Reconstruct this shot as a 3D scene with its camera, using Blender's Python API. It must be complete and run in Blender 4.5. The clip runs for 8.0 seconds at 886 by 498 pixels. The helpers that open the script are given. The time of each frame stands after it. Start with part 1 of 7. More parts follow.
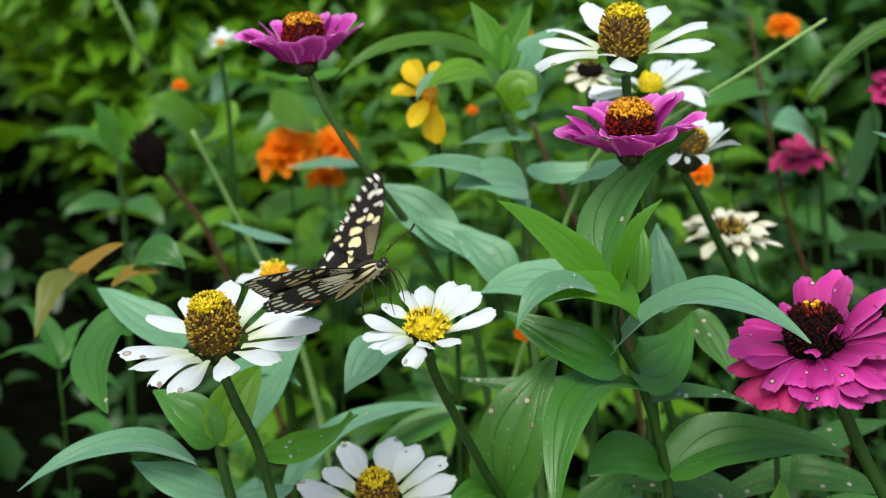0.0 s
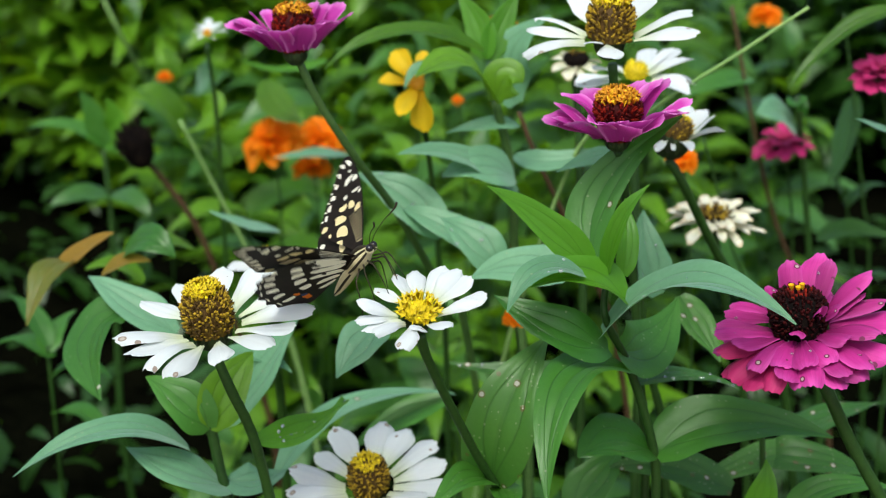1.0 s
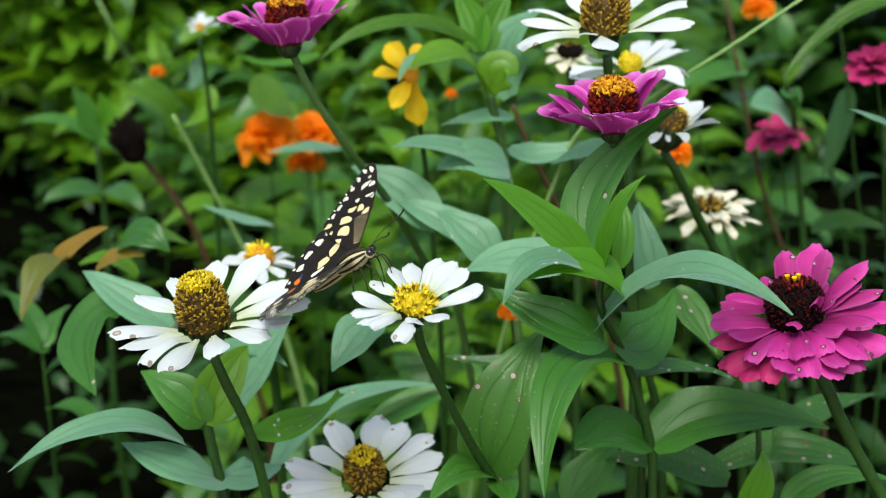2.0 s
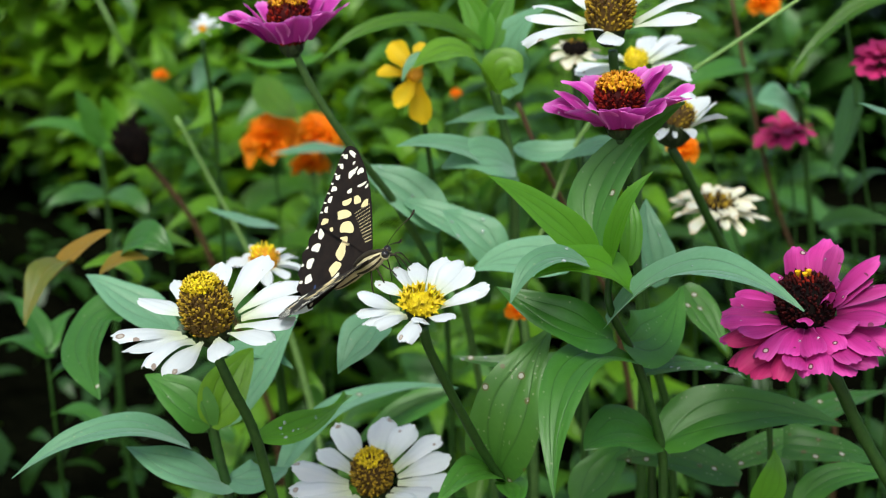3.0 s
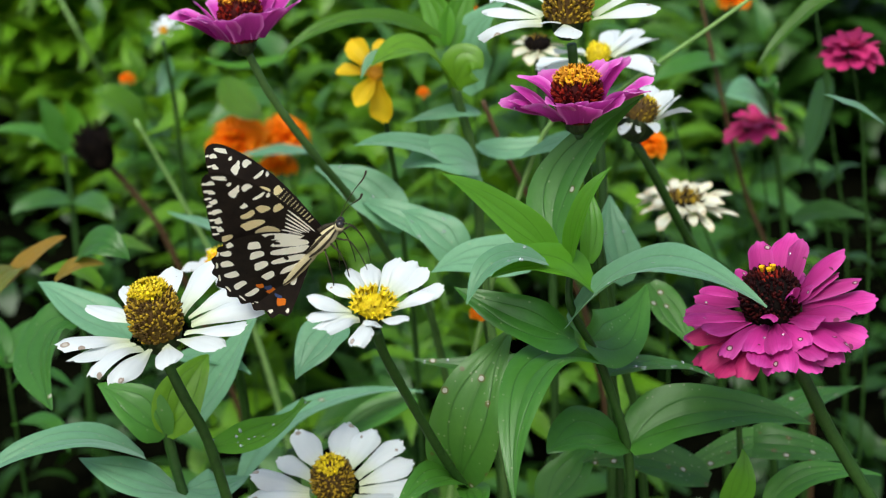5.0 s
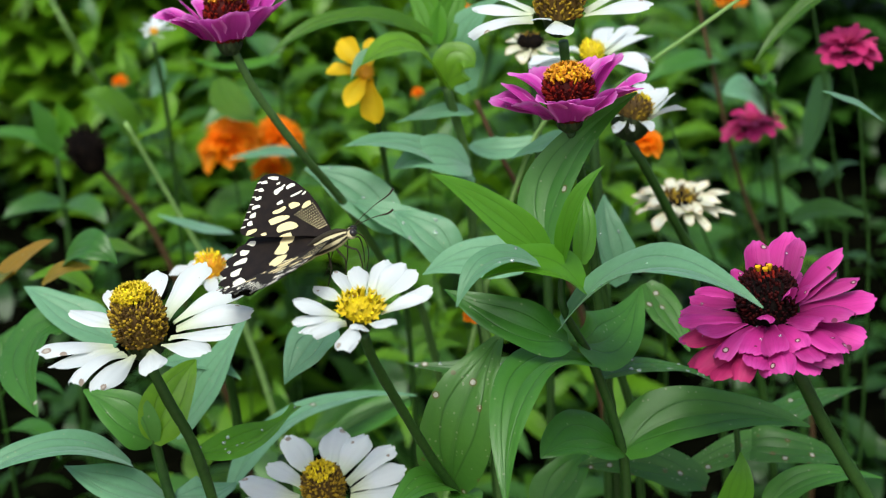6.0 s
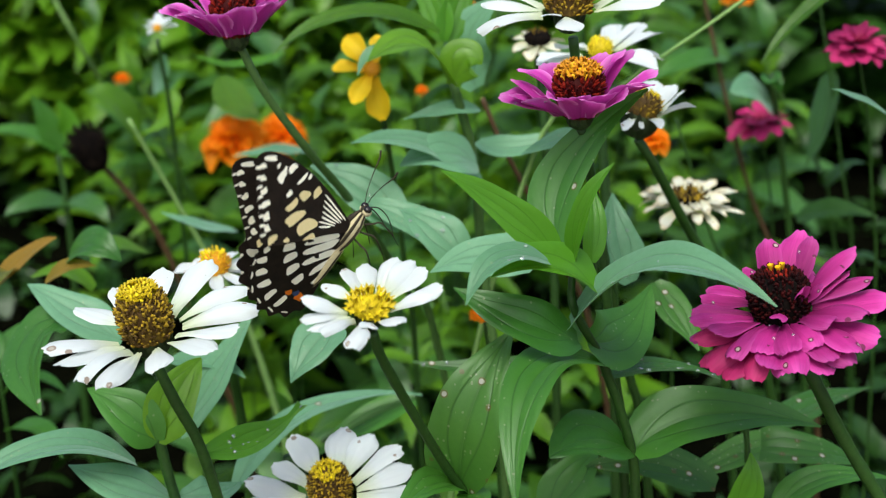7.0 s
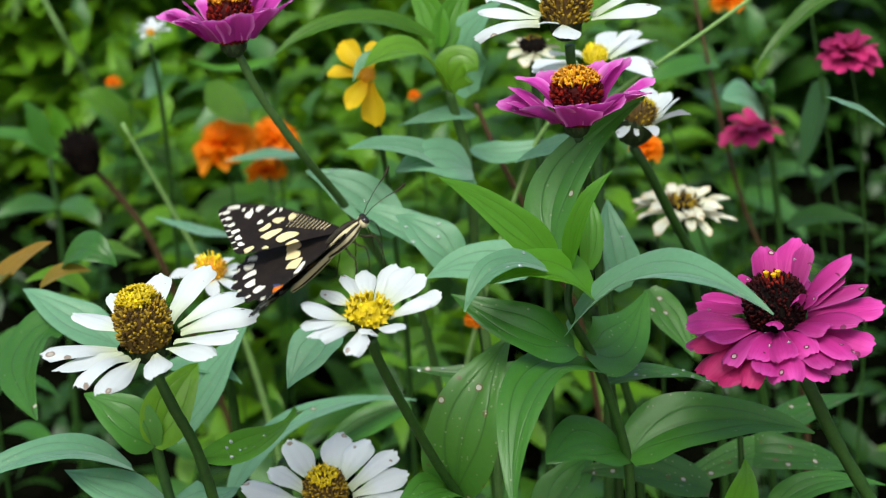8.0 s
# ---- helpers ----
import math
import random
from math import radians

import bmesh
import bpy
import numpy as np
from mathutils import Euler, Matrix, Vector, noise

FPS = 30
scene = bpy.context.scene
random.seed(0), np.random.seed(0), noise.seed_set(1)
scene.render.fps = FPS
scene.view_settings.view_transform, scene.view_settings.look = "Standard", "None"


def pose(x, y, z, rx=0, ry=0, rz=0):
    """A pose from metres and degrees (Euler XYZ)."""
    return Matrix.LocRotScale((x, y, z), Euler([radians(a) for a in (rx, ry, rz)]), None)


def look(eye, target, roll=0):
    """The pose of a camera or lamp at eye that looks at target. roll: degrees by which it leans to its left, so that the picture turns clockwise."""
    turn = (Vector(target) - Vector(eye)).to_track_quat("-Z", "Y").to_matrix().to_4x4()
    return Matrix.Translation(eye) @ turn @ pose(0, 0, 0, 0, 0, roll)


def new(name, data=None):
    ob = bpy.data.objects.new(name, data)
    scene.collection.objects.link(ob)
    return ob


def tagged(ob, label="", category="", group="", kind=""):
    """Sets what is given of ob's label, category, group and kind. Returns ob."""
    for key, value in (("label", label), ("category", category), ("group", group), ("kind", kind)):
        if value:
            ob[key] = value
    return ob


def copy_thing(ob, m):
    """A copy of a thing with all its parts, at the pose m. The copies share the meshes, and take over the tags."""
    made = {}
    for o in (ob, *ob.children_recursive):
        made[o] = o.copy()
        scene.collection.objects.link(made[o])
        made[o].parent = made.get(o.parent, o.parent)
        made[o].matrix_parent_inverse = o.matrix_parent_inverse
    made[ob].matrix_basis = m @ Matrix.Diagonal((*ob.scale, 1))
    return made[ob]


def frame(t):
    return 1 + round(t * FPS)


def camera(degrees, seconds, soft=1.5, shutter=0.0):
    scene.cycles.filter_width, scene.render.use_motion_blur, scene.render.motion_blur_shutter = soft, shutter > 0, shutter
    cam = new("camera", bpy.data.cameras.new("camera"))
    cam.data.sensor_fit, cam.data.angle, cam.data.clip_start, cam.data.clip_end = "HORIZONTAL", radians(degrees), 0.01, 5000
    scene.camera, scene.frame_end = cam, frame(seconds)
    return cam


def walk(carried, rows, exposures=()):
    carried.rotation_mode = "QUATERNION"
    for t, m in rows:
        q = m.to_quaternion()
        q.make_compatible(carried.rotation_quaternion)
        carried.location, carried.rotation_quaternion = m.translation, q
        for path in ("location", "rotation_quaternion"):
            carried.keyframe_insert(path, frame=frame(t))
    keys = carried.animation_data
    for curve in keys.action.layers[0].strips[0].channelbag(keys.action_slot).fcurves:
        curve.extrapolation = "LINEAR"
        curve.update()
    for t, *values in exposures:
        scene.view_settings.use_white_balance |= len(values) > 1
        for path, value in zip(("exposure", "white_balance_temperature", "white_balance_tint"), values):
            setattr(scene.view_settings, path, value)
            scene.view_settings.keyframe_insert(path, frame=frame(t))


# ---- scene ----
# A butterfly feeding on zinnias in an overgrown garden bed, close up, on an overcast day.
FOV = 36.0
cam = camera(FOV, 8.0, soft=1.1, shutter=0.25)
cam.data.dof.use_dof = True
cam.data.dof.focus_distance = 0.475
cam.data.dof.aperture_fstop = 13.0
walk(cam, [
    (0.0, pose(0.00375, 0.00150, 0.72570, 68.269, -0.885, 1.486)),
    (0.5, pose(0.00317, -0.00142, 0.72495, 68.244, -0.846, 0.933)),
    (1.0, pose(0.00049, -0.00569, 0.72555, 67.985, -0.925, 0.660)),
    (1.5, pose(-0.00032, -0.00643, 0.72530, 67.746, -0.968, 0.441)),
    (3.0, pose(-0.00008, -0.00007, 0.72108, 67.865, -0.123, 0.317)),
    (3.5, pose(-0.00047, -0.00029, 0.72034, 67.853, 0.032, 0.511)),
    (4.0, pose(-0.00000, -0.00000, 0.72000, 68.000, 0.000, 0.000)),
    (4.5, pose(0.00486, 0.00519, 0.71804, 67.933, 0.216, -0.426)),
    (6.0, pose(0.01389, 0.02042, 0.71203, 68.004, 0.832, -0.758)),
    (6.5, pose(0.01301, 0.02276, 0.71074, 68.087, 0.798, -0.777)),
    (7.0, pose(0.01058, 0.02461, 0.70948, 68.007, 0.693, -0.735)),
    (7.5, pose(0.00872, 0.02498, 0.71054, 67.925, 0.552, -0.872)),
    (8.0, pose(0.00658, 0.02333, 0.71141, 68.130, 0.330, -1.212)),
])

# ---- world and light: thin overcast ----
SUN_ELEV, SUN_TURN = 60.0, 195.0
world = bpy.data.worlds.new("overcast_sky")
scene.world = world
world.use_nodes = True
wn = world.node_tree.nodes
sky = wn.new("ShaderNodeTexSky")
sky.sky_type = "NISHITA"
sky.sun_disc = False
sky.sun_elevation = radians(SUN_ELEV)
sky.sun_rotation = radians(SUN_TURN)
sky.air_density, sky.dust_density, sky.ozone_density = 1.0, 4.0, 1.0
wn["Background"].inputs["Strength"].default_value = 0.175
world.node_tree.links.new(sky.outputs[0], wn["Background"].inputs["Color"])

sun_data = bpy.data.lights.new("sun", "SUN")
sun_data.energy = 2.7
sun_data.angle = radians(26)
sun_data.color = (0.90, 1.0, 0.90)
sun = new("sun", sun_data)
_e, _a = radians(SUN_ELEV), radians(SUN_TURN)
sun.matrix_world = look((0, 0, 5), (-math.sin(_a) * math.cos(_e), -math.cos(_a) * math.cos(_e), 5 - math.sin(_e)))
scene.view_settings.exposure = 0.22


# ---- materials ----
def material(name):
    m = bpy.data.materials.new(name)
    m.use_nodes = True
    return m, m.node_tree.nodes, m.node_tree.links, m.node_tree.nodes["Principled BSDF"]


def ramp(nodes, stops, interpolation="LINEAR"):
    r = nodes.new("ShaderNodeValToRGB")
    r.color_ramp.interpolation = interpolation
    while len(r.color_ramp.elements) < len(stops):
        r.color_ramp.elements.new(0.5)
    for el, (p, c) in zip(r.color_ramp.elements, stops):
        el.position = p
        el.color = (*c, 1) if len(c) == 3 else (c[0], c[0], c[0], 1)
    return r


def math_node(nodes, links, op, a, b=None, c=None):
    n = nodes.new("ShaderNodeMath")
    n.operation = op
    for i, v in enumerate((a, b, c)):
        if v is None:
            continue
        if isinstance(v, (int, float)):
            n.inputs[i].default_value = v
        else:
            links.new(v, n.inputs[i])
    return n.outputs[0]


def mix_colour(nodes, links, fac, a, b, blend="MIX"):
    n = nodes.new("ShaderNodeMix")
    n.data_type, n.blend_type = "RGBA", blend
    for sock, v in ((n.inputs[0], fac), (n.inputs[6], a), (n.inputs[7], b)):
        if isinstance(v, (int, float)):
            sock.default_value = v
        elif isinstance(v, tuple):
            sock.default_value = (*v, 1)
        else:
            links.new(v, sock)
    return n.outputs[2]


def noise_tex(nodes, links, scale, detail=3.0, coord=None, rough=0.55):
    n = nodes.new("ShaderNodeTexNoise")
    n.inputs["Scale"].default_value = scale
    n.inputs["Detail"].default_value = detail
    n.inputs["Roughness"].default_value = rough
    if coord is not None:
        links.new(coord, n.inputs["Vector"])
    return n


def see_through(m, nodes, links, shader, colour, amount):
    """Mixes light that passes through a thin leaf or petal into its surface."""
    t = nodes.new("ShaderNodeBsdfTranslucent")
    if isinstance(colour, tuple):
        t.inputs[0].default_value = (*colour, 1)
    else:
        links.new(colour, t.inputs[0])
    mix = nodes.new("ShaderNodeMixShader")
    mix.inputs[0].default_value = amount
    links.new(shader.outputs[0], mix.inputs[1])
    links.new(t.outputs[0], mix.inputs[2])
    links.new(mix.outputs[0], nodes["Material Output"].inputs["Surface"])


def leaf_material(name, dark, light, through_colour, amount=0.28, rough=0.42, spots=0.0, vein=0.32, gloss=0.4, down=0.0):
    m, n, l, p = material(name)
    tc, info = n.new("ShaderNodeTexCoord"), n.new("ShaderNodeObjectInfo")
    sep = n.new("ShaderNodeSeparateXYZ")
    l.new(tc.outputs["UV"], sep.inputs[0])
    u, v = sep.outputs[0], sep.outputs[1]
    off = math_node(n, l, "ABSOLUTE", math_node(n, l, "SUBTRACT", u, 0.5))

    def groove(distance, width):
        """1 along a line, falling to 0 at the given width."""
        return math_node(n, l, "MAXIMUM", math_node(n, l, "SUBTRACT", 1.0, math_node(n, l, "DIVIDE", distance, width)), 0.0)

    # the midrib, and two long veins that bow with the blade
    mid = groove(off, 0.03)
    bow = math_node(n, l, "MULTIPLY", math_node(n, l, "SINE", math_node(n, l, "MULTIPLY", v, 3.14)), 0.25)
    side = groove(math_node(n, l, "ABSOLUTE", math_node(n, l, "SUBTRACT", off, bow)), 0.026)
    # fine cross veins, slanting towards the tip
    wander = noise_tex(n, l, 9.0, 2.0, tc.outputs["UV"])
    slant = math_node(n, l, "SUBTRACT", v, math_node(n, l, "MULTIPLY", off, 0.75))
    slant = math_node(n, l, "ADD", slant, math_node(n, l, "MULTIPLY", wander.outputs[0], 0.05))
    cross = math_node(n, l, "SINE", math_node(n, l, "MULTIPLY", slant, 85.0))
    fine = math_node(n, l, "MULTIPLY", math_node(n, l, "MAXIMUM", math_node(n, l, "SUBTRACT", cross, 0.80), 0.0), 0.9)
    veins = math_node(n, l, "MAXIMUM", groove(off, 0.014), math_node(n, l, "MULTIPLY", fine, 0.3))
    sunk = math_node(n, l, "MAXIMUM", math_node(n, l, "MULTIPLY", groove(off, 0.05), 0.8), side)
    big = noise_tex(n, l, 28.0, 2.0, tc.outputs["Object"])
    small = noise_tex(n, l, 420.0, 3.0, tc.outputs["Object"])
    tone = math_node(n, l, "ADD", math_node(n, l, "ADD", math_node(n, l, "MULTIPLY", big.outputs[0], 0.3), 0.17), math_node(n, l, "MULTIPLY", info.outputs["Random"], 0.5))
    tone = math_node(n, l, "ADD", tone, math_node(n, l, "MULTIPLY", math_node(n, l, "SUBTRACT", small.outputs[0], 0.5), 0.35))
    r = ramp(n, [(0.2, dark), (0.95, light)])
    l.new(tone, r.inputs[0])
    pale = tuple(min(1, c * 1.5 + 0.02) for c in light)
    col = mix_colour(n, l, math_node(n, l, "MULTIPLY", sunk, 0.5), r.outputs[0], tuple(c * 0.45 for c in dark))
    col = mix_colour(n, l, math_node(n, l, "MULTIPLY", veins, vein), col, pale)
    if spots:
        vo = n.new("ShaderNodeTexVoronoi")
        vo.inputs["Scale"].default_value = 190.0
        l.new(tc.outputs["Object"], vo.inputs["Vector"])
        pick = math_node(n, l, "LESS_THAN", vo.outputs["Color"], spots)
        ring = math_node(n, l, "MULTIPLY", pick, math_node(n, l, "LESS_THAN", vo.outputs["Distance"], 0.3))
        core = math_node(n, l, "MULTIPLY", pick, math_node(n, l, "LESS_THAN", vo.outputs["Distance"], 0.19))
        col = mix_colour(n, l, math_node(n, l, "MULTIPLY", ring, 0.75), col, (0.11, 0.06, 0.02))
        # pale pricks left by small insects
        fine_spots = n.new("ShaderNodeTexVoronoi")
        fine_spots.inputs["Scale"].default_value = 520.0
        l.new(tc.outputs["Object"], fine_spots.inputs["Vector"])
        prick = math_node(n, l, "MULTIPLY", math_node(n, l, "LESS_THAN", fine_spots.outputs["Color"], 0.16 + 0.4 * spots), math_node(n, l, "LESS_THAN", fine_spots.outputs["Distance"], 0.24))
        col = mix_colour(n, l, math_node(n, l, "MULTIPLY", prick, 0.45), col, (0.30, 0.34, 0.20))
        col = mix_colour(n, l, math_node(n, l, "MULTIPLY", core, 0.8), col, (0.5, 0.5, 0.42))
    l.new(col, p.inputs["Base Color"])
    p.inputs["Roughness"].default_value = rough
    p.inputs["Specular IOR Level"].default_value = gloss
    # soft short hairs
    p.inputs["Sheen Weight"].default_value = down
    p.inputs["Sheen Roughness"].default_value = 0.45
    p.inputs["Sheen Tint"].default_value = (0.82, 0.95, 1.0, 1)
    h = math_node(n, l, "SUBTRACT", math_node(n, l, "MULTIPLY", small.outputs[0], 0.3), math_node(n, l, "MULTIPLY", math_node(n, l, "MULTIPLY", math_node(n, l, "MAXIMUM", mid, side), 0.9), math_node(n, l, "MINIMUM", math_node(n, l, "MULTIPLY", v, 2.5), 1.0)))
    ripple = noise_tex(n, l, 110.0, 2.0, tc.outputs["Object"])
    h = math_node(n, l, "ADD", h, math_node(n, l, "MULTIPLY", ripple.outputs[0], 0.8))
    h = math_node(n, l, "ADD", h, math_node(n, l, "MULTIPLY", cross, 0.025))
    b = n.new("ShaderNodeBump")
    b.inputs["Strength"].default_value = 0.32
    b.inputs["Distance"].default_value = 0.0009
    l.new(h, b.inputs["Height"])
    l.new(b.outputs[0], p.inputs["Normal"])
    see_through(m, n, l, p, through_colour, amount)
    return m


def petal_material(name, base, tip, rough=0.6, amount=0.25, spot=0.0, spot_colour=(0.2, 0.1, 0.04), vary=0.16, streaks=0.32, rim=None):
    """rim: the colour that the margin fades to."""
    m, n, l, p = material(name)
    tc, info = n.new("ShaderNodeTexCoord"), n.new("ShaderNodeObjectInfo")
    sep = n.new("ShaderNodeSeparateXYZ")
    l.new(tc.outputs["UV"], sep.inputs[0])
    u, v = sep.outputs[0], sep.outputs[1]
    r = ramp(n, [(0.0, base), (0.75 if rim else 0.45, tip)])
    l.new(v, r.inputs[0])
    streak = n.new("ShaderNodeTexNoise")
    streak.inputs["Scale"].default_value = 1.0
    streak.inputs["Detail"].default_value = 3.0
    stretch = n.new("ShaderNodeMapping")
    stretch.inputs["Scale"].default_value = (24.0, 1.6, 1.0)
    l.new(tc.outputs["UV"], stretch.inputs["Vector"])
    l.new(stretch.outputs[0], streak.inputs["Vector"])
    tone = r.outputs[0]
    if rim:
        off = math_node(n, l, "ABSOLUTE", math_node(n, l, "SUBTRACT", u, 0.5))
        margin = math_node(n, l, "MAXIMUM", math_node(n, l, "MULTIPLY", math_node(n, l, "SUBTRACT", off, 0.34), 6.0), math_node(n, l, "MULTIPLY", math_node(n, l, "SUBTRACT", v, 0.80), 5.0))
        margin = math_node(n, l, "MINIMUM", math_node(n, l, "MAXIMUM", margin, 0.0), 1.0)
        tone = mix_colour(n, l, margin, tone, rim)
    shade = math_node(n, l, "ADD", 0.94 - streaks * 0.5, math_node(n, l, "MULTIPLY", streak.outputs[0], streaks))
    shade = math_node(n, l, "ADD", shade, math_node(n, l, "MULTIPLY", math_node(n, l, "SUBTRACT", info.outputs["Random"], 0.5), vary))
    grey = n.new("ShaderNodeCombineColor")
    for i in range(3):
        l.new(shade, grey.inputs[i])
    col = mix_colour(n, l, 1.0, tone, grey.outputs[0], "MULTIPLY")
    if spot:
        vo = n.new("ShaderNodeTexVoronoi")
        vo.inputs["Scale"].default_value = 5.0
        shift = n.new("ShaderNodeVectorMath")
        shift.operation = "ADD"
        far = n.new("ShaderNodeCombineXYZ")
        l.new(math_node(n, l, "MULTIPLY", info.outputs["Random"], 40.0), far.inputs[2])
        l.new(tc.outputs["Object"], shift.inputs[0])
        l.new(far.outputs[0], shift.inputs[1])
        l.new(shift.outputs[0], vo.inputs["Vector"])
        pick = math_node(n, l, "LESS_THAN", vo.outputs["Color"], spot)
        ring = math_node(n, l, "MULTIPLY", pick, math_node(n, l, "LESS_THAN", vo.outputs["Distance"], 0.26))
        edge = math_node(n, l, "MULTIPLY", ring, math_node(n, l, "GREATER_THAN", v, 0.66))
        core = math_node(n, l, "MULTIPLY", edge, math_node(n, l, "LESS_THAN", vo.outputs["Distance"], 0.15))
        col = mix_colour(n, l, math_node(n, l, "MULTIPLY", edge, 0.75), col, spot_colour)
        col = mix_colour(n, l, math_node(n, l, "MULTIPLY", core, 0.7), col, (0.55, 0.50, 0.42))
    l.new(col, p.inputs["Base Color"])
    p.inputs["Roughness"].default_value = rough
    p.inputs["Specular IOR Level"].default_value = 0.3
    b = n.new("ShaderNodeBump")
    b.inputs["Strength"].default_value = 0.35
    b.inputs["Distance"].default_value = 0.0008 * streaks / 0.32
    l.new(streak.outputs[0], b.inputs["Height"])
    l.new(b.outputs[0], p.inputs["Normal"])
    see_through(m, n, l, p, col, amount)
    return m


def grained(name, dark, light, scale=300.0, rough=0.6, bump=0.3, island=0.0, distance=0.0005, gloss=0.3):
    """A plain rough surface with fine grain; island: how much loose pieces of one mesh differ."""
    m, n, l, p = material(name)
    tc = n.new("ShaderNodeTexCoord")
    a = noise_tex(n, l, scale, 4.0, tc.outputs["Object"])
    b2 = noise_tex(n, l, scale * 0.12, 2.0, tc.outputs["Object"])
    tone = math_node(n, l, "ADD", math_node(n, l, "MULTIPLY", a.outputs[0], 0.5), math_node(n, l, "MULTIPLY", b2.outputs[0], 0.5))
    if island:
        g = n.new("ShaderNodeNewGeometry")
        tone = math_node(n, l, "ADD", tone, math_node(n, l, "MULTIPLY", math_node(n, l, "SUBTRACT", g.outputs["Random Per Island"], 0.5), island))
    r = ramp(n, [(0.25, dark), (0.75, light)])
    l.new(tone, r.inputs[0])
    l.new(r.outputs[0], p.inputs["Base Color"])
    p.inputs["Roughness"].default_value = rough
    p.inputs["Specular IOR Level"].default_value = gloss
    b = n.new("ShaderNodeBump")
    b.inputs["Strength"].default_value = bump
    b.inputs["Distance"].default_value = distance
    l.new(a.outputs[0], b.inputs["Height"])
    l.new(b.outputs[0], p.inputs["Normal"])
    return m


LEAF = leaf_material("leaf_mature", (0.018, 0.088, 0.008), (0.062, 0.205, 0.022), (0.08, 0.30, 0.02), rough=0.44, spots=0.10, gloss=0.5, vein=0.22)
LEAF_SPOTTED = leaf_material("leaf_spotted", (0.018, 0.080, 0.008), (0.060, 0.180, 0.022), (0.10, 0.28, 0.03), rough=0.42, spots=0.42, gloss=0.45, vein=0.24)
# pale blue-green: the sky's sheen on the blades is put into the colour
LEAF_SHEEN = leaf_material("leaf_sky_sheen", (0.075, 0.205, 0.095), (0.180, 0.390, 0.225), (0.09, 0.30, 0.05), rough=0.48, spots=0.06, gloss=0.5, down=0.36, vein=0.14)
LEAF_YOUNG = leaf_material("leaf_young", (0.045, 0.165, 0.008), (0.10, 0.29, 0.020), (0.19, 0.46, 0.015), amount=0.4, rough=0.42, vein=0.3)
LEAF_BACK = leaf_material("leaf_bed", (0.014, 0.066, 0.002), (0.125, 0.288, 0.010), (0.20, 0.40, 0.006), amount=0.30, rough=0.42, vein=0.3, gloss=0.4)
# shade at the bed's sides put into a darker leaf colour
LEAF_SHADED = leaf_material("leaf_shaded", (0.008, 0.036, 0.004), (0.034, 0.105, 0.010), (0.05, 0.16, 0.006), amount=0.22, rough=0.42, vein=0.2, gloss=0.4)
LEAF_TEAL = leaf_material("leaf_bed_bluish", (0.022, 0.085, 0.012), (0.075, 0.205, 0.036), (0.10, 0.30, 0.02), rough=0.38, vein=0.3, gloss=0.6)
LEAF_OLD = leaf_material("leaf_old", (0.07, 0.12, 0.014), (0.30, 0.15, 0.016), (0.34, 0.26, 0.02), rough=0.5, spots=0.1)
STEM = grained("stem_green", (0.008, 0.030, 0.004), (0.026, 0.078, 0.010), 500, 0.5, 0.4)
STEM_MID = grained("stem_mid", (0.025, 0.070, 0.014), (0.075, 0.150, 0.035), 500, 0.5, 0.4)
STEM_LIGHT = grained("stem_light", (0.12, 0.24, 0.06), (0.24, 0.38, 0.12), 200, 0.5, 0.2)
STEM_BROWN = grained("stem_brown", (0.04, 0.022, 0.009), (0.10, 0.052, 0.022), 300, 0.6, 0.4)
CALYX = grained("bract_dark", (0.008, 0.014, 0.006), (0.03, 0.05, 0.014), 600, 0.55, 0.4, island=0.4)
WHITE = petal_material("petal_white", (0.62, 0.68, 0.44), (0.70, 0.74, 0.76), amount=0.32, spot=0.42, streaks=0.10)
CREAM = petal_material("petal_faded", (0.50, 0.50, 0.26), (0.76, 0.75, 0.62), spot=0.45, spot_colour=(0.35, 0.20, 0.07), rim=(0.62, 0.50, 0.30))
MAGENTA = petal_material("petal_magenta", (0.36, 0.014, 0.22), (0.58, 0.050, 0.40), amount=0.36, vary=0.4, streaks=0.30, rim=(0.80, 0.24, 0.66))
PINK = petal_material("petal_pink", (0.20, 0.003, 0.08), (0.44, 0.023, 0.215), amount=0.2, spot=0.42, spot_colour=(0.06, 0.012, 0.012), vary=0.5, streaks=0.45, rim=(0.55, 0.057, 0.32))
CRIMSON = petal_material("petal_crimson", (0.30, 0.006, 0.05), (0.45, 0.02, 0.13), amount=0.2)
ORANGE = petal_material("petal_orange", (0.90, 0.20, 0.0), (0.96, 0.31, 0.004), amount=0.58)
YELLOW = petal_material("petal_yellow", (0.84, 0.44, 0.0), (0.92, 0.60, 0.010), amount=0.4)
FLORET = grained("floret_yellow", (0.48, 0.35, 0.004), (0.82, 0.66, 0.012), 900, 0.6, 0.3, island=0.9)
FLORET_ORANGE = grained("floret_orange", (0.50, 0.20, 0.004), (0.80, 0.45, 0.01), 900, 0.6, 0.3, island=0.9)
CHAFF = grained("chaff_brown", (0.060, 0.030, 0.003), (0.36, 0.23, 0.012), 900, 0.7, 0.4, island=1.1)
CHAFF_DARK = grained("chaff_dark", (0.008, 0.0015, 0.002), (0.034, 0.003, 0.003), 900, 0.6, 0.4, island=1.0, gloss=0.08)
CHAFF_RED = grained("chaff_red", (0.035, 0.003, 0.003), (0.19, 0.012, 0.006), 900, 0.6, 0.4, island=1.0, gloss=0.08)
DARK_SEED = grained("seed_dark", (0.004, 0.003, 0.003), (0.015, 0.010, 0.007), 700, 0.9, 0.5, island=0.8, gloss=0.05)


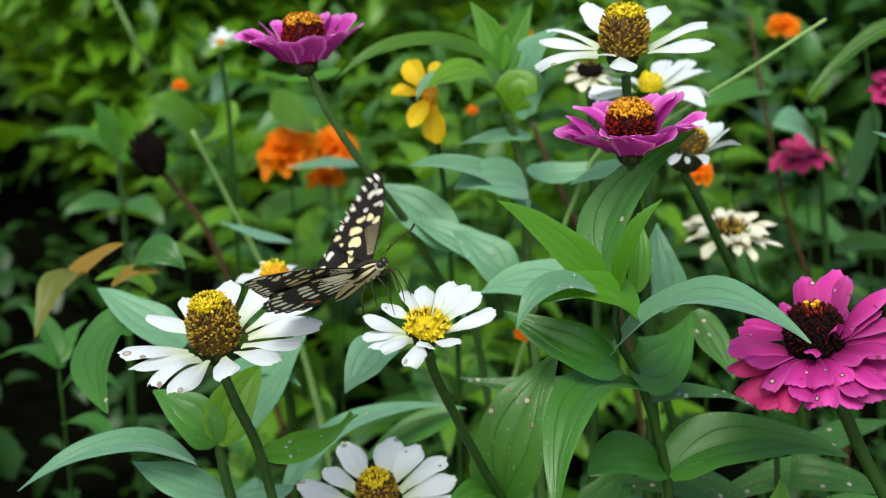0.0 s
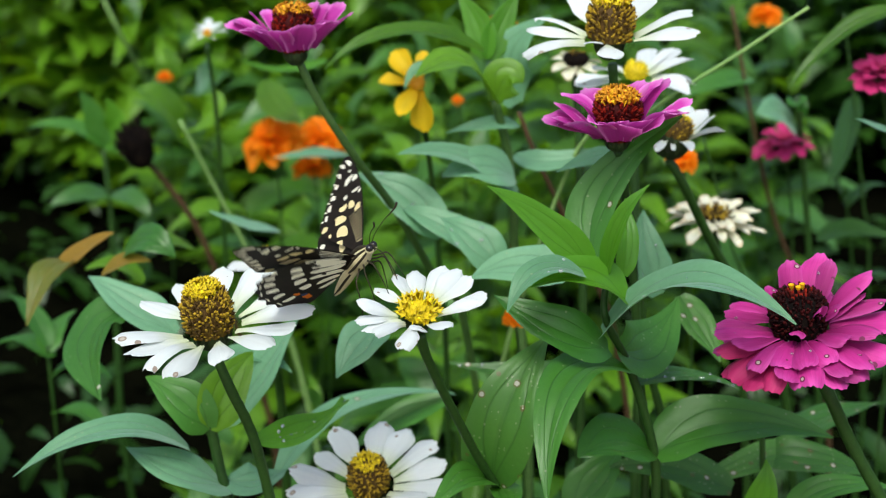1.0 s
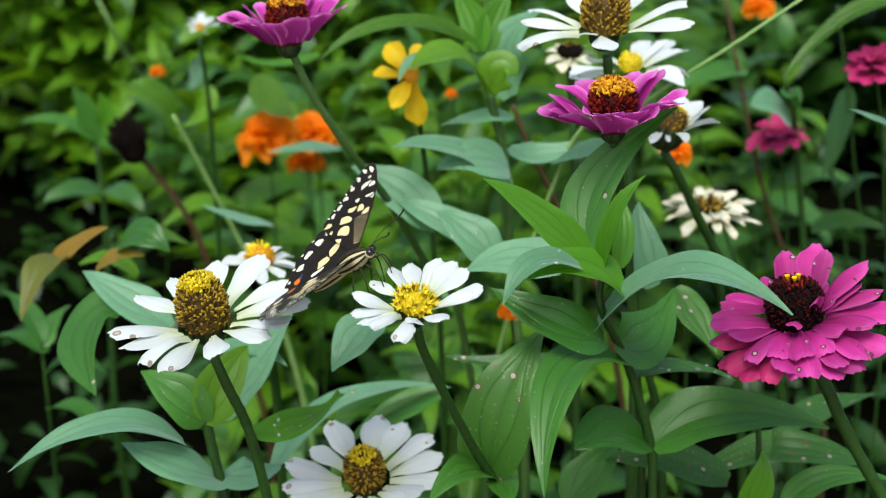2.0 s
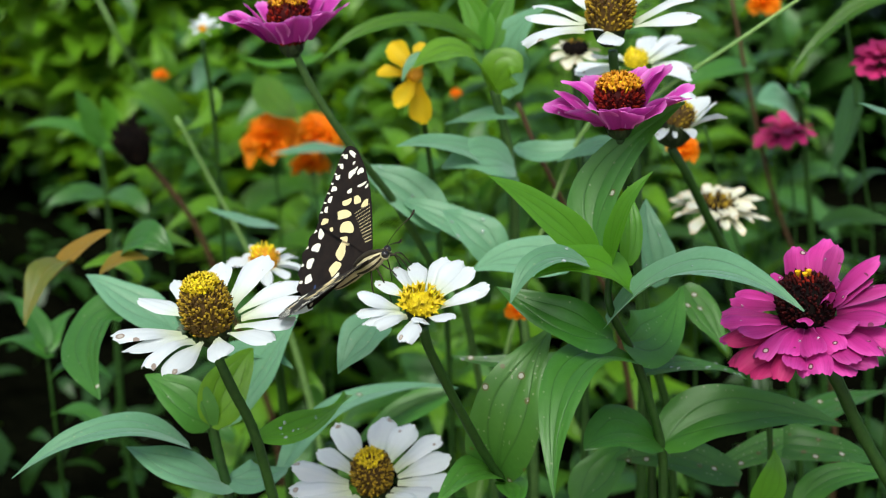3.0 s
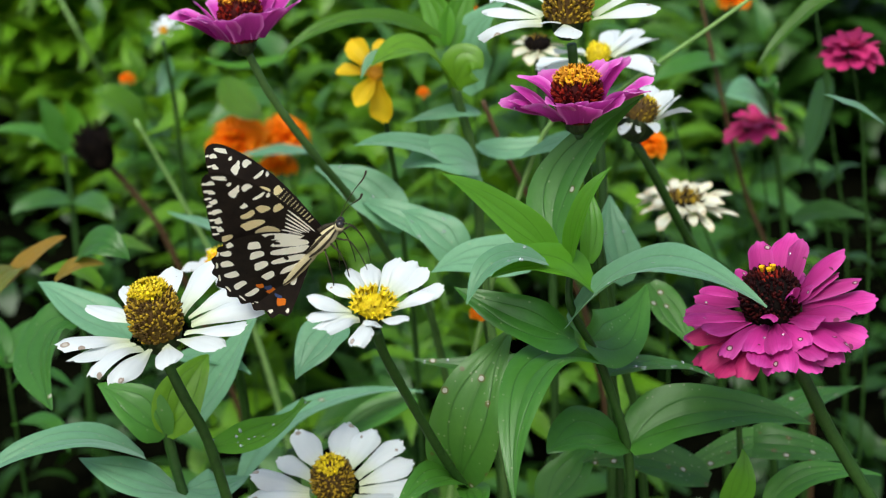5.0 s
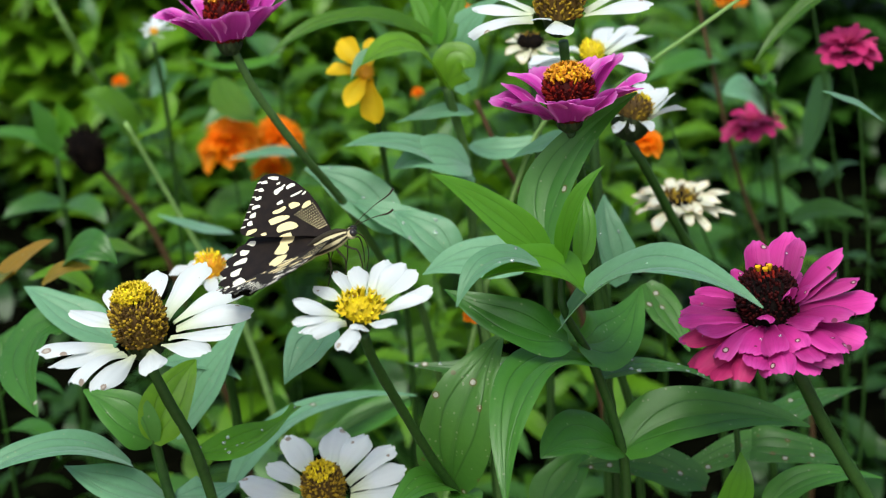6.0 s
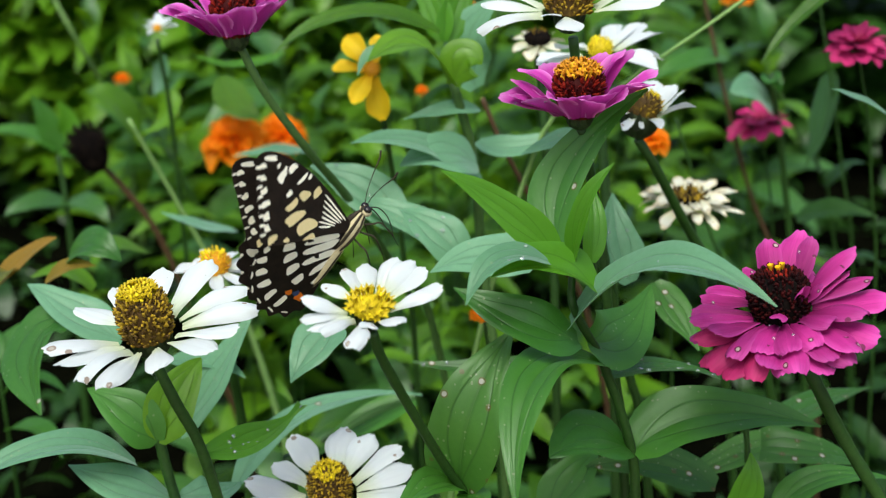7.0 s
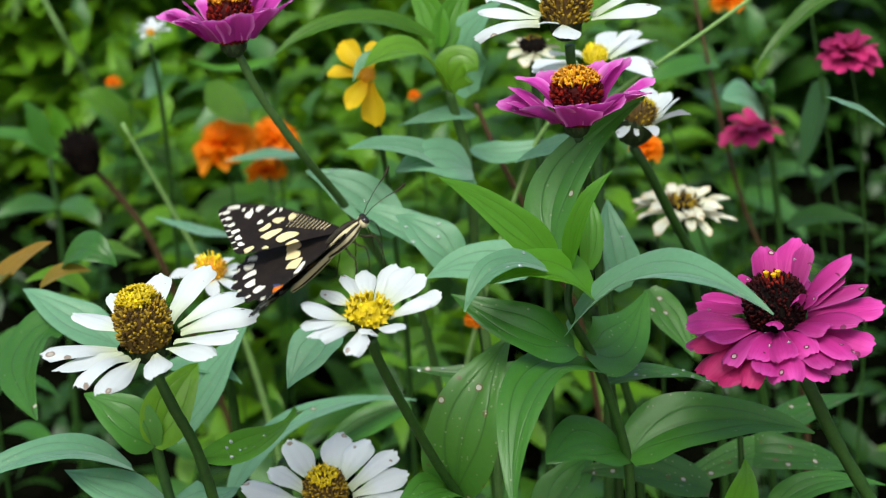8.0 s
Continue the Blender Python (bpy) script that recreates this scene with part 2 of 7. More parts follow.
def soil_material():
    """Near-black bed soil with deep shade in its colour; unseen pale earth added around."""
    # far darker than real soil: the shade under the plants is in the colour
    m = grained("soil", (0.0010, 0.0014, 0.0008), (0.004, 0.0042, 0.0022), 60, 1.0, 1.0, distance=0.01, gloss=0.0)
    n, l = m.node_tree.nodes, m.node_tree.links
    p = n["Principled BSDF"]
    shaded_soil = p.inputs["Base Color"].links[0].from_socket
    tc = n.new("ShaderNodeTexCoord")
    sep = n.new("ShaderNodeSeparateXYZ")
    l.new(tc.outputs["Object"], sep.inputs[0])
    wander = noise_tex(n, l, 4.0, 3.0, tc.outputs["Object"])
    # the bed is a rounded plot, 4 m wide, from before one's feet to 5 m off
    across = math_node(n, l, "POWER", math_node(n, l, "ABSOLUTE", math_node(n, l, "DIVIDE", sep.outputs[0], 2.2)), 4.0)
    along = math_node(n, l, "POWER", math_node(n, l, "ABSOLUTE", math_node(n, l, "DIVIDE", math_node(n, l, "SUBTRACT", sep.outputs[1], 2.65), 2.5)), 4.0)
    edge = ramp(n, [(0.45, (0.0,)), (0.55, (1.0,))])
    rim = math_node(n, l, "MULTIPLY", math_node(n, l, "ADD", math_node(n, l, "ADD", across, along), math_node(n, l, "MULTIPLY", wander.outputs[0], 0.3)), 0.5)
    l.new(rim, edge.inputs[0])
    # added out of view around the plot: pale trodden earth, which also bounces light
    grit = noise_tex(n, l, 35.0, 5.0, tc.outputs["Object"])
    unseen_dry_earth = ramp(n, [(0.3, (0.20, 0.16, 0.11)), (0.7, (0.33, 0.28, 0.21))])
    l.new(grit.outputs[0], unseen_dry_earth.inputs[0])
    l.new(mix_colour(n, l, edge.outputs[0], shaded_soil, unseen_dry_earth.outputs[0]), p.inputs["Base Color"])
    return m


SOIL = soil_material()
WATER, _n, _l, _p = material("water")
_p.inputs["Base Color"].default_value = (0.9, 0.95, 0.95, 1)
_p.inputs["Roughness"].default_value = 0.05
_p.inputs["Transmission Weight"].default_value = 0.8
_p.inputs["IOR"].default_value = 1.33


# ---- builders ----
def part(name, mesh, mat, parent, label=""):
    """Links a bmesh or mesh as one object under a thing or a part."""
    if isinstance(mesh, bmesh.types.BMesh):
        me = bpy.data.meshes.new(name)
        mesh.to_mesh(me)
        mesh.free()
    else:
        me = mesh
    if not me.materials:
        me.materials.append(mat)
    for poly in me.polygons:
        poly.use_smooth = True
    ob = new(name, me)
    ob.parent = parent
    if label:
        tagged(ob, label)
    return ob


def thing(name, at, label, category, group=""):
    e = new(name)
    e.empty_display_size = 0.02
    e.location = at
    return tagged(e, label, category, group)


def sheet(rows, uv_rows):
    """A bmesh sheet from rows of points, with its own u and v."""
    bm = bmesh.new()
    layer = bm.loops.layers.uv.new("UVMap")
    vs = [[bm.verts.new(p) for p in r] for r in rows]
    for i in range(len(rows) - 1):
        for j in range(len(rows[0]) - 1):
            f = bm.faces.new((vs[i][j], vs[i][j + 1], vs[i + 1][j + 1], vs[i + 1][j]))
            for lp, (a, b) in zip(f.loops, ((i, j), (i, j + 1), (i + 1, j + 1), (i + 1, j))):
                lp[layer].uv = uv_rows[a][b]
    return bm


def bezier(a, m, b, s):
    """The point at s on the curve from a to b that passes m half-way, and its direction."""
    c = 2 * m - (a + b) / 2
    return (1 - s) ** 2 * a + 2 * s * (1 - s) * c + s * s * b, 2 * (1 - s) * (c - a) + 2 * s * (b - c)


def leaf_sheet(base, mid, tip, width, face=(0, 0, 1), fold=0.35, twist=0.0, belly=0.62, n=20, half=8, wavy=0.05, seed=0):
    """A lance-shaped blade along a bow, folded along its midrib. fold: how steeply the halves rise."""
    base, mid, tip, face = Vector(base), Vector(mid), Vector(tip), Vector(face)
    rows, uvs = [], []
    rnd = random.Random(seed)
    ph = [rnd.uniform(0, 6.28) for _ in range(4)]
    for i in range(n + 1):
        s = i / n
        p, t = bezier(base, mid, tip, s)
        t.normalize()
        side = t.cross(face).normalized()
        up = side.cross(t)
        if twist:
            q = Matrix.Rotation(radians(twist) * s, 3, t)
            side, up = q @ side, q @ up
        w = max(math.sin(math.pi * s ** belly), 0.0) ** 0.85
        w = max(w, 0.34 * (1 - 3.2 * s)) * width / 2 if s < 0.999 else 0.0003
        row, uv = [], []
        for j in range(-half, half + 1):
            x = j / half
            edge = 1 + wavy * math.sin(9 * s + ph[0] + (2 if x > 0 else 0)) * abs(x)
            z = fold * w * abs(x) ** 1.25 - 0.22 * fold * w * x * x
            z += wavy * width * 0.45 * x * x * math.sin(13 * s + ph[1] + 1.7 * (x > 0)) + wavy * 0.07 * width * math.sin(21 * s + ph[2] + 3 * x)
            # the blade swells between its long veins
            z += 0.016 * width * math.sin(math.pi * s) * abs(math.sin(6.2832 * x)) if half > 3 else 0.0
            row.append(p + side * (x * w * edge) + up * z)
            uv.append((x * 0.5 + 0.5, s))
        rows.append(row)
        uvs.append(uv)
    return sheet(rows, uvs)


def leaf(plant, base, mid, tip, width, mat, face=(0, 0, 1), fold=0.35, twist=0.0, belly=0.62, wavy=0.05, label=""):
    o = plant.location
    bm = leaf_sheet(Vector(base) - o, Vector(mid) - o, Vector(tip) - o, width, face, fold, twist, belly, wavy=wavy, seed=int(1e4 * abs(base[0]) + 1e4 * tip[2]))
    return part("leaf", bm, mat, plant, label)


def tube(points, radii, sides=8, close=True):
    bm = bmesh.new()
    rings = []
    pts = [Vector(p) for p in points]
    ref = None
    for i, p in enumerate(pts):
        t = (pts[min(i + 1, len(pts) - 1)] - pts[max(i - 1, 0)]).normalized()
        if ref is None:
            ref = t.orthogonal()
        a = (ref - t * ref.dot(t)).normalized()
        ref = a
        b = t.cross(a)
        rings.append([bm.verts.new(p + (a * math.cos(6.2832 * k / sides) + b * math.sin(6.2832 * k / sides)) * radii[i]) for k in range(sides)])
    for r0, r1 in zip(rings, rings[1:]):
        for k in range(sides):
            bm.faces.new((r0[k], r0[(k + 1) % sides], r1[(k + 1) % sides], r1[k]))
    if close:
        bm.faces.new(rings[0][::-1])
        bm.faces.new(rings[-1])
    return bm


def smooth_line(points, n=8):
    """A Catmull-Rom line through the points."""
    p = [Vector(q) for q in points]
    p = [2 * p[0] - p[1]] + p + [2 * p[-1] - p[-2]]
    out = []
    for i in range(1, len(p) - 2):
        for k in range(n):
            t = k / n
            out.append(0.5 * (2 * p[i] + (p[i + 1] - p[i - 1]) * t + (2 * p[i - 1] - 5 * p[i] + 4 * p[i + 1] - p[i + 2]) * t * t
                              + (3 * p[i] - p[i - 1] - 3 * p[i + 1] + p[i + 2]) * t ** 3))
    return out + [p[-2]]


def stem(plant, points, r0, r1, mat=None, name="stem", label=""):
    """A stalk from the first point (thicker end) to the last; it wavers slightly and swells at random."""
    o = plant.location
    line = smooth_line([Vector(p) - o for p in points])
    k = len(line) - 1
    rnd = random.Random(int(1e5 * abs(points[0][0])))
    rad = [(r0 + (r1 - r0) * i / k) * rnd.uniform(0.94, 1.06) for i in range(k + 1)]
    return part(name, tube(line, rad), mat or STEM, plant, label)


def axis_frame(normal, spin=0.0):
    """A turn whose z axis is the normal."""
    z = Vector(normal).normalized()
    x = Vector((1, 0, 0))
    x = (x - z * x.dot(z)).normalized()
    m = Matrix((x, z.cross(x), z)).transposed()
    return m @ Matrix.Rotation(radians(spin), 3, "Z")


def petal_sheet(length, width, curl=0.0, cup=0.2, notch=0.07, seed=0, start=0.12, n=11, half=5, neck=0.4):
    """One ray petal along +x, narrow at its foot and broad towards a blunt, uneven tip. curl: how far the tip bends down."""
    rnd = random.Random(seed)
    ph, sk, lean = rnd.uniform(0, 6.28), rnd.uniform(-0.07, 0.07), rnd.uniform(-0.25, 0.25)
    rows, uvs = [], []
    for i in range(n + 1):
        s = i / n
        swell = min(1.0, s / 0.62)
        w = width / 2 * (neck + (1 - neck) * swell * swell * (3 - 2 * swell))
        w *= 1 if s < 0.70 else max(0.30, (1 - ((s - 0.70) / 0.31) ** 2.6)) ** 0.5
        row, uv = [], []
        for j in range(-half, half + 1):
            x = j / half
            reach = length * (start + (1 - start) * s)
            if s > 0.8:
                reach -= length * (s - 0.8) / 0.2 * (0.055 * x * x + 0.05 * lean * x + notch * 0.45 * (0.5 + 0.5 * math.cos(x * 7.5 + ph)))
            side = w * (1 + 0.06 * math.sin(11 * s + ph + 2 * (x > 0)) * abs(x))
            z = cup * w * (x * x - 0.4) + 0.022 * width * math.cos(x * 9.4) * (1 - 0.5 * s) + 0.07 * width * x * math.sin(4.5 * s + 2 * ph)
            z += -curl * length * s ** 3 + 0.018 * length * math.sin(4 * s + ph)
            row.append((reach, x * side + sk * length * s * s, z))
            uv.append((x * 0.5 + 0.5, s))
        rows.append(row)
        uvs.append(uv)
    return sheet(rows, uvs)


PETALS = {}


def petal_mesh(mat, shape, k):
    """Petals of one colour and shape share a few meshes of unit length."""
    key = (mat.name, shape, k)
    if key not in PETALS:
        width, curl, cup, neck = SHAPES[shape]
        bm = petal_sheet(1.0, width * (0.9 + 0.07 * k), curl * (0.5 + 0.4 * k), cup * (0.6 + 0.3 * k), seed=17 * k + len(shape), neck=neck)
        me = bpy.data.meshes.new("petal")
        bm.to_mesh(me)
        bm.free()
        me.materials.append(mat)
        for poly in me.polygons:
            poly.use_smooth = True
        PETALS[key] = me
    return PETALS[key]


SHAPES = {"slim": (0.32, 0.13, 0.5, 0.5), "broad": (0.44, 0.10, 0.35, 0.45), "slim2": (0.30, 0.10, 0.3, 0.35), "ruffle": (0.75, 0.25, 0.8, 0.4),
          "ray": (0.40, 0.10, -0.25, 0.34), "bowl": (0.40, 0.22, 0.40, 0.54), "plume": (0.40, 0.08, -0.35, 0.38)}


def ray_petal(head, turn, lift, length, mat, shape, k, roll=0.0, height=0.0, ring=0.0):
    ob = new("petal", petal_mesh(mat, shape, k % 4))
    ob.parent = head
    ob.matrix_basis = Matrix.Translation((0, 0, height)) @ pose(0, 0, 0, 0, 0, turn) @ pose(ring, 0, 0, 0, -lift, 0) @ pose(0, 0, 0, roll, 0, 0) @ Matrix.Diagonal((length, length, length, 1))
    return ob


def petals(head, rows, mat, shape, k0=0, height=0.0, ring=0.006, roll=5.0, drops=0):
    """Ray petals by rows of turn, lift, length and breadth."""
    width, curl = SHAPES[shape][:2]
    for i, (turn, lift, length, breadth) in enumerate(rows):
        k = (k0 + i * 3 + i // 4) % 4
        ob = ray_petal(head, turn, lift + 57 * curl * (0.5 + 0.4 * k), length, mat, shape, k, (i * 37 % 5 - 2) * roll, height, ring)
        ob.matrix_basis = ob.matrix_basis @ Matrix.Diagonal((1, max(0.26, breadth * 1.12) / (width * (0.9 + 0.07 * k)), 1, 1))
        if drops and i % drops == 0:
            dew(ob, 1 + i % 2, 0.0006 / length)


def disc_dome(r, h, waist=1.0):
    """The points and outward ways of a dome's surface, spiralled like seeds."""
    def at(f):
        # f: 0 at the crown, 1 at the foot; a blunt crown over a barrel-shaped side
        a = f * 1.5708
        rr = r * (math.sin(a) ** 0.55) * (0.84 + 0.16 * math.sin(3.1416 * min(1.0, f ** 1.5)) - (1 - waist) * max(0, f - 0.6) / 0.4)
        rr *= 1.0 if f < 0.35 else 1.0 + 0.10 * (f - 0.35)
        return rr, h * (max(0.0, math.cos(a)) ** 0.70)
    return at


def disc(head, r, h, top_mat, side_mat, split=0.45, count=170, spike=0.12, core_mat=None, crown=0, bloom=1.0, waist=1.0):
    """The raised middle of a zinnia: a core, chaff round its side and florets on its crown."""
    at = disc_dome(r, h, waist)
    bm = bmesh.new()
    rings = []
    for i in range(9):
        rr, z = at(0.02 + 0.98 * i / 8)
        rings.append([bm.verts.new((rr * 0.93 * math.cos(6.2832 * k / 16), rr * 0.93 * math.sin(6.2832 * k / 16), z * 0.96)) for k in range(16)])
    for a, b in zip(rings, rings[1:]):
        for k in range(16):
            bm.faces.new((a[k], b[k], b[(k + 1) % 16], a[(k + 1) % 16]))
    bm.faces.new(rings[0])
    part("disc_core", bm, core_mat or side_mat, head)
    rnd = random.Random(int(r * 1e6))
    made = {True: bmesh.new(), False: bmesh.new()}
    for i in range(count):
        f = min(1.0, ((i + rnd.uniform(0, 1.0)) / count) ** 0.6)
        rr, z = at(f)
        a = i * 2.39996 + rnd.uniform(-0.16, 0.16)
        r2, z2 = at(min(1, f + 0.03))
        slope = Vector((r2 - rr, z2 - z))
        out = Vector((-slope.y, slope.x)).normalized()
        up = 0.75 if f > 0.3 else 0.3
        d = Vector((math.cos(a) * out.x + rnd.uniform(-0.3, 0.3), math.sin(a) * out.x + rnd.uniform(-0.3, 0.3), out.y + up + rnd.uniform(-0.3, 0.3))).normalized()
        p = Vector((rr * math.cos(a), rr * math.sin(a), z)) * 0.97
        on_top = f + rnd.uniform(-0.07, 0.07) < split
        b2 = made[on_top]
        ln = r * spike * rnd.uniform(0.4, 1.6) * (1.35 if on_top else 1.0)
        wd = r * (0.058 if on_top else 0.060) * rnd.uniform(0.6, 1.3)
        e1 = d.orthogonal().normalized()
        e2 = d.cross(e1)
        foot = [b2.verts.new(p - d * ln * 0.5 + (e1 * math.cos(q) + e2 * math.sin(q)) * wd * 0.8) for q in (0, 1.57, 3.14, 4.71)]
        belt = [b2.verts.new(p + d * ln * 0.7 + (e1 * math.cos(q) + e2 * math.sin(q)) * wd * (1.15 if on_top else 0.9)) for q in (0, 1.57, 3.14, 4.71)]
        tip = b2.verts.new(p + d * ln * (1.0 if on_top else 1.15))
        for q in range(4):
            b2.faces.new((foot[q], foot[(q + 1) % 4], belt[(q + 1) % 4], belt[q]))
            b2.faces.new((belt[q], belt[(q + 1) % 4], tip))
    part("disc_chaff", made[False], side_mat, head)
    part("disc_crown", made[True], top_mat, head)
    # open star florets standing on the crown
    for i in range(crown):
        a, f = i * 2.39996 + rnd.uniform(-0.2, 0.2), split * math.sqrt((i + 0.6) / crown) + 0.05
        rr, z = at(f)
        bm = bmesh.new()
        b = r * bloom
        rim = [Vector((math.cos(q) * b * 0.06, math.sin(q) * b * 0.06, b * 0.12)) for q in (0, 1.2566, 2.5133, 3.7699, 5.0265)]
        low = bm.verts.new((0, 0, -b * 0.05))
        rv = [bm.verts.new(q) for q in rim]
        for k in range(5):
            bm.faces.new((low, rv[(k + 1) % 5], rv[k]))
            q = rim[k] + rim[(k + 1) % 5]
            t = bm.verts.new(Vector((q.x * 1.35, q.y * 1.35, b * 0.19)))
            bm.faces.new((rv[k], rv[(k + 1) % 5], t))
        ob = part("floret", bm, top_mat, head)
        way = Vector((math.cos(a) * f * 0.9, math.sin(a) * f * 0.9, 1))
        ob.matrix_basis = Matrix.Translation((rr * math.cos(a), rr * math.sin(a), z)) @ axis_frame(way).to_4x4()


def calyx(head, r, depth, mat=None):
    """The cup of overlapping bracts under the petals."""
    bm = bmesh.new()
    prof = [(0.16, -1.0), (0.45, -0.93), (0.78, -0.62), (0.95, -0.25), (0.9, 0.0)]
    rings = [[bm.verts.new((r * q * math.cos(6.2832 * k / 14), r * q * math.sin(6.2832 * k / 14), depth * z)) for k in range(14)] for q, z in prof]
    for a, b in zip(rings, rings[1:]):
        for k in range(14):
            bm.faces.new((a[k], a[(k + 1) % 14], b[(k + 1) % 14], b[k]))
    for ring, (n, z0, z1, q0, q1) in enumerate(((9, -0.95, -0.5, 0.45, 0.95), (13, -0.65, -0.15, 0.80, 1.04), (15, -0.3, 0.12, 0.95, 1.08))):
        for k in range(n):
            a = 6.2832 * (k + 0.37 * ring) / n
            w = 3.6 / n
            pts = [(q0, z0, -w * 0.5), (q0, z0, w * 0.5), ((q0 + q1) / 2 + 0.05, (z0 + z1) / 2, w * 0.62), (q1, z1, 0.0), ((q0 + q1) / 2 + 0.05, (z0 + z1) / 2, -w * 0.62)]
            bm.faces.new([bm.verts.new((r * q * math.cos(a + d), r * q * math.sin(a + d), depth * z)) for q, z, d in pts])
    return part("calyx", bm, mat or CALYX, head, "dark green cup of overlapping bracts")


def flower_head(plant, at, normal, label, name="flower_head"):
    h = new(name)
    h.empty_display_size = 0.01
    h.parent = plant
    h.matrix_basis = Matrix.Translation(Vector(at) - plant.location) @ axis_frame(normal).to_4x4()
    return tagged(h, label)


def ring_of_petals(head, count, length, lift, mat, shape, seed, height=0.0, spread=6.0, gap=()):
    rnd = random.Random(seed)
    for i in range(count):
        if i in gap:
            continue
        ray_petal(head, 360 * i / count + rnd.uniform(-spread, spread), lift + rnd.uniform(-8, 8), length * rnd.uniform(0.88, 1.06), mat, shape, rnd.randrange(4), rnd.uniform(-14, 14), height)


DROP = []


def dew(ob, count, r):
    """Round water drops of radius r that cling to a leaf or petal, on its upper face."""
    if not DROP:
        bm = bmesh.new()
        bmesh.ops.create_uvsphere(bm, u_segments=10, v_segments=6, radius=1.0)
        bmesh.ops.transform(bm, matrix=Matrix.Diagonal((1, 1, 0.7, 1)), verts=bm.verts)
        me = bpy.data.meshes.new("water_drop")
        bm.to_mesh(me)
        bm.free()
        me.materials.append(WATER)
        for poly in me.polygons:
            poly.use_smooth = True
        DROP.append(me)
    polys = ob.data.polygons
    rnd = random.Random(len(polys) + int(1e5 * abs(ob.data.vertices[0].co.x)) + int(100 * abs(ob.matrix_basis[0][0])))
    for i in range(count):
        q = polys[rnd.randrange(len(polys))]
        w = q.normal if q.normal.z > 0 else -q.normal
        s = r * rnd.uniform(0.3, 1.2)
        d = new("water_drop", DROP[0])
        d.parent = ob
        d.matrix_basis = Matrix.Translation(q.center + w * s * 0.35) @ axis_frame(w).to_4x4() @ Matrix.Scale(s, 4)
    return ob


# ---- the bed, plant by plant ----

white_a = thing("zinnia_plant", (-0.0679, 0.4536, 0.0000), "zinnia with one large white flower and a yellow-brown cone", "zinnia plant")
stem(white_a, [(-0.0448, 0.4815, 0.0000), (-0.0498, 0.4715, 0.2348), (-0.0591, 0.4616, 0.3783), (-0.0668, 0.4532, 0.4270), (-0.0727, 0.4468, 0.4645), (-0.0791, 0.4416, 0.4863), (-0.0843, 0.4397, 0.5028)], 0.0022, 0.0020, STEM)
head_a = flower_head(white_a, (-0.0852, 0.4410, 0.5116), (-0.121, -0.142, 0.982), "white flower with spotted petals round a yellow cone", "flower_head")
petals(head_a, [(215, 24, 0.0305, 0.27), (228, 20, 0.0303, 0.24), (244, 14, 0.0301, 0.26), (260, 9, 0.0299, 0.27), (290, 9, 0.0205, 0.41), (321, 10, 0.0262, 0.33), (337, 15, 0.0301, 0.26), (5, 7, 0.0310, 0.24), (35, 3, 0.0309, 0.24), (61, 16, 0.0300, 0.34), (91, 12, 0.0280, 0.33), (121, 9, 0.0261, 0.27), (143, 3, 0.0298, 0.27), (20, -3, 0.0299, 0.24)], WHITE, "ray", 1, 0.0, 0.0077)
disc(head_a, 0.0090, 0.0188, FLORET, CHAFF, split=0.31, count=620, spike=0.14, crown=60, bloom=1.2)
calyx(head_a, 0.0073, 0.0081)

white_b = thing("zinnia_plant", (0.0207, 0.4483, 0.0000), "zinnia with a small white flower that the butterfly feeds on", "zinnia plant")
stem(white_b, [(0.0695, 0.4974, 0.0000), (0.0645, 0.4874, 0.2428), (0.0412, 0.4661, 0.3990), (0.0218, 0.4483, 0.4415), (0.0128, 0.4401, 0.4612), (0.0012, 0.4257, 0.4924), (-0.0065, 0.4137, 0.5160), (-0.0086, 0.4093, 0.5265)], 0.0019, 0.0017, STEM)
head_b = flower_head(white_b, (-0.0095, 0.4100, 0.5334), (0.113, -0.245, 0.963), "small white flower with open yellow florets", "flower_head")
petals(head_b, [(198, 22, 0.0184, 0.28), (204, 7, 0.0180, 0.28), (216, 6, 0.0180, 0.24), (233, 14, 0.0182, 0.26), (260, 13, 0.0193, 0.32), (272, 28, 0.0110, 0.50), (301, 34, 0.0155, 0.40), (4, 32, 0.0199, 0.30), (37, 29, 0.0185, 0.34), (55, 25, 0.0184, 0.36), (73, 18, 0.0182, 0.34), (94, 7, 0.0169, 0.36), (113, 6, 0.0157, 0.36), (137, -5, 0.0157, 0.30), (349, 40, 0.0180, 0.26)], WHITE, "ray", 2, 0.0, 0.0052)
disc(head_b, 0.0058, 0.0048, FLORET, FLORET, split=0.9, count=70, spike=0.3, crown=26, bloom=2.6)
calyx(head_b, 0.0050, 0.0067)
leaf(white_b, (0.0190, 0.4491, 0.4435), (0.0232, 0.4467, 0.4777), (0.0391, 0.4665, 0.5000), 0.0283, LEAF_SPOTTED, (-0.28, -0.80, 0.53), 0.25)
leaf(white_b, (0.0207, 0.4491, 0.4435), (0.0086, 0.4371, 0.4538), (-0.0039, 0.4198, 0.4510), 0.0157, LEAF, (0.00, -0.26, 0.97), 0.30)
leaf(white_b, (0.0218, 0.4490, 0.4431), (0.0243, 0.4346, 0.4476), (0.0246, 0.4194, 0.4500), 0.0126, LEAF, (0.00, -0.26, 0.97), 0.30)

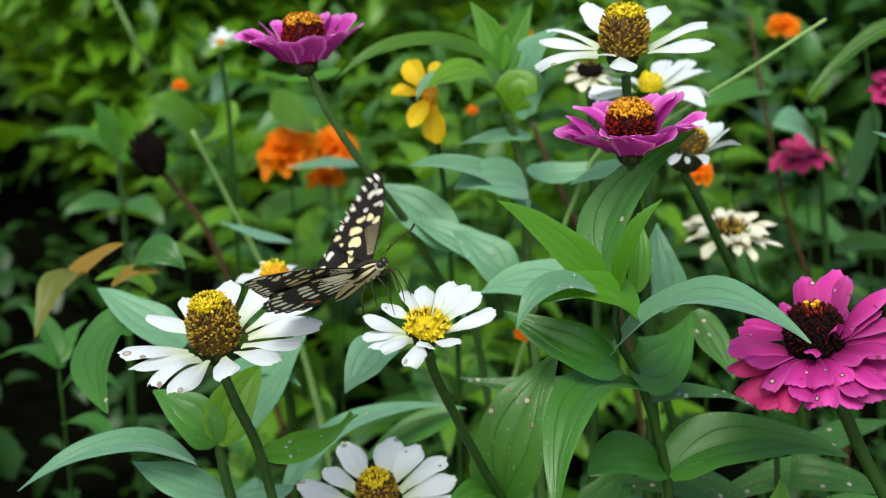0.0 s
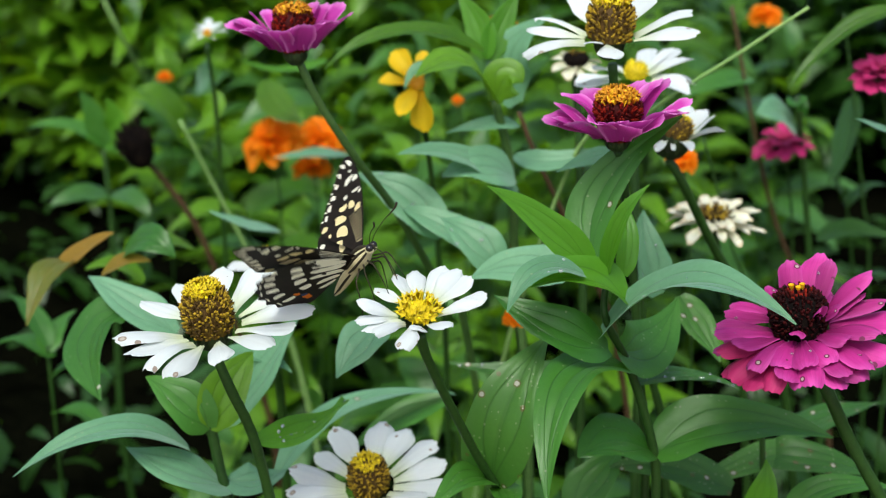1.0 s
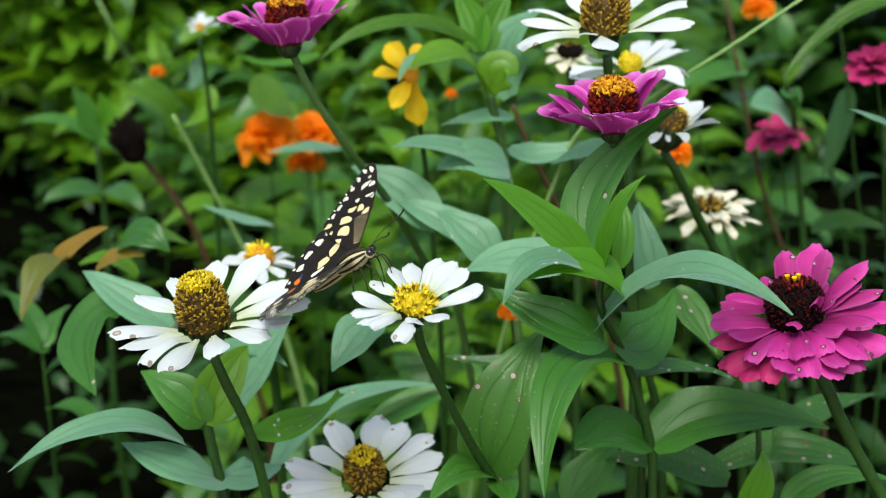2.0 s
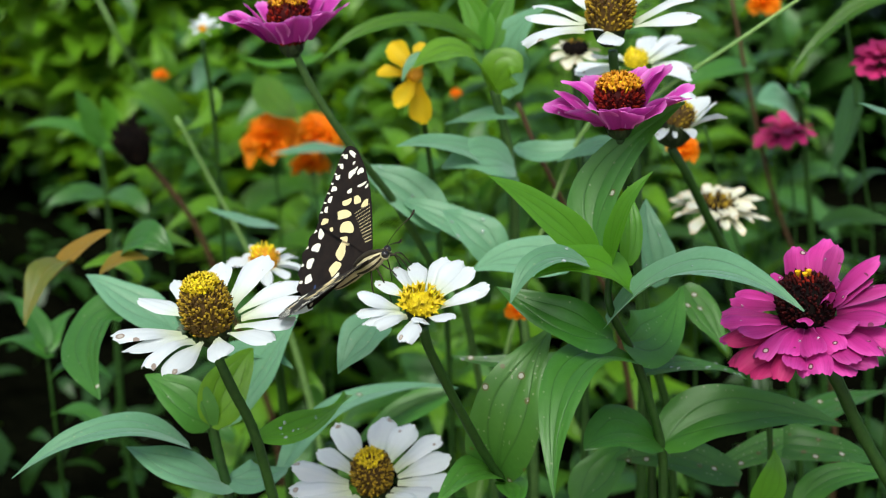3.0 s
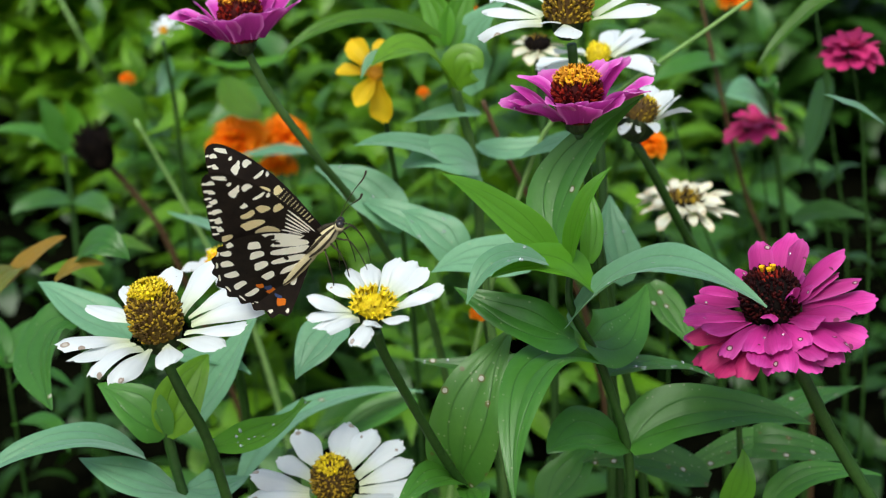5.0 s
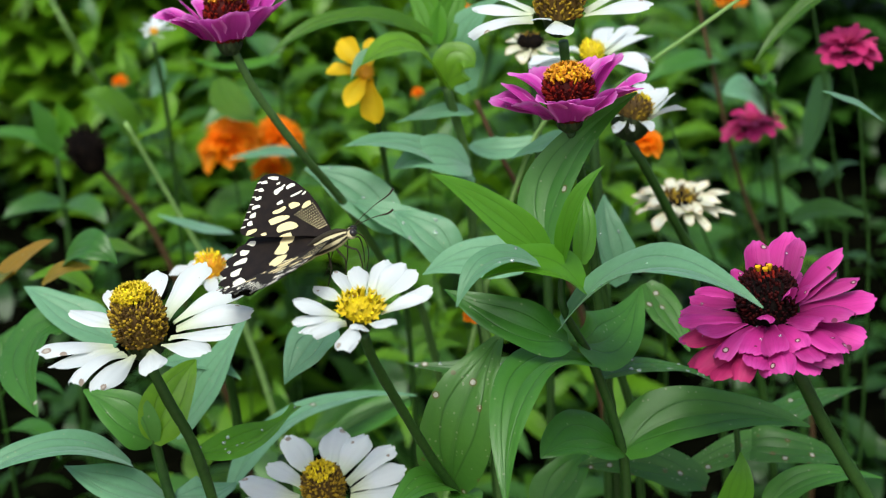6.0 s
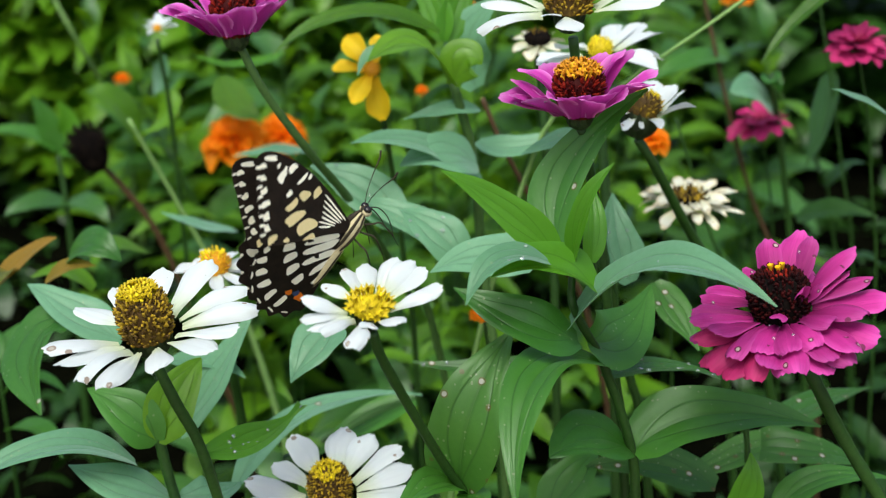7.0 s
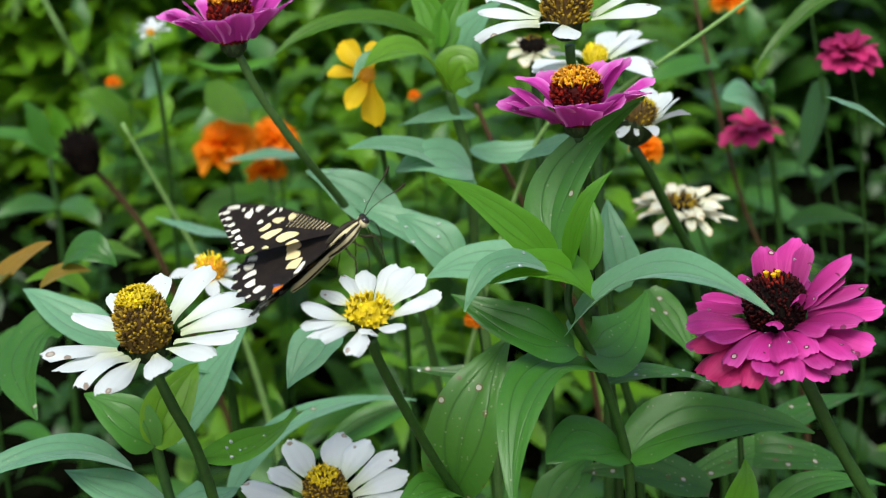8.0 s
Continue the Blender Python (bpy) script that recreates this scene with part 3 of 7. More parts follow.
white_c = thing("zinnia_plant", (-0.0298, 0.4910, 0.0000), "zinnia with a white flower, its petals blemished", "zinnia plant")
stem(white_c, [(-0.0054, 0.4952, 0.0000), (-0.0104, 0.4852, 0.2104), (-0.0197, 0.4874, 0.3332), (-0.0274, 0.4892, 0.3826), (-0.0306, 0.4900, 0.4032)], 0.0030, 0.0026, STEM)
head_c = flower_head(white_c, (-0.0309, 0.4873, 0.4178), (-0.065, -0.343, 0.937), "white flower with blemished petals", "flower_head")
petals(head_c, [(178, 17, 0.0283, 0.28), (146, 9, 0.0223, 0.36), (120, 18, 0.0258, 0.40), (85, 10, 0.0256, 0.40), (62, 8, 0.0255, 0.37), (36, 14, 0.0273, 0.36), (14, 10, 0.0273, 0.33), (356, 4, 0.0263, 0.30), (329, 26, 0.0244, 0.34), (189, 7, 0.0282, 0.32), (203, 5, 0.0258, 0.34), (262, 30, 0.0255, 0.33), (286, 28, 0.0255, 0.33), (232, 24, 0.0260, 0.35), (311, 25, 0.0260, 0.33)], WHITE, "ray", 2, 0.0, 0.0070)
disc(head_c, 0.0084, 0.0168, FLORET, CHAFF, split=0.24, count=480, spike=0.15, crown=18, bloom=1.4)
calyx(head_c, 0.0070, 0.0084)

magenta_b = thing("zinnia_plant", (0.0780, 0.5210, 0.0000), "zinnia with a magenta flower and a tall dark red cone", "zinnia plant")
stem(magenta_b, [(0.1000, 0.5192, 0.0000), (0.0950, 0.5092, 0.2546), (0.0878, 0.5101, 0.4133), (0.0817, 0.5109, 0.4629), (0.0750, 0.5117, 0.5184), (0.0683, 0.5030, 0.5502), (0.0641, 0.4903, 0.5668)], 0.0021, 0.0018, STEM)
head_mb = flower_head(magenta_b, (0.0628, 0.4852, 0.5729), (-0.049, -0.000, 0.999), "magenta flower cupped round a dark red cone", "flower_head")
petals(head_mb, [(173, 21, 0.0227, 0.40), (169, 38, 0.0221, 0.40), (147, 46, 0.0212, 0.48), (123, 43, 0.0209, 0.46), (100, 45, 0.0195, 0.46), (78, 50, 0.0190, 0.46), (0, 37, 0.0258, 0.36), (8, 53, 0.0240, 0.40), (22, 62, 0.0225, 0.42), (50, 58, 0.0214, 0.42), (354, 30, 0.0224, 0.42), (190, 30, 0.0205, 0.50), (210, 36, 0.0185, 0.56), (234, 43, 0.0172, 0.60), (256, 46, 0.0164, 0.62), (278, 43, 0.0160, 0.66), (300, 47, 0.0170, 0.60), (320, 42, 0.0182, 0.56), (340, 36, 0.0200, 0.48)], MAGENTA, "bowl", 1, 0.0, 0.0066, 11.0, 2)
disc(head_mb, 0.0094, 0.0190, FLORET_ORANGE, CHAFF_RED, split=0.44, count=520, spike=0.13, crown=70, bloom=1.2, waist=0.72)
calyx(head_mb, 0.0048, 0.0048)

white_top = thing("zinnia_plant", (0.0748, 0.5601, 0.0000), "tall zinnia with a wide white flower and a brown cone", "zinnia plant")
stem(white_top, [(0.1232, 0.5770, 0.0000), (0.1182, 0.5670, 0.2422), (0.1050, 0.5609, 0.3918), (0.0940, 0.5557, 0.4403), (0.0797, 0.5490, 0.5037), (0.0692, 0.5402, 0.5621), (0.0651, 0.5350, 0.5893)], 0.0021, 0.0019, STEM)
head_top = flower_head(white_top, (0.0631, 0.5336, 0.5993), (0.000, -0.000, 1.000), "wide white flower with a yellow-brown cone", "flower_head")
petals(head_top, [(187, -13, 0.0289, 0.28), (160, 0, 0.0288, 0.28), (144, 8, 0.0288, 0.36), (112, 28, 0.0295, 0.35), (87, 25, 0.0293, 0.30), (60, 26, 0.0294, 0.38), (12, 22, 0.0292, 0.33), (341, 12, 0.0300, 0.31), (265, -9, 0.0147, 0.62), (240, 12, 0.0135, 0.50)], WHITE, "ray", 3, 0.0, 0.0067)
disc(head_top, 0.0094, 0.0179, FLORET, CHAFF, split=0.42, count=480, spike=0.14, crown=40, bloom=1.25)
calyx(head_top, 0.0063, 0.0081)

magenta_a = thing("zinnia_plant", (-0.0230, 0.6182, 0.0000), "zinnia with a magenta flower on a long slanting stem", "zinnia plant")
stem(magenta_a, [(0.0353, 0.6883, 0.0000), (0.0303, 0.6783, 0.2503), (0.0101, 0.6500, 0.4144), (-0.0068, 0.6264, 0.4551), (-0.0249, 0.6009, 0.4989), (-0.0408, 0.5718, 0.5335), (-0.0561, 0.5598, 0.5626), (-0.0649, 0.5564, 0.5836)], 0.0021, 0.0018, STEM_MID)
head_ma = flower_head(magenta_a, (-0.0658, 0.5555, 0.5867), (-0.050, 0.069, 0.996), "magenta flower with a dark red cone and yellow crown", "flower_head")
petals(head_ma, [(187, 29, 0.0240, 0.38), (182, 40, 0.0226, 0.40), (165, 56, 0.0211, 0.48), (133, 54, 0.0190, 0.48), (100, 56, 0.0190, 0.48), (70, 60, 0.0208, 0.52), (41, 60, 0.0211, 0.48), (13, 56, 0.0240, 0.40), (6, 42, 0.0240, 0.38), (206, 36, 0.0190, 0.56), (230, 42, 0.0174, 0.60), (252, 48, 0.0165, 0.62), (275, 53, 0.0165, 0.62), (297, 56, 0.0168, 0.60), (318, 50, 0.0174, 0.56), (341, 44, 0.0190, 0.48)], MAGENTA, "bowl", 2, 0.0, 0.0076, 11.0, 2)
disc(head_ma, 0.0094, 0.0195, FLORET_ORANGE, CHAFF_RED, split=0.42, count=400, spike=0.13, crown=50, bloom=1.2, waist=0.72)
calyx(head_ma, 0.0052, 0.0058)

pink_double = thing("zinnia_plant", (0.1694, 0.4467, 0.0000), "zinnia with a full double pink flower", "zinnia plant")
stem(pink_double, [(0.2331, 0.4586, 0.0000), (0.2281, 0.4486, 0.2417), (0.1966, 0.4480, 0.3969), (0.1705, 0.4475, 0.4395), (0.1545, 0.4472, 0.4655), (0.1432, 0.4450, 0.4868), (0.1368, 0.4466, 0.4987)], 0.0024, 0.0024, STEM)
head_p = flower_head(pink_double, (0.1287, 0.4453, 0.5140), (-0.188, -0.060, 0.980), "double pink flower with a dark red middle")
petals(head_p, [(248, 0, 0.0256, 0.35), (265, -5, 0.0256, 0.34), (255, -9, 0.0240, 0.30), (150, -14, 0.0250, 0.30), (172, -10, 0.0255, 0.34), (282, -14, 0.0258, 0.38), (300, -12, 0.0262, 0.38), (324, -6, 0.0270, 0.40), (60, 4, 0.0250, 0.34), (100, -2, 0.0245, 0.34)], PINK, "plume", 0, -0.0020, 0.0069, 9.0, 2)
petals(head_p, [(195, 5, 0.0256, 0.29), (193, -20, 0.0259, 0.27), (222, -15, 0.0274, 0.36), (208, -12, 0.0262, 0.36), (236, -12, 0.0255, 0.36)], CRIMSON, "plume", 2, -0.0020, 0.0069, 9.0, 2)
petals(head_p, [(190, 14, 0.0258, 0.24), (203, 12, 0.0225, 0.39), (222, -2, 0.0240, 0.38), (243, 3, 0.0207, 0.41), (302, 17, 0.0177, 0.46), (307, -8, 0.0273, 0.41), (286, -8, 0.0256, 0.36), (279, -1, 0.0191, 0.47), (326, 10, 0.0240, 0.40), (262, 4, 0.0215, 0.40), (172, 8, 0.0235, 0.34)], PINK, "plume", 1, 0.0, 0.0069, 9.0, 3)
petals(head_p, [(87, 40, 0.0236, 0.38), (62, 39, 0.0268, 0.39), (44, 44, 0.0239, 0.28), (6, 40, 0.0273, 0.31), (104, 17, 0.0193, 0.27), (113, 9, 0.0208, 0.26), (358, 17, 0.0258, 0.27), (346, 1, 0.0291, 0.39), (359, 29, 0.0204, 0.28), (128, -1, 0.0256, 0.26), (138, -3, 0.0256, 0.26)], PINK, "plume", 2, 0.0012, 0.0069, 8.0, 2)
petals(head_p, [(257, 25, 0.0114, 0.45), (300, 62, 0.0140, 0.36), (330, 48, 0.0130, 0.40)], PINK, "plume", 3, 0.0030, 0.0069, 8.0)
disc(head_p, 0.0104, 0.0170, CHAFF_RED, CHAFF_DARK, split=0.16, count=520, spike=0.10, core_mat=DARK_SEED)
for x, y, z in ((0.0004, -0.0012, 0.0176), (0.0022, 0.0008, 0.0174), (-0.0016, 0.0012, 0.0175)):
    bm = bmesh.new()
    bmesh.ops.create_cone(bm, segments=7, radius1=0.0004, radius2=0.0011, depth=0.0022)
    part("floret", bm, FLORET_ORANGE, head_p, "open golden floret").location = (x, y, z)
calyx(head_p, 0.0102, 0.0081)

white_side = thing("zinnia_plant", (0.1411, 0.6079, 0.0000), "zinnia with a white flower turned half away", "zinnia plant")
stem(white_side, [(0.2053, 0.6492, 0.0000), (0.2003, 0.6392, 0.2518), (0.1695, 0.6210, 0.4176), (0.1439, 0.6059, 0.4578), (0.1263, 0.5955, 0.4854), (0.1064, 0.5780, 0.5222), (0.0978, 0.5749, 0.5359)], 0.0024, 0.0020, STEM)
head_ws = flower_head(white_side, (0.0990, 0.5767, 0.5457), (0.302, 0.156, 0.940), "white flower seen from its side", "flower_head")
for k, (turn, lift, length) in enumerate([(351, 46, 0.0182), (3, 61, 0.0182), (33, 70, 0.0182), (57, 43, 0.0182), (288, 4, 0.0127), (267, -35, 0.0073), (240, -35, 0.0109), (222, -2, 0.0109), (75, 67, 0.0182), (114, 19, 0.0127)]):
    ray_petal(head_ws, turn, lift, length, WHITE, "broad", k + 7, (k * 37 % 5 - 2) * 5.0, ring=0.0055)
disc(head_ws, 0.0075, 0.0112, FLORET, CHAFF, split=0.4, count=120, spike=0.15)
calyx(head_ws, 0.0085, 0.0099)

white_back = thing("zinnia_plant", (0.0892, 0.6264, 0.0000), "zinnia with a white flower behind the magenta one", "zinnia plant")
stem(white_back, [(0.1051, 0.6044, 0.0000), (0.1001, 0.5944, 0.2657), (0.0956, 0.6062, 0.4343), (0.0919, 0.6161, 0.4832), (0.0878, 0.6270, 0.5367), (0.0877, 0.6297, 0.5567)], 0.0027, 0.0022, STEM)
head_wb = flower_head(white_back, (0.0870, 0.6255, 0.5597), (0.049, -0.000, 0.999), "white flower with a yellow crown, half hidden", "flower_head")
for k, (turn, lift, length) in enumerate([(195, -5, 0.0252), (201, 4, 0.0252), (123, 1, 0.0252), (57, 25, 0.0252), (42, 25, 0.0277), (9, 31, 0.0252), (12, 4, 0.0252), (315, 10, 0.0252), (69, 22, 0.0252), (51, 16, 0.0252)]):
    ray_petal(head_wb, turn, lift, length, WHITE, "broad", k + 8, (k * 37 % 5 - 2) * 5.0, ring=0.0053)
disc(head_wb, 0.0056, 0.0080, FLORET, FLORET, split=0.6, count=120, spike=0.15)

white_old_top = thing("zinnia_plant", (0.0656, 0.6644, 0.0000), "zinnia with a fading cream flower", "zinnia plant")
stem(white_old_top, [(0.0797, 0.6406, 0.0000), (0.0747, 0.6306, 0.2578), (0.0713, 0.6431, 0.4200), (0.0685, 0.6535, 0.4688), (0.0652, 0.6656, 0.5254), (0.0627, 0.6709, 0.5518)], 0.0025, 0.0020, STEM)
head_wo = flower_head(white_old_top, (0.0623, 0.6670, 0.5557), (0.000, -0.052, 0.999), "fading cream flower with a brown middle", "flower_head")
for k, (turn, lift, length) in enumerate([(141, 4, 0.0155), (219, 4, 0.0155), (249, -5, 0.0155), (276, -8, 0.0155), (309, 4, 0.0155), (30, 4, 0.0155), (63, 13, 0.0155), (108, 10, 0.0155)]):
    ray_petal(head_wo, turn, lift, length, CREAM, "broad", k + 9, (k * 37 % 5 - 2) * 5.0, ring=0.0000)
disc(head_wo, 0.0068, 0.0062, CHAFF, DARK_SEED, split=0.3, count=80)

white_old = thing("zinnia_plant", (0.1450, 0.6632, 0.0000), "zinnia with a withered cream flower and a brown middle", "zinnia plant")
stem(white_old, [(0.1872, 0.6899, 0.0000), (0.1822, 0.6799, 0.2272), (0.1663, 0.6709, 0.3655), (0.1531, 0.6634, 0.4132), (0.1424, 0.6573, 0.4516), (0.1375, 0.6551, 0.4728)], 0.0025, 0.0020, STEM)
head_old = flower_head(white_old, (0.1355, 0.6474, 0.4803), (0.000, -0.087, 0.996), "withered cream flower with browned petal tips", "flower_head")
for k, (turn, lift, length) in enumerate([(-4, -9, 0.0143), (21, 11, 0.0189), (46, -4, 0.0177), (61, 16, 0.0166), (86, 1, 0.0154), (102, 21, 0.0143), (127, 6, 0.0189), (152, -9, 0.0177), (167, 11, 0.0166), (192, -4, 0.0154), (208, 16, 0.0143), (233, 1, 0.0189), (258, 21, 0.0177), (273, 6, 0.0166), (298, -9, 0.0154), (314, 11, 0.0143), (339, -4, 0.0189)]):
    ray_petal(head_old, turn, lift, length * 1.08, CREAM, "slim2", k + 4, (k * 37 % 5 - 2) * 5.0, ring=0.0069)
ring_of_petals(head_old, 17, 0.0205, 16, CREAM, "slim2", 77, 0.0010, 9.0)
disc(head_old, 0.0097, 0.0051, CHAFF, DARK_SEED, split=0.5, count=160, spike=0.2)

star = thing("zinnia_plant", (0.0868, 0.4708, 0.0000), "bushy young zinnia shoot with bright folded leaves", "zinnia plant")
stem(star, [(0.1038, 0.4835, 0.0000), (0.0988, 0.4735, 0.2293), (0.0924, 0.4720, 0.3673), (0.0871, 0.4708, 0.4170), (0.0838, 0.4700, 0.4471), (0.0720, 0.4657, 0.4844), (0.0607, 0.4571, 0.5086), (0.0584, 0.4575, 0.5175), (0.0594, 0.4595, 0.5279)], 0.0026, 0.0012, STEM)
leaf(star, (0.0834, 0.4701, 0.4473), (0.0660, 0.4560, 0.4600), (0.0505, 0.4420, 0.4610), 0.0262, LEAF, (0.00, -0.40, 0.92), 0.30, belly=0.75)
leaf(star, (0.0843, 0.4697, 0.4463), (0.1132, 0.4740, 0.4594), (0.1561, 0.4755, 0.4527), 0.0262, LEAF, (0.00, -0.40, 0.92), 0.35)
leaf(star, (0.0713, 0.4616, 0.4877), (0.0434, 0.4326, 0.4960), (0.0358, 0.3948, 0.4692), 0.0211, LEAF, (-0.33, -0.37, 0.87), 0.30)
dew(leaf(star, (0.0734, 0.4730, 0.4758), (0.0994, 0.4923, 0.4702), (0.1225, 0.4993, 0.4609), 0.0132, LEAF_SPOTTED, (0.00, -0.03, 1.00), 0.30), 12, 0.00085)
dew(leaf(star, (0.0586, 0.4559, 0.5057), (0.0849, 0.4331, 0.5373), (0.1158, 0.4051, 0.5347), 0.0226, LEAF_SHEEN, (0.10, -0.32, 0.94), 0.42), 3, 0.00085)
leaf(star, (0.0609, 0.4558, 0.5000), (0.0402, 0.4494, 0.5110), (0.0174, 0.4584, 0.5198), 0.0195, LEAF, (0.00, -0.61, 0.79), 0.30)
leaf(star, (0.0667, 0.4551, 0.5197), (0.0486, 0.4490, 0.5312), (0.0297, 0.4367, 0.5328), 0.0202, LEAF_YOUNG, (0.05, -0.32, 0.94), 0.60)
# upper face of the folded leaf's tip, sky sheen in its colour
dew(leaf(star, (0.0495, 0.4486, 0.5329), (0.0322, 0.4379, 0.5386), (0.0209, 0.4251, 0.5281), 0.0130, LEAF_SHEEN, (-0.20, -0.32, 0.93), 0.30), 3, 0.00085)
leaf(star, (0.0545, 0.4601, 0.5294), (0.0344, 0.4544, 0.5501), (0.0136, 0.4499, 0.5656), 0.0137, LEAF_YOUNG, (-0.41, -0.52, 0.76), 0.35)
leaf(star, (0.0590, 0.4595, 0.5279), (0.0619, 0.4547, 0.5506), (0.0716, 0.4553, 0.5655), 0.0084, LEAF_YOUNG, (-0.61, -0.63, 0.48), 0.50)
leaf(star, (0.0552, 0.4722, 0.5272), (0.0593, 0.4880, 0.5530), (0.0862, 0.4839, 0.5828), 0.0203, LEAF, (-0.50, -0.76, 0.41), 0.30)
leaf(star, (0.0661, 0.4660, 0.5252), (0.0672, 0.4714, 0.5388), (0.0668, 0.4817, 0.5507), 0.0094, LEAF_YOUNG, (0.31, -0.84, 0.45), 0.30)
leaf(star, (0.0647, 0.4603, 0.4978), (0.0804, 0.4791, 0.4911), (0.0939, 0.5041, 0.4994), 0.0242, LEAF, (0.00, -0.76, 0.65), 0.25)
leaf(star, (0.1034, 0.5503, 0.4805), (0.1110, 0.5361, 0.4720), (0.1180, 0.5215, 0.4624), 0.0161, LEAF_SPOTTED, (0.20, -0.68, 0.70), 0.20)
dew(leaf(star, (0.0935, 0.5503, 0.4805), (0.0885, 0.5573, 0.4978), (0.0873, 0.5693, 0.5141), 0.0199, LEAF_SHEEN, (0.10, -0.61, 0.79), 0.20), 8, 0.00085)
dew(leaf(star, (0.0629, 0.5026, 0.4691), (0.0324, 0.5149, 0.4595), (0.0014, 0.5206, 0.4602), 0.0100, LEAF_SPOTTED, (0.00, -0.52, 0.86), 0.30, label="drying leaf with white blotches"), 14, 0.00085)

left_shoot = thing("zinnia_plant", (-0.0891, 0.4793, 0.0000), "leafy zinnia shoot under the large white flower", "zinnia plant")
stem(left_shoot, [(-0.0599, 0.4703, 0.0000), (-0.0649, 0.4603, 0.2263), (-0.0778, 0.4707, 0.3634), (-0.0887, 0.4793, 0.4114), (-0.0941, 0.4837, 0.4355), (-0.0966, 0.4853, 0.4529)], 0.0024, 0.0022, STEM)
leaf(left_shoot, (-0.1046, 0.4797, 0.4392), (-0.1327, 0.4647, 0.4555), (-0.1668, 0.4490, 0.4431), 0.0171, LEAF_SHEEN, (0.00, -0.15, 0.99), 0.30)
leaf(left_shoot, (-0.0891, 0.4826, 0.4196), (-0.1071, 0.4720, 0.4333), (-0.1290, 0.4754, 0.4417), 0.0226, LEAF_SHEEN, (-0.10, -0.26, 0.96), 0.20)
leaf(left_shoot, (-0.0903, 0.4837, 0.4222), (-0.0775, 0.4837, 0.4222), (-0.0671, 0.4941, 0.4213), 0.0186, LEAF_SHEEN, (-0.10, -0.26, 0.96), 0.20)
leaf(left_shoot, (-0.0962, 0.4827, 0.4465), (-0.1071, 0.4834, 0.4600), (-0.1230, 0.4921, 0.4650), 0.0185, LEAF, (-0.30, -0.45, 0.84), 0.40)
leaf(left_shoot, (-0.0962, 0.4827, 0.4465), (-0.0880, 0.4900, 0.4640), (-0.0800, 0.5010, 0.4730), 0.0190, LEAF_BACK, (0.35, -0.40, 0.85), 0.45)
leaf(left_shoot, (-0.1005, 0.5392, 0.4528), (-0.0824, 0.5347, 0.4550), (-0.0673, 0.5256, 0.4512), 0.0118, LEAF_SHEEN, (0.00, -0.26, 0.97), 0.20)
leaf(left_shoot, (-0.0967, 0.5280, 0.4251), (-0.0804, 0.5274, 0.4505), (-0.0641, 0.5375, 0.4754), 0.0208, LEAF_SHEEN, (-0.49, -0.58, 0.65), 0.25)
leaf(left_shoot, (-0.1204, 0.5424, 0.4609), (-0.1415, 0.5476, 0.4736), (-0.1628, 0.5609, 0.4800), 0.0194, LEAF_SHEEN, (0.00, -0.39, 0.92), 0.20)
leaf(left_shoot, (-0.1400, 0.5480, 0.4720), (-0.1560, 0.5340, 0.4620), (-0.1449, 0.5000, 0.4496), 0.0300, LEAF, (-0.55, -0.45, 0.70), 0.25, belly=0.7)
leaf(left_shoot, (-0.1606, 0.6200, 0.4683), (-0.1440, 0.6050, 0.4802), (-0.1315, 0.6000, 0.4735), 0.0200, LEAF, (0.0, -0.55, 0.83), 0.25)
leaf(left_shoot, (-0.1702, 0.6100, 0.4590), (-0.1572, 0.6050, 0.4685), (-0.1432, 0.6000, 0.4715), 0.0110, LEAF_OLD, (0.0, -0.40, 0.90), 0.40, label="yellowing leaf")
leaf(left_shoot, (-0.1899, 0.6274, 0.4577), (-0.1967, 0.6069, 0.4603), (-0.2026, 0.5884, 0.4413), 0.0180, LEAF_OLD, (-0.20, -0.51, 0.84), 0.30, label="yellowing leaf")
leaf(left_shoot, (-0.2012, 0.6243, 0.4499), (-0.1816, 0.6208, 0.4680), (-0.1638, 0.6149, 0.4801), 0.0125, LEAF_OLD, (-0.20, -0.51, 0.84), 0.30, label="yellowing leaf")

centre_low = thing("zinnia_plant", (-0.0576, 0.5307, 0.0000), "low zinnia shoot with long arching leaves", "zinnia plant")
stem(centre_low, [(-0.0403, 0.5441, 0.0000), (-0.0453, 0.5341, 0.1939), (-0.0487, 0.5383, 0.3028), (-0.0515, 0.5418, 0.3526), (-0.0533, 0.5441, 0.3850), (-0.0537, 0.5413, 0.4046)], 0.0030, 0.0025, STEM)
leaf(centre_low, (-0.0731, 0.5196, 0.4044), (-0.0441, 0.5576, 0.4184), (0.0044, 0.5864, 0.4096), 0.0162, LEAF_SHEEN, (-0.20, -0.14, 0.97), 0.30)
dew(leaf(centre_low, (-0.0415, 0.4965, 0.4541), (-0.0558, 0.4654, 0.4571), (-0.0751, 0.4506, 0.4604), 0.0128, LEAF_YOUNG, (0.00, -0.62, 0.79), 0.55, belly=1.5, label="leaf with a torn brown end and water drops"), 14, 0.0008)
leaf(centre_low, (-0.0276, 0.5084, 0.4835), (-0.0362, 0.4959, 0.4793), (-0.0443, 0.4864, 0.4691), 0.0194, LEAF_SHEEN, (-0.20, -0.60, 0.78), 0.20)
leaf(centre_low, (0.0016, 0.5854, 0.4071), (-0.0230, 0.5818, 0.3982), (-0.0449, 0.5762, 0.3842), 0.0164, LEAF, (0.00, -0.39, 0.92), 0.30)

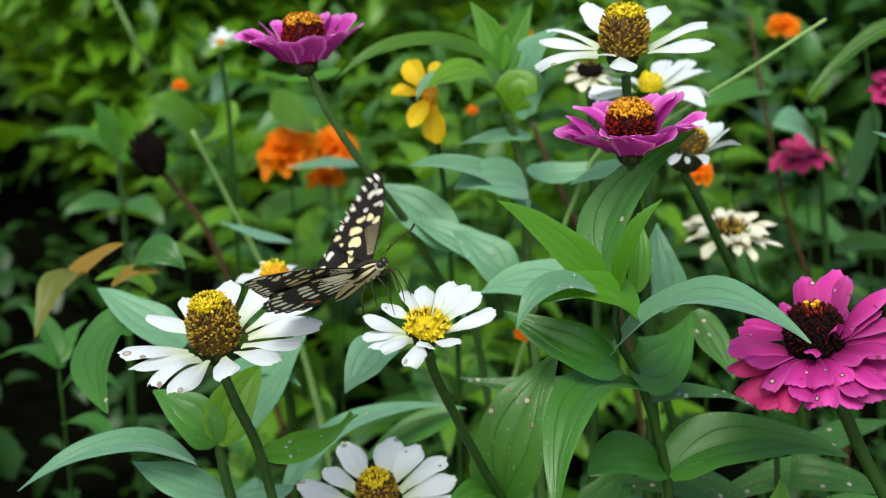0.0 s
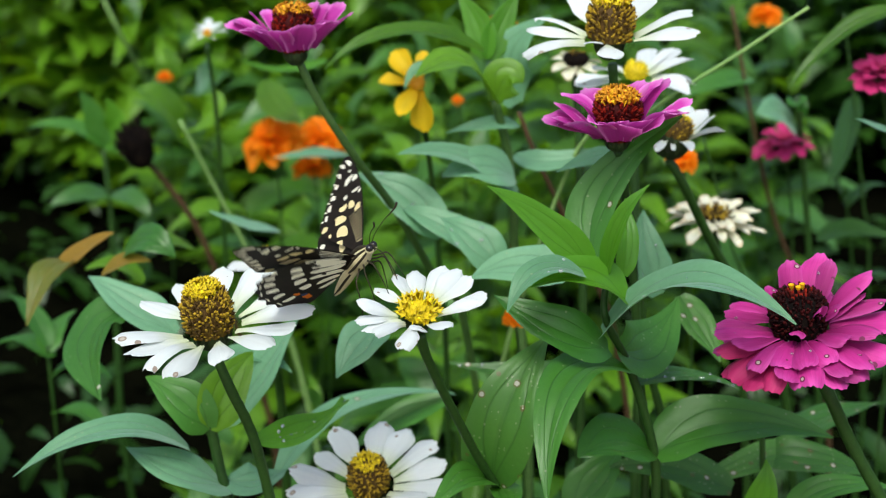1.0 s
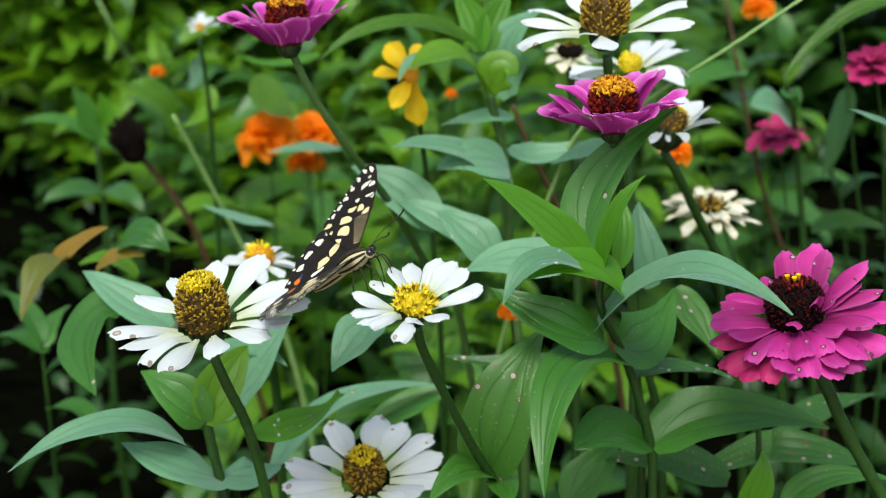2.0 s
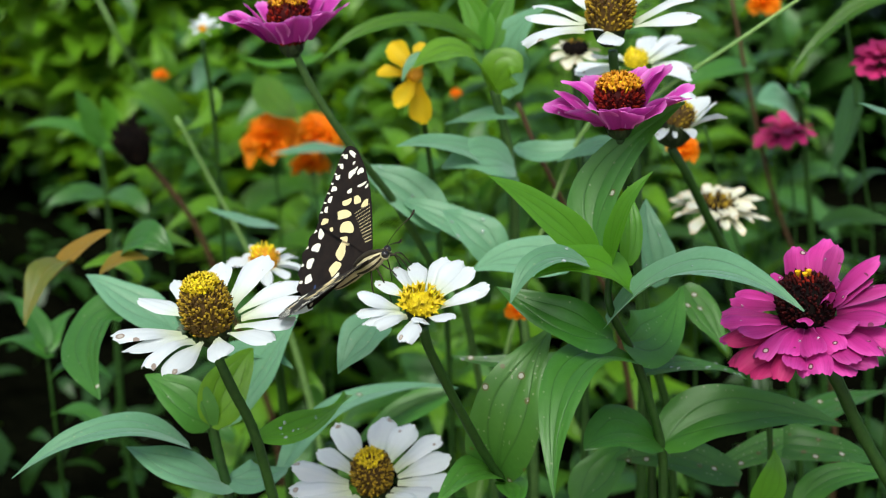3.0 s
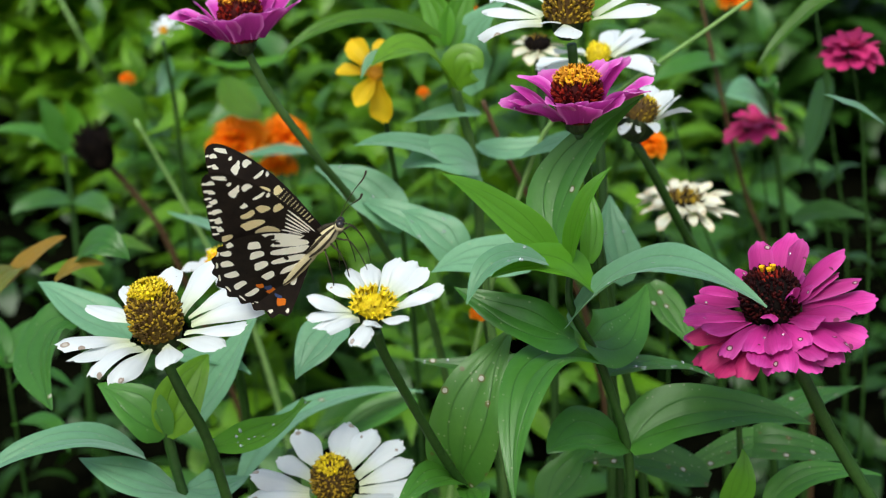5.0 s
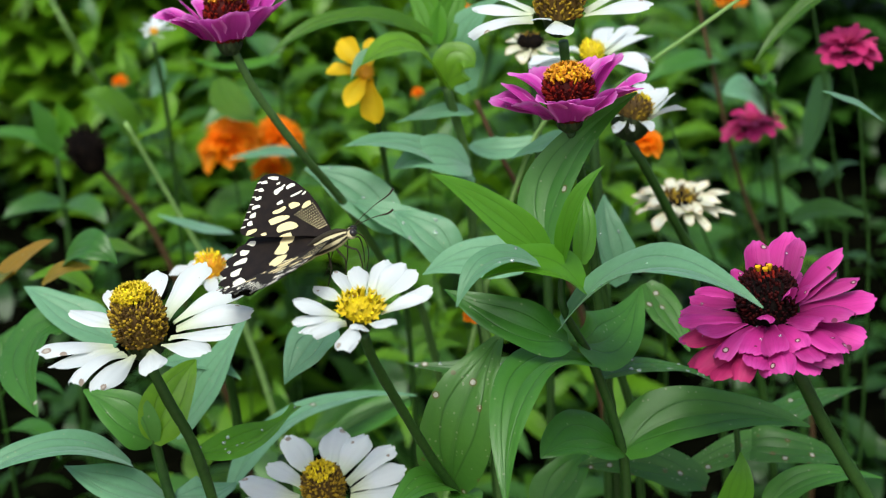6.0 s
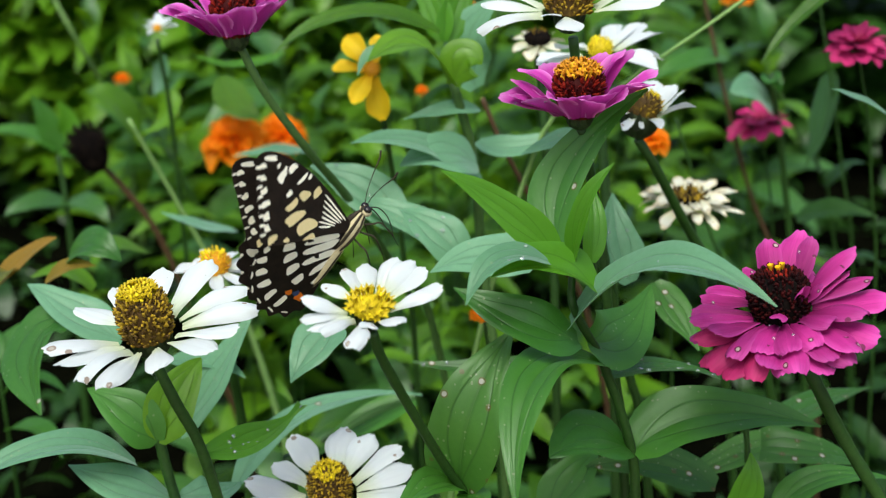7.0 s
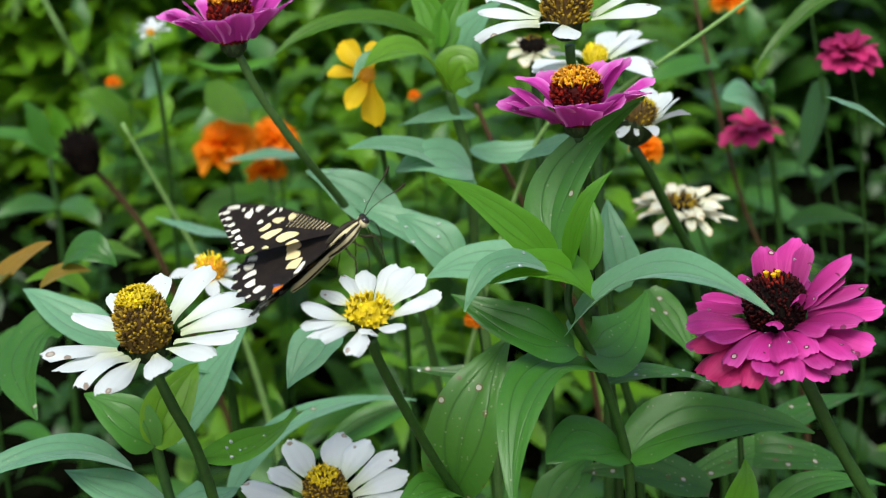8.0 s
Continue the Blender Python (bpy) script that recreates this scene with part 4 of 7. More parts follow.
right_low = thing("zinnia_plant", (0.1361, 0.4910, 0.0000), "spotted zinnia leaves low beside the pink flower", "zinnia plant")
stem(right_low, [(0.1593, 0.5077, 0.0000), (0.1543, 0.4977, 0.2040), (0.1483, 0.5023, 0.3214), (0.1432, 0.5061, 0.3710), (0.1399, 0.5087, 0.4040), (0.1365, 0.5113, 0.4372)], 0.0018, 0.0012, STEM)
leaf(right_low, (0.1395, 0.5238, 0.4148), (0.1604, 0.5151, 0.4199), (0.1930, 0.5210, 0.4079), 0.0196, LEAF_SPOTTED, (0.00, -0.39, 0.92), 0.20)
leaf(right_low, (0.1631, 0.5257, 0.4194), (0.1335, 0.5142, 0.4176), (0.1048, 0.5009, 0.4116), 0.0147, LEAF_SPOTTED, (0.00, -0.39, 0.92), 0.20)
leaf(right_low, (0.1240, 0.5009, 0.4116), (0.0976, 0.5045, 0.4205), (0.0712, 0.5041, 0.4194), 0.0204, LEAF_SPOTTED, (0.00, -0.39, 0.92), 0.20)
leaf(right_low, (0.1267, 0.4793, 0.4114), (0.1308, 0.4750, 0.4275), (0.1313, 0.4797, 0.4392), 0.0125, LEAF_YOUNG, (-0.20, -0.81, 0.55), 0.30)
leaf(right_low, (0.1430, 0.4793, 0.4114), (0.1615, 0.4845, 0.4244), (0.1928, 0.4927, 0.4180), 0.0139, LEAF, (0.00, -0.26, 0.97), 0.20)
leaf(right_low, (0.1634, 0.5617, 0.4018), (0.1876, 0.5839, 0.4033), (0.2177, 0.5953, 0.4049), 0.0219, LEAF_SPOTTED, (0.00, 0.13, 0.99), 0.20)
leaf(right_low, (0.0543, 0.4964, 0.4004), (0.0663, 0.5027, 0.4160), (0.0773, 0.5155, 0.4210), 0.0192, LEAF, (-0.29, -0.66, 0.69), 0.30)

mid_shoot = thing("zinnia_plant", (0.0327, 0.6295, 0.0000), "tall zinnia shoot with broad leaves, sky sheen put into their colour", "zinnia plant")
stem(mid_shoot, [(0.0550, 0.6347, 0.0000), (0.0500, 0.6247, 0.2342), (0.0435, 0.6309, 0.3763), (0.0380, 0.6361, 0.4258), (0.0340, 0.6399, 0.4618), (0.0303, 0.6369, 0.5079), (0.0209, 0.6262, 0.5480)], 0.0026, 0.0022, STEM_MID)
leaf(mid_shoot, (0.0336, 0.6328, 0.4976), (0.0056, 0.6109, 0.5235), (-0.0243, 0.5825, 0.5334), 0.0164, LEAF_SHEEN, (0.00, -0.57, 0.82), 0.30)
leaf(mid_shoot, (0.0255, 0.5930, 0.4793), (0.0016, 0.5886, 0.4951), (-0.0249, 0.6022, 0.5021), 0.0183, LEAF_SHEEN, (0.00, -0.57, 0.82), 0.30)
leaf(mid_shoot, (0.0501, 0.5160, 0.5023), (0.0309, 0.5273, 0.5034), (0.0091, 0.5341, 0.4936), 0.0208, LEAF_SHEEN, (0.00, -0.61, 0.79), 0.20)
leaf(mid_shoot, (0.0209, 0.6257, 0.5468), (0.0042, 0.6180, 0.5678), (-0.0178, 0.6147, 0.5598), 0.0256, LEAF_BACK, (0.00, -0.15, 0.99), 0.25, belly=1.25)
leaf(mid_shoot, (-0.0114, 0.6420, 0.5605), (-0.0185, 0.6408, 0.5574), (-0.0228, 0.6373, 0.5489), 0.0060, LEAF_SHEEN, (0.00, -0.57, 0.82), 0.20)
leaf(mid_shoot, (0.0209, 0.6257, 0.5468), (0.0268, 0.6253, 0.5592), (0.0340, 0.6243, 0.5567), 0.0212, LEAF_BACK, (0.21, -0.74, 0.63), 0.20, belly=0.8)
leaf(mid_shoot, (0.0153, 0.6494, 0.5656), (-0.0253, 0.6429, 0.5762), (-0.0607, 0.6261, 0.5612), 0.0156, LEAF_BACK, (0.00, -0.26, 0.97), 0.30)
leaf(mid_shoot, (0.0169, 0.6577, 0.5594), (0.0128, 0.6640, 0.5748), (0.0017, 0.6702, 0.5903), 0.0153, LEAF_YOUNG, (-0.31, -0.78, 0.54), 0.30)
leaf(mid_shoot, (0.0183, 0.6577, 0.5594), (0.0239, 0.6640, 0.5748), (0.0322, 0.6702, 0.5903), 0.0153, LEAF_YOUNG, (0.31, -0.78, 0.54), 0.30)
leaf(mid_shoot, (0.0327, 0.6591, 0.5361), (0.0294, 0.6588, 0.5620), (0.0481, 0.6561, 0.5821), 0.0236, LEAF_SHEEN, (-0.10, -0.61, 0.79), 0.20)
leaf(mid_shoot, (0.0332, 0.6591, 0.5095), (0.0524, 0.6485, 0.5099), (0.0834, 0.6517, 0.5178), 0.0135, LEAF_SHEEN, (0.00, -0.57, 0.82), 0.30)
dew(leaf(mid_shoot, (-0.0024, 0.5970, 0.4891), (-0.0223, 0.6039, 0.5063), (-0.0444, 0.6124, 0.5138), 0.0233, LEAF_SHEEN, (0.00, -0.61, 0.79), 0.20), 5, 0.00085)
leaf(mid_shoot, (0.0317, 0.6264, 0.5085), (0.0150, 0.6142, 0.5183), (-0.0037, 0.6074, 0.5149), 0.0254, LEAF_SHEEN, (0.00, -0.57, 0.82), 0.20)
leaf(mid_shoot, (0.0773, 0.5932, 0.5332), (0.0635, 0.5825, 0.5334), (0.0475, 0.5706, 0.5305), 0.0091, LEAF_SHEEN, (0.00, -0.57, 0.82), 0.20)
leaf(mid_shoot, (0.0331, 0.6361, 0.5326), (0.0178, 0.6265, 0.5355), (-0.0024, 0.6248, 0.5312), 0.0092, LEAF_SHEEN, (0.00, -0.57, 0.82), 0.20)
dew(leaf(mid_shoot, (0.0239, 0.5536, 0.4885), (0.0114, 0.5592, 0.5024), (-0.0035, 0.5718, 0.5070), 0.0199, LEAF_SHEEN, (0.00, -0.61, 0.79), 0.20), 6, 0.00085)

cosmos = thing("cosmos_plant", (-0.0074, 0.6908, 0.0000), "yellow cosmos with a few broad petals", "cosmos")
stem(cosmos, [(0.0093, 0.7313, 0.0000), (0.0043, 0.7213, 0.2332), (-0.0004, 0.7097, 0.3750), (-0.0044, 0.7001, 0.4239), (-0.0088, 0.6894, 0.4777), (-0.0160, 0.6709, 0.5387)], 0.0018, 0.0014, STEM)
head_co = flower_head(cosmos, (-0.0169, 0.6625, 0.5444), (-0.122, -0.649, 0.751), "golden yellow flower, its petals apart", "flower_head")
for k, (turn, lift, length) in enumerate([(126, 22, 0.0229), (78, 16, 0.0188), (168, 4, 0.0209), (246, 13, 0.0209), (276, -20, 0.0240)]):
    ray_petal(head_co, turn, lift, length, YELLOW, "broad", k + 3, (k * 37 % 5 - 2) * 5.0, ring=0.0000)
disc(head_co, 0.0039, 0.0034, FLORET_ORANGE, FLORET_ORANGE, split=0.6, count=60, spike=0.3)

marigold_a = thing("marigold_plant", (-0.1300, 0.9718, 0.0000), "bright orange ruffled marigold", "marigold")
stem(marigold_a, [(-0.1284, 0.9934, 0.0000), (-0.1334, 0.9834, 0.1626), (-0.1316, 0.9770, 0.2459), (-0.1300, 0.9718, 0.2956), (-0.1281, 0.9651, 0.3591), (-0.1308, 0.9588, 0.4102)], 0.0009, 0.0007, STEM)
head = flower_head(marigold_a, (-0.1310, 0.9571, 0.4196), (-0.242, -0.407, 0.881), "bright orange ruffled marigold")
ring_of_petals(head, 11, 0.0240, 8, ORANGE, "ruffle", 468, 0.0000)
ring_of_petals(head, 9, 0.0192, 30, ORANGE, "ruffle", 469, 0.0014)
ring_of_petals(head, 7, 0.0132, 52, ORANGE, "ruffle", 470, 0.0029)
calyx(head, 0.0084, 0.0108)

marigold_b = thing("marigold_plant", (-0.0959, 1.0023, 0.0000), "bright orange ruffled marigold", "marigold")
stem(marigold_b, [(-0.0925, 1.0240, 0.0000), (-0.0975, 1.0140, 0.1574), (-0.0967, 1.0076, 0.2365), (-0.0959, 1.0023, 0.2863), (-0.0950, 0.9953, 0.3515), (-0.0987, 0.9894, 0.4055)], 0.0009, 0.0007, STEM)
head = flower_head(marigold_b, (-0.0990, 0.9871, 0.4137), (0.133, -0.313, 0.940), "bright orange ruffled marigold")
ring_of_petals(head, 11, 0.0205, 8, ORANGE, "ruffle", 552, 0.0000)
ring_of_petals(head, 9, 0.0164, 30, ORANGE, "ruffle", 553, 0.0012)
ring_of_petals(head, 7, 0.0113, 52, ORANGE, "ruffle", 554, 0.0025)
calyx(head, 0.0072, 0.0092)

marigold_c = thing("marigold_plant", (-0.1033, 1.0123, 0.0000), "orange marigold hanging low", "marigold")
stem(marigold_c, [(-0.1002, 1.0334, 0.0000), (-0.1052, 1.0234, 0.1399), (-0.1042, 1.0173, 0.2046), (-0.1033, 1.0123, 0.2543), (-0.1022, 1.0054, 0.3215), (-0.1058, 1.0002, 0.3785)], 0.0009, 0.0007, STEM)
head = flower_head(marigold_c, (-0.1062, 0.9973, 0.3856), (0.000, 0.035, 0.999), "orange marigold hanging low")
ring_of_petals(head, 11, 0.0165, 8, ORANGE, "ruffle", 540, 0.0000)
ring_of_petals(head, 9, 0.0132, 30, ORANGE, "ruffle", 541, 0.0010)
ring_of_petals(head, 7, 0.0091, 52, ORANGE, "ruffle", 542, 0.0020)
calyx(head, 0.0058, 0.0074)

marigold_d = thing("marigold_plant", (0.1446, 0.7368, 0.0000), "small orange marigold behind the white flowers", "marigold")
stem(marigold_d, [(0.1617, 0.7582, 0.0000), (0.1567, 0.7482, 0.2162), (0.1501, 0.7420, 0.3437), (0.1446, 0.7368, 0.3931), (0.1392, 0.7318, 0.4415), (0.1314, 0.7280, 0.4829)], 0.0009, 0.0007, STEM)
head = flower_head(marigold_d, (0.1301, 0.7258, 0.4876), (0.123, -0.395, 0.911), "small orange marigold behind the white flowers")
ring_of_petals(head, 11, 0.0107, 8, ORANGE, "ruffle", 1197, 0.0000)
ring_of_petals(head, 9, 0.0086, 30, ORANGE, "ruffle", 1198, 0.0006)
ring_of_petals(head, 7, 0.0059, 52, ORANGE, "ruffle", 1199, 0.0013)
calyx(head, 0.0037, 0.0048)

marigold_e = thing("marigold_plant", (0.2783, 1.1124, 0.0000), "small orange marigold in the bed", "marigold")
stem(marigold_e, [(0.2991, 1.1363, 0.0000), (0.2941, 1.1263, 0.1984), (0.2855, 1.1187, 0.3116), (0.2783, 1.1124, 0.3607), (0.2686, 1.1038, 0.4275), (0.2557, 1.0974, 0.4851)], 0.0009, 0.0007, STEM)
head = flower_head(marigold_e, (0.2535, 1.0938, 0.4910), (0.000, -0.309, 0.951), "small orange marigold in the bed")
ring_of_petals(head, 11, 0.0146, 8, ORANGE, "ruffle", 1340, 0.0000)
ring_of_petals(head, 9, 0.0117, 30, ORANGE, "ruffle", 1341, 0.0009)
ring_of_petals(head, 7, 0.0080, 52, ORANGE, "ruffle", 1342, 0.0018)
calyx(head, 0.0051, 0.0066)

marigold_f = thing("marigold_plant", (0.0457, 1.0068, 0.0000), "small orange marigold in the bed", "marigold")
stem(marigold_f, [(0.0560, 1.0306, 0.0000), (0.0510, 1.0206, 0.2103), (0.0481, 1.0131, 0.3328), (0.0457, 1.0068, 0.3824), (0.0427, 0.9991, 0.4434), (0.0358, 0.9934, 0.4960)], 0.0009, 0.0007, STEM)
head = flower_head(marigold_f, (0.0348, 0.9902, 0.5014), (-0.133, -0.313, 0.940), "small orange marigold in the bed")
ring_of_petals(head, 11, 0.0133, 8, ORANGE, "ruffle", 868, 0.0000)
ring_of_petals(head, 9, 0.0106, 30, ORANGE, "ruffle", 869, 0.0008)
ring_of_petals(head, 7, 0.0073, 52, ORANGE, "ruffle", 870, 0.0016)
calyx(head, 0.0046, 0.0060)

marigold_g = thing("marigold_plant", (-0.2702, 1.2374, 0.0000), "tiny orange marigold bud", "marigold")
stem(marigold_g, [(-0.2729, 1.2600, 0.0000), (-0.2779, 1.2500, 0.1350), (-0.2737, 1.2431, 0.1960), (-0.2702, 1.2374, 0.2455), (-0.2647, 1.2283, 0.3233), (-0.2655, 1.2228, 0.3931)], 0.0009, 0.0007, STEM)
head = flower_head(marigold_g, (-0.2652, 1.2178, 0.3973), (0.000, -0.309, 0.951), "tiny orange marigold bud")
ring_of_petals(head, 11, 0.0078, 8, ORANGE, "ruffle", 272, 0.0000)
ring_of_petals(head, 9, 0.0062, 30, ORANGE, "ruffle", 273, 0.0005)
ring_of_petals(head, 7, 0.0043, 52, ORANGE, "ruffle", 274, 0.0009)
calyx(head, 0.0027, 0.0035)

marigold_h = thing("marigold_plant", (0.0409, 0.6084, 0.0000), "orange marigold low among leaves", "marigold")
stem(marigold_h, [(0.0515, 0.6270, 0.0000), (0.0465, 0.6170, 0.1970), (0.0435, 0.6123, 0.3084), (0.0409, 0.6084, 0.3582), (0.0386, 0.6049, 0.4024), (0.0338, 0.6027, 0.4411)], 0.0009, 0.0007, STEM)
head = flower_head(marigold_h, (0.0331, 0.6006, 0.4446), (0.000, -0.469, 0.883), "orange marigold low among leaves")
ring_of_petals(head, 11, 0.0066, 8, ORANGE, "ruffle", 905, 0.0000)
ring_of_petals(head, 9, 0.0053, 30, ORANGE, "ruffle", 906, 0.0004)
ring_of_petals(head, 7, 0.0036, 52, ORANGE, "ruffle", 907, 0.0008)
calyx(head, 0.0023, 0.0030)

crimson_a = thing("zinnia_plant", (0.2428, 0.8770, 0.0000), "crimson zinnia in the bed behind", "zinnia plant")
stem(crimson_a, [(0.2637, 0.8986, 0.0000), (0.2587, 0.8886, 0.1892), (0.2500, 0.8823, 0.2947), (0.2428, 0.8770, 0.3439), (0.2344, 0.8709, 0.4009), (0.2234, 0.8649, 0.4463)], 0.0009, 0.0007, STEM)
head = flower_head(crimson_a, (0.2216, 0.8637, 0.4551), (-0.150, -0.144, 0.978), "crimson zinnia in the bed behind")
ring_of_petals(head, 11, 0.0231, -4, CRIMSON, "broad", 1378, 0.0000)
ring_of_petals(head, 8, 0.0162, 25, CRIMSON, "broad", 1379, 0.0014)
calyx(head, 0.0081, 0.0104)

pink_back = thing("zinnia_plant", (0.2555, 0.7365, 0.0000), "deep pink double zinnia", "zinnia plant")
stem(pink_back, [(0.2805, 0.7594, 0.0000), (0.2755, 0.7494, 0.2470), (0.2646, 0.7424, 0.4002), (0.2555, 0.7365, 0.4491), (0.2470, 0.7311, 0.4948), (0.2367, 0.7258, 0.5312)], 0.0009, 0.0007, STEM)
head = flower_head(pink_back, (0.2349, 0.7247, 0.5383), (-0.071, -0.226, 0.971), "deep pink double zinnia")
ring_of_petals(head, 12, 0.0190, -8, CRIMSON, "broad", 1550, 0.0000)
ring_of_petals(head, 10, 0.0162, 15, CRIMSON, "broad", 1551, 0.0011)
ring_of_petals(head, 8, 0.0114, 40, CRIMSON, "broad", 1552, 0.0023)
calyx(head, 0.0067, 0.0086)

white_far = thing("zinnia_plant", (-0.1669, 0.9016, 0.0000), "small white zinnia turned aside", "zinnia plant")
stem(white_far, [(-0.1587, 0.9345, 0.0000), (-0.1637, 0.9245, 0.2087), (-0.1630, 0.9158, 0.3299), (-0.1624, 0.9086, 0.3794), (-0.1615, 0.8971, 0.4577), (-0.1637, 0.8856, 0.5094)], 0.0020, 0.0015, STEM)
head_wf = flower_head(white_far, (-0.1637, 0.8877, 0.5146), (0.168, 0.116, 0.979), "small white flower", "flower_head")
for k, (turn, lift, length) in enumerate([(144, 10, 0.0142), (132, 28, 0.0142), (96, 49, 0.0142), (48, 46, 0.0142), (27, 28, 0.0142), (240, -2, 0.0085), (321, -2, 0.0085)]):
    ray_petal(head_wf, turn, lift, length, WHITE, "broad", k + 2, (k * 37 % 5 - 2) * 5.0, ring=0.0000)
disc(head_wf, 0.0028, 0.0040, FLORET_ORANGE, FLORET_ORANGE, split=0.6, count=50, spike=0.2)

white_mid = thing("zinnia_plant", (-0.0833, 0.5756, 0.0000), "white zinnia half hidden behind the large one", "zinnia plant")
stem(white_mid, [(-0.0766, 0.6295, 0.0000), (-0.0816, 0.6195, 0.2347), (-0.0817, 0.5993, 0.3797), (-0.0819, 0.5826, 0.4268), (-0.0820, 0.5725, 0.4552), (-0.0830, 0.5729, 0.4777)], 0.0026, 0.0020, STEM)
head_wm = flower_head(white_mid, (-0.0838, 0.5715, 0.4794), (-0.063, -0.071, 0.996), "white flower with a yellow crown", "flower_head")
for k, (turn, lift, length) in enumerate([(174, 10, 0.0193), (141, 7, 0.0193), (117, 16, 0.0193), (66, 10, 0.0193), (45, 1, 0.0193), (354, 4, 0.0193), (315, 7, 0.0193), (279, 7, 0.0193), (249, 13, 0.0193)]):
    ray_petal(head_wm, turn, lift, length, WHITE, "slim", k + 6, (k * 37 % 5 - 2) * 5.0, ring=0.0000)
disc(head_wm, 0.0064, 0.0100, FLORET, FLORET_ORANGE, split=0.5, count=120, spike=0.2)

spent = thing("zinnia_plant", (-0.1845, 0.9672, 0.0000), "spent zinnia with a black seed head on a brown stem", "zinnia plant")
stem(spent, [(-0.1366, 0.9923, 0.0000), (-0.1416, 0.9823, 0.1509), (-0.1564, 0.9719, 0.2268), (-0.1687, 0.9632, 0.2744), (-0.1877, 0.9498, 0.3481), (-0.2068, 0.9436, 0.3861), (-0.2221, 0.9371, 0.4101)], 0.0028, 0.0022, STEM_BROWN)
head = flower_head(spent, (-0.2247, 0.9296, 0.4181), (-0.310, -0.073, 0.948), "withered black seed head")
disc(head, 0.0121, 0.0194, DARK_SEED, DARK_SEED, split=0.2, count=150, spike=0.35)
calyx(head, 0.0105, 0.0121, DARK_SEED)

culm_a = thing("grass_stalk", (-0.1226, 0.7935, 0.0000), "pale green grass stalk in the bed", "grass")
stem(culm_a, [(-0.0798, 0.8244, 0.0000), (-0.0848, 0.8144, 0.2135), (-0.1054, 0.8030, 0.3423), (-0.1226, 0.7935, 0.3883), (-0.1424, 0.7826, 0.4413), (-0.1605, 0.7702, 0.4907)], 0.0022, 0.0013, STEM_LIGHT)

culm_b = thing("grass_stalk", (-0.3786, 1.6902, 0.0000), "pale green grass stalk in the bed", "grass")
stem(culm_b, [(-0.3948, 1.8023, 0.0000), (-0.3998, 1.7923, 0.1275), (-0.3882, 1.7366, 0.2160), (-0.3786, 1.6902, 0.2319), (-0.3295, 1.4534, 0.3131), (-0.2931, 1.2641, 0.3784), (-0.2978, 1.2014, 0.4369), (-0.3163, 1.1985, 0.4830)], 0.0028, 0.0017, STEM_LIGHT)

culm_c = thing("grass_stalk", (0.0946, 0.6382, 0.0000), "pale thin grass blade leaning across", "grass")
stem(culm_c, [(0.0223, 0.6751, 0.0000), (0.0173, 0.6651, 0.2957), (0.0595, 0.6504, 0.5043), (0.0946, 0.6382, 0.5377), (0.1094, 0.6330, 0.5517), (0.1342, 0.6298, 0.5703), (0.1661, 0.6287, 0.5944)], 0.0014, 0.0008, STEM_LIGHT)

stalk_a = thing("bare_stalk", (0.2425, 0.8780, 0.0000), "bare dark zinnia stalk in the bed", "stalk")
stem(stalk_a, [(0.2929, 0.8936, 0.0000), (0.2879, 0.8836, 0.1965), (0.2632, 0.8805, 0.3117), (0.2425, 0.8780, 0.3572), (0.2212, 0.8754, 0.4041), (0.1999, 0.8695, 0.4697), (0.1809, 0.8775, 0.5429)], 0.0018, 0.0012, STEM_BROWN)

stalk_b = thing("bare_stalk", (0.0836, 0.7579, 0.0000), "bare brown stalk among the leaves", "stalk")
stem(stalk_b, [(0.1326, 0.7836, 0.0000), (0.1276, 0.7736, 0.2238), (0.1036, 0.7650, 0.3616), (0.0836, 0.7579, 0.4068), (0.0666, 0.7518, 0.4452), (0.0504, 0.7439, 0.4791), (0.0386, 0.7445, 0.5073)], 0.0022, 0.0013, STEM_BROWN)

stalk_c = thing("bare_stalk", (0.1782, 0.7909, 0.0000), "bare green stalk among the leaves", "stalk")
stem(stalk_c, [(0.2195, 0.8159, 0.0000), (0.2145, 0.8059, 0.2246), (0.1947, 0.7977, 0.3617), (0.1782, 0.7909, 0.4084), (0.1644, 0.7852, 0.4477), (0.1533, 0.7878, 0.4809)], 0.0011, 0.0007, STEM)

stalk_d = thing("bare_stalk", (0.2898, 0.8972, 0.0000), "bare dark stalk among the leaves", "stalk")
stem(stalk_d, [(0.3192, 0.9110, 0.0000), (0.3142, 0.9010, 0.2226), (0.3009, 0.8989, 0.3559), (0.2898, 0.8972, 0.4046), (0.2730, 0.8946, 0.4782), (0.2596, 0.8961, 0.5354)], 0.0011, 0.0007, STEM)

right_shoot = thing("zinnia_plant", (0.2504, 0.8633, 0.0000), "tall zinnia shoot with hanging leaves", "zinnia plant")
stem(right_shoot, [(0.2849, 0.8768, 0.0000), (0.2799, 0.8668, 0.1659), (0.2696, 0.8666, 0.2525), (0.2610, 0.8664, 0.3017), (0.2425, 0.8660, 0.4075), (0.2247, 0.8557, 0.4887)], 0.0030, 0.0020, STEM)
leaf(right_shoot, (0.2247, 0.8468, 0.4668), (0.2089, 0.8322, 0.4841), (0.1916, 0.8225, 0.4868), 0.0267, LEAF_SHEEN, (0.00, -0.59, 0.81), 0.15, belly=0.8)
leaf(right_shoot, (0.2320, 0.8502, 0.4752), (0.2196, 0.8342, 0.4890), (0.2240, 0.8265, 0.4966), 0.0178, LEAF, (0.00, -0.59, 0.81), 0.15)
